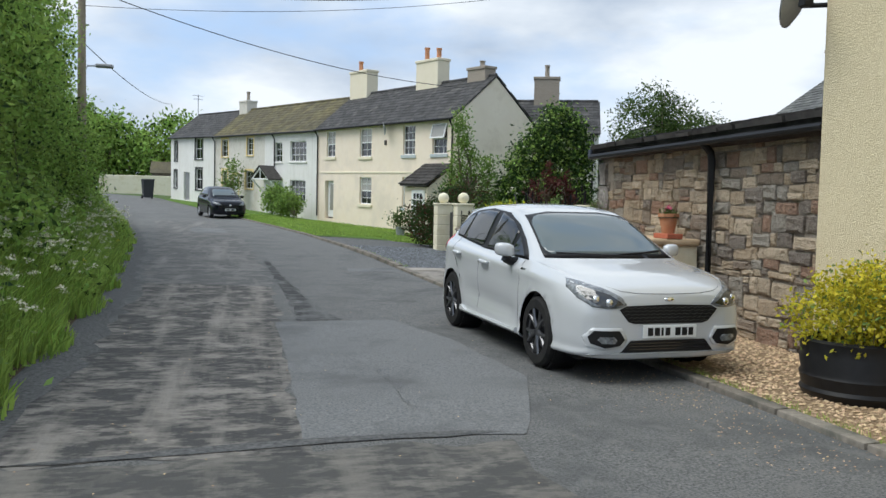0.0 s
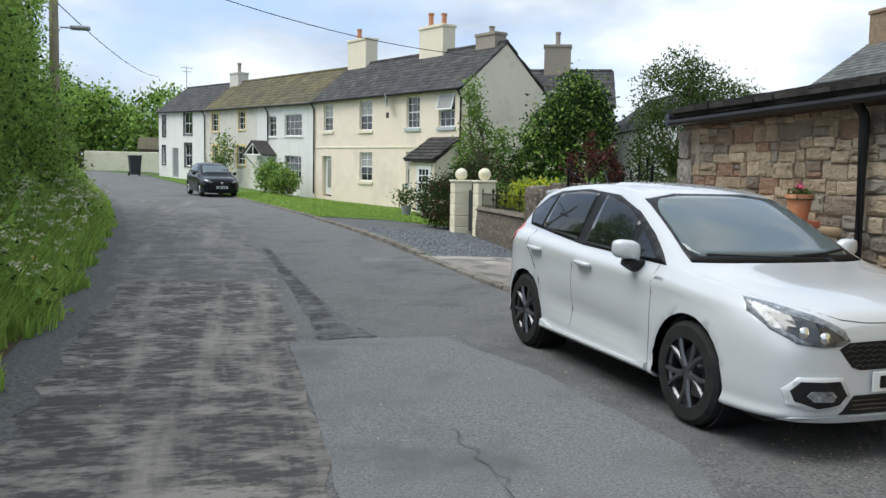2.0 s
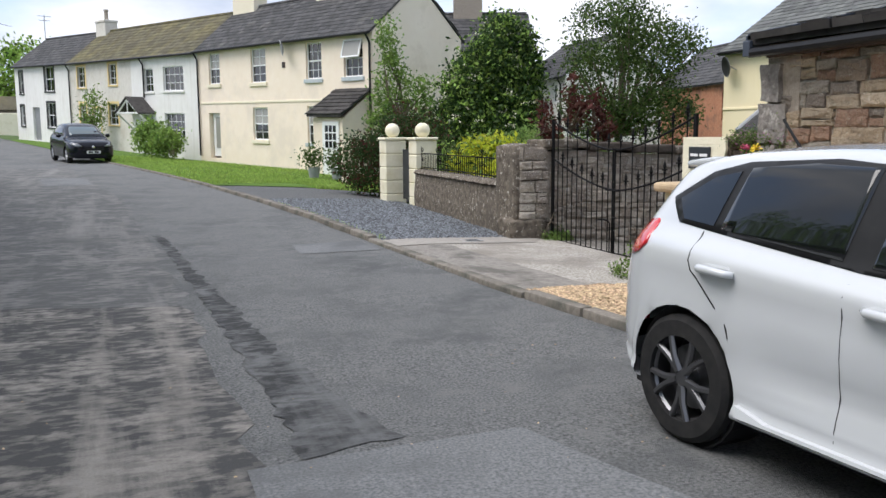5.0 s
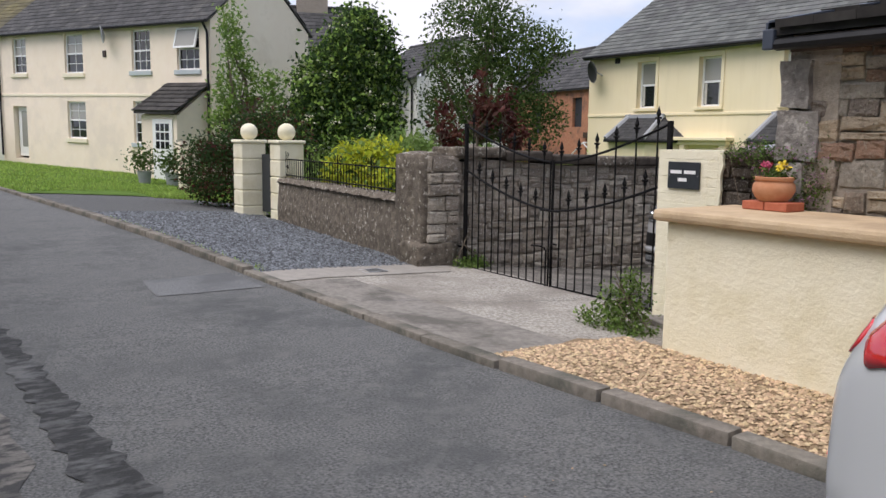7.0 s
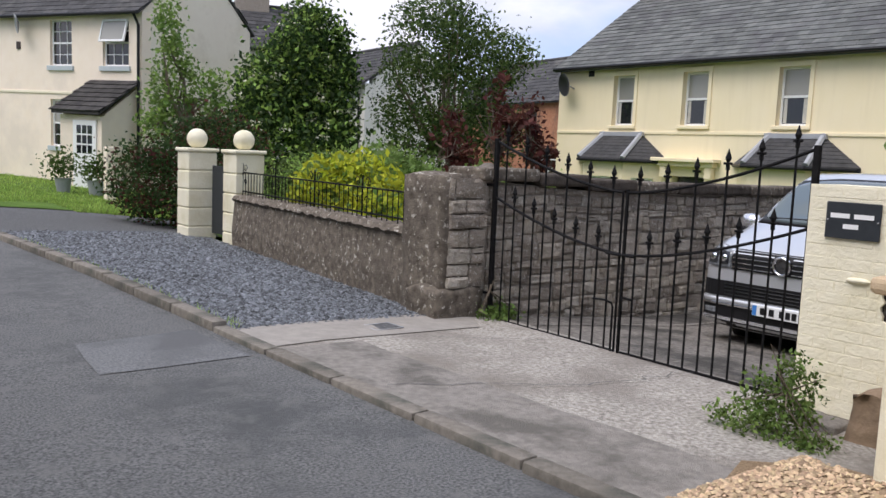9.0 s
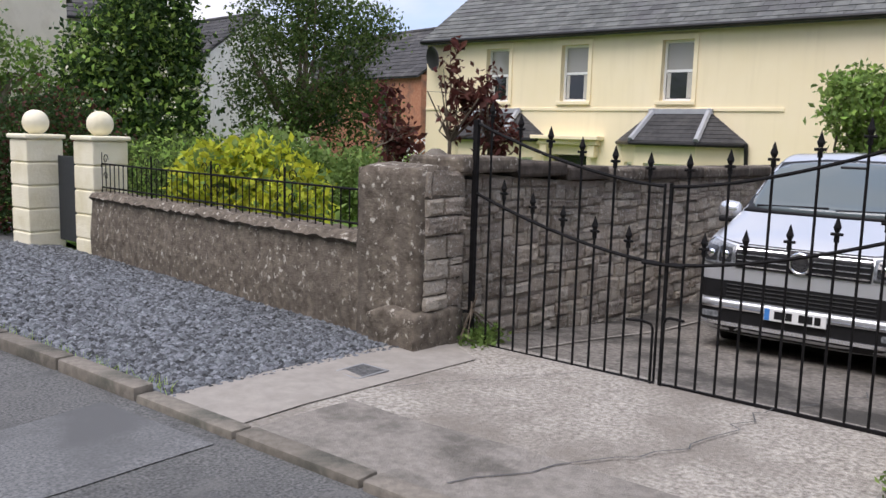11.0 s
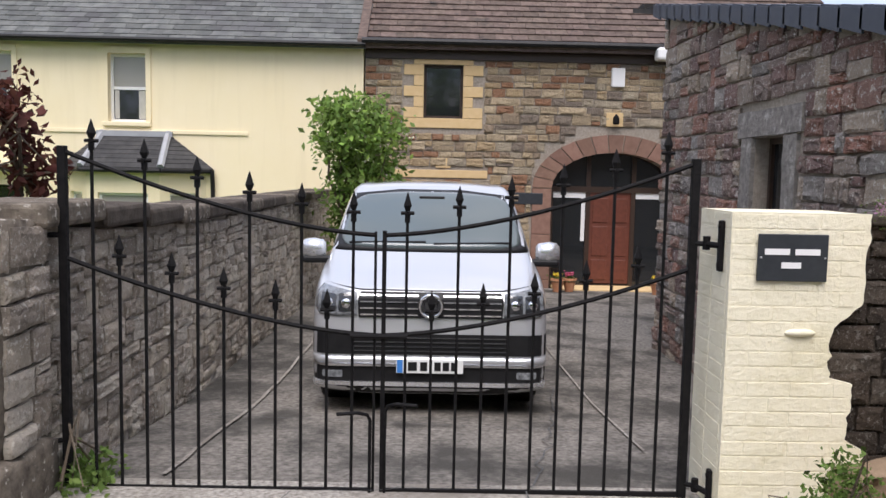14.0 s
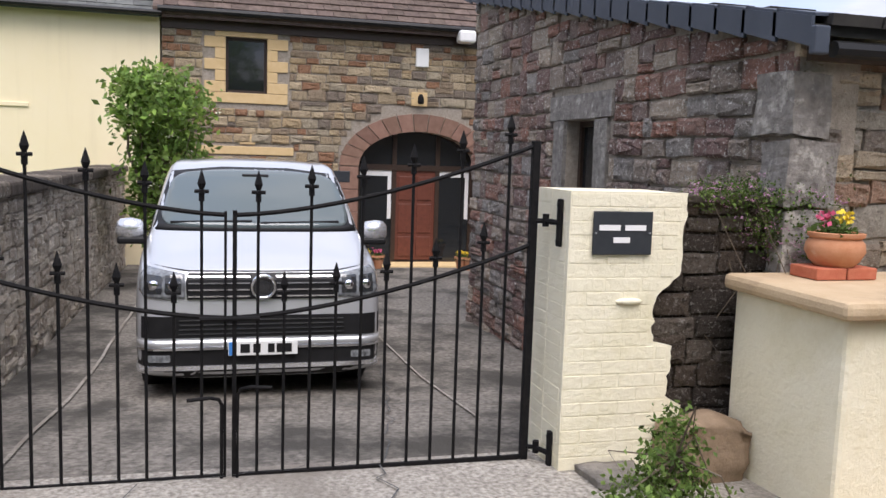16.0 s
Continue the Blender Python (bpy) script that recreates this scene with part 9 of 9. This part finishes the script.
def stone_face(parent, frame_, L, z_lo, top, mats, sizes, holes, seed, limit=300, proud=0.06, wander=0.0):
    """Courses of rubble on a wall face: frame_ local x along the wall, -y outwards. mats: for single stones and for the joined rest."""
    r = random.Random(seed)
    datas = [u.data("stone", mats[0], False) for u in UNITS]
    rest, count, z = Mesh(), 0, z_lo
    (w0, w1), (h0, h1) = sizes
    while True:
        h = r.uniform(h0, h1)
        x, any_ = -r.uniform(0, w1), False
        while x < L:
            w = r.uniform(w0, w1) * (1.0 if r.random() < 0.8 else 1.5)
            a, b = max(x, 0.0), min(x + w, L)
            x += w
            mx = (a + b) / 2
            hz = h * r.uniform(0.92, 1.0) if r.random() < 0.9 else h * 1.2
            room = min(top(a), top(b)) - z
            if b - a < 0.07 or room < 0.05:
                continue
            hz = min(hz, room)
            any_ = True
            for p in holes:
                if p[0] < b and p[2] > a and p[1] < z + hz and p[3] > z:
                    if p[1] - z > 0.06:
                        hz = p[1] - z
                    elif p[0] - a > b - p[2]:
                        b = p[0]
                    else:
                        a = p[2]
            if b - a < 0.06:
                continue
            mx = (a + b) / 2
            wave = 0.012 * math.sin(mx * 1.3 + seed) + 0.006 * math.sin(mx * 5.3 + z * 3) + wander * noise.noise(Vector((mx * 1.4, z * 1.1, seed)))
            # some places in a course hold two thin stones, one on the other
            cut = r.uniform(0.35, 0.65) if hz > 0.15 and r.random() < 0.22 else 1.0
            for q0, q1 in ((0.0, cut), (cut, 1.0)):
                if q1 - q0 < 0.05:
                    continue
                d = proud * r.uniform(0.5, 1.4)
                m = frame_ @ pose(mx, 0.0, z + wave + hz * (q0 + q1) / 2, 0, r.uniform(-1.8, 1.8), 0) @ Matrix.Diagonal((b - a - 0.007, d, hz * (q1 - q0) - 0.006, 1))
                k = r.randrange(len(UNITS))
                if count < limit:
                    ob = new("stone", datas[k])
                    ob.parent = parent
                    ob.matrix_parent_inverse = parent.matrix_basis.inverted()
                    ob.matrix_basis = m
                    count += 1
                else:
                    rest.add([m @ Vector(p) for p in UNITS[k].v], UNITS[k].f)
        z += h
        if not any_ and z > top(L / 2):
            break
        if z > 8:
            break
    if rest.v:
        wpart("rubble", rest, mats[1], parent, kind="stuff")


M_STONE_I = stone_mat("rubble_sandstone_joined", [(0.42, 0.345, 0.255), (0.29, 0.235, 0.185), (0.5, 0.41, 0.3), (0.33, 0.215, 0.155), (0.34, 0.31, 0.265), (0.56, 0.46, 0.34), (0.24, 0.205, 0.175), (0.46, 0.365, 0.26)], island=True)
M_YARD_I = stone_mat("yard_wall_stone_joined", [(0.5, 0.43, 0.35), (0.36, 0.305, 0.25), (0.55, 0.48, 0.39), (0.43, 0.37, 0.31), (0.58, 0.52, 0.44)], lichen=(0.75, 0.72, 0.65), dark=(0.15, 0.13, 0.11), amount=0.85, island=True)
M_RED_I = stone_mat("red_brown_stone_joined", RED_PALETTE, amount=0.95, lichen=(0.72, 0.7, 0.65), dark=(0.08, 0.062, 0.053), island=True)
M_TAN_I = stone_mat("tan_sandstone_joined", [(0.46, 0.36, 0.23), (0.38, 0.3, 0.2), (0.5, 0.4, 0.27), (0.31, 0.24, 0.17), (0.44, 0.33, 0.2), (0.3, 0.165, 0.1), (0.4, 0.34, 0.25), (0.22, 0.18, 0.145)], amount=0.3, lichen=(0.5, 0.42, 0.28), island=True)
# outbuilding: lane front, then the side to the yard
fO = Matrix(((0, 1, 0, OX + 0.03), (-1, 0, 0, OY1), (0, 0, 1, 0), (0, 0, 0, 1)))
stone_face(hO, fO, OY1 - OY0, -0.05, lambda x: 2.42, (M_STONE, M_STONE_I), ((0.1, 0.4), (0.08, 0.24)), [], 1, 300, 0.034, 0.09)
fS = Matrix(((-1, 0, 0, OX1), (0, -1, 0, OY1 - 0.03), (0, 0, 1, 0), (0, 0, 0, 1)))
stone_face(hO, fS, OX1 - OX, -0.75, lambda x: 3.66 - x * sl, (M_STONE_RED, M_RED_I), ((0.13, 0.38), (0.12, 0.24)), [(OX1 - OX - 3.5, 0.88, OX1 - OX - 2.27, 2.15), (OX1 - OX - 3.55, 2.12, OX1 - OX - 2.25, 2.38)], 2, 300, 0.034)
for k in range(6):
    wq = 0.3 if k % 2 else 0.22
    wq2 = 0.22 if k % 2 else 0.3
    za = 0.0 + k * 0.39
    q = lumpy((OX - 0.045, OY1 - wq2, za), (OX + wq, OY1 + 0.035, za + 0.365), 7, 0.024, k * 3.3)
    wpart("quoin", q, M_QUOIN, hO)
# barn house front
stone_face(hG, Matrix(((0, 1, 0, 19.03), (-1, 0, 0, 17.2), (0, 0, 1, 0), (0, 0, 0, 1))), 7.6, -0.8, lambda x: 4.02, (M_STONE_TAN, M_TAN_I), ((0.15, 0.42), (0.11, 0.22)),
           [(10 - 9.25, 2.62, 10 - 7.6, 4.15), (10 - archc - 1.7, -1, 10 - archc + 1.7, 1.52), *[(10 - archc - hw, 1.5 + 0.1 * k, 10 - archc + hw, 1.61 + 0.1 * k) for k, hw in enumerate([1.7 * math.sqrt(1 - (0.1 * k / 1.14) ** 2) for k in range(12)])], (10 - 9.4, 1.64, 10 - 7.5, 1.84)], 3, 300, 0.032)
# yard wall, inner side
stone_face(hU, Matrix(((-1, 0, 0, 18.9), (0, -1, 0, 17.9), (0, 0, 1, 0), (0, 0, 0, 1))) @ Matrix.Diagonal((1, -1, 1, 1)), 12.7, -0.8, lambda x: interp(18.9 - x, [6, 8, 12, 19], [1.46, 1.34, 1.3, 1.26]), (M_STONE_YARD, M_YARD_I), ((0.08, 0.3), (0.07, 0.19)), [], 4, 300, 0.03, 0.07)
# pier face to the drive and the dark wall by the sign
stone_face(hT, Matrix(((1, 0, 0, 5.66), (0, 1, 0, 17.86), (0, 0, 1, 0), (0, 0, 0, 1))), 0.48, 0.4, lambda x: 1.5, (M_STONE_YARD, M_YARD_I), ((0.2, 0.48), (0.14, 0.3)), [], 5, 40, 0.035)
stone_face(hS, Matrix(((0, 1, 0, 6.018), (-1, 0, 0, 13.9), (0, 0, 1, 0), (0, 0, 0, 1))), 0.9, -0.05, lambda x: 1.58, (M_DARKRUBBLE, M_DARKRUBBLE), ((0.12, 0.34), (0.07, 0.16)), [], 6, 200, 0.022)
# stub of red stone wall at the pier's right, far piers
tagged(part("stone_gatepost", Mesh().bev((7.05, 18.9, -0.2), (7.3, 19.15, 1.5), 0.03).lathe([(0.16, 0), (0.13, 0.06), (0.04, 0.12)], 12, (7.175, 19.02, 1.5)), M_KERB), "small grey stone garden gatepost with round cap", "gatepost")
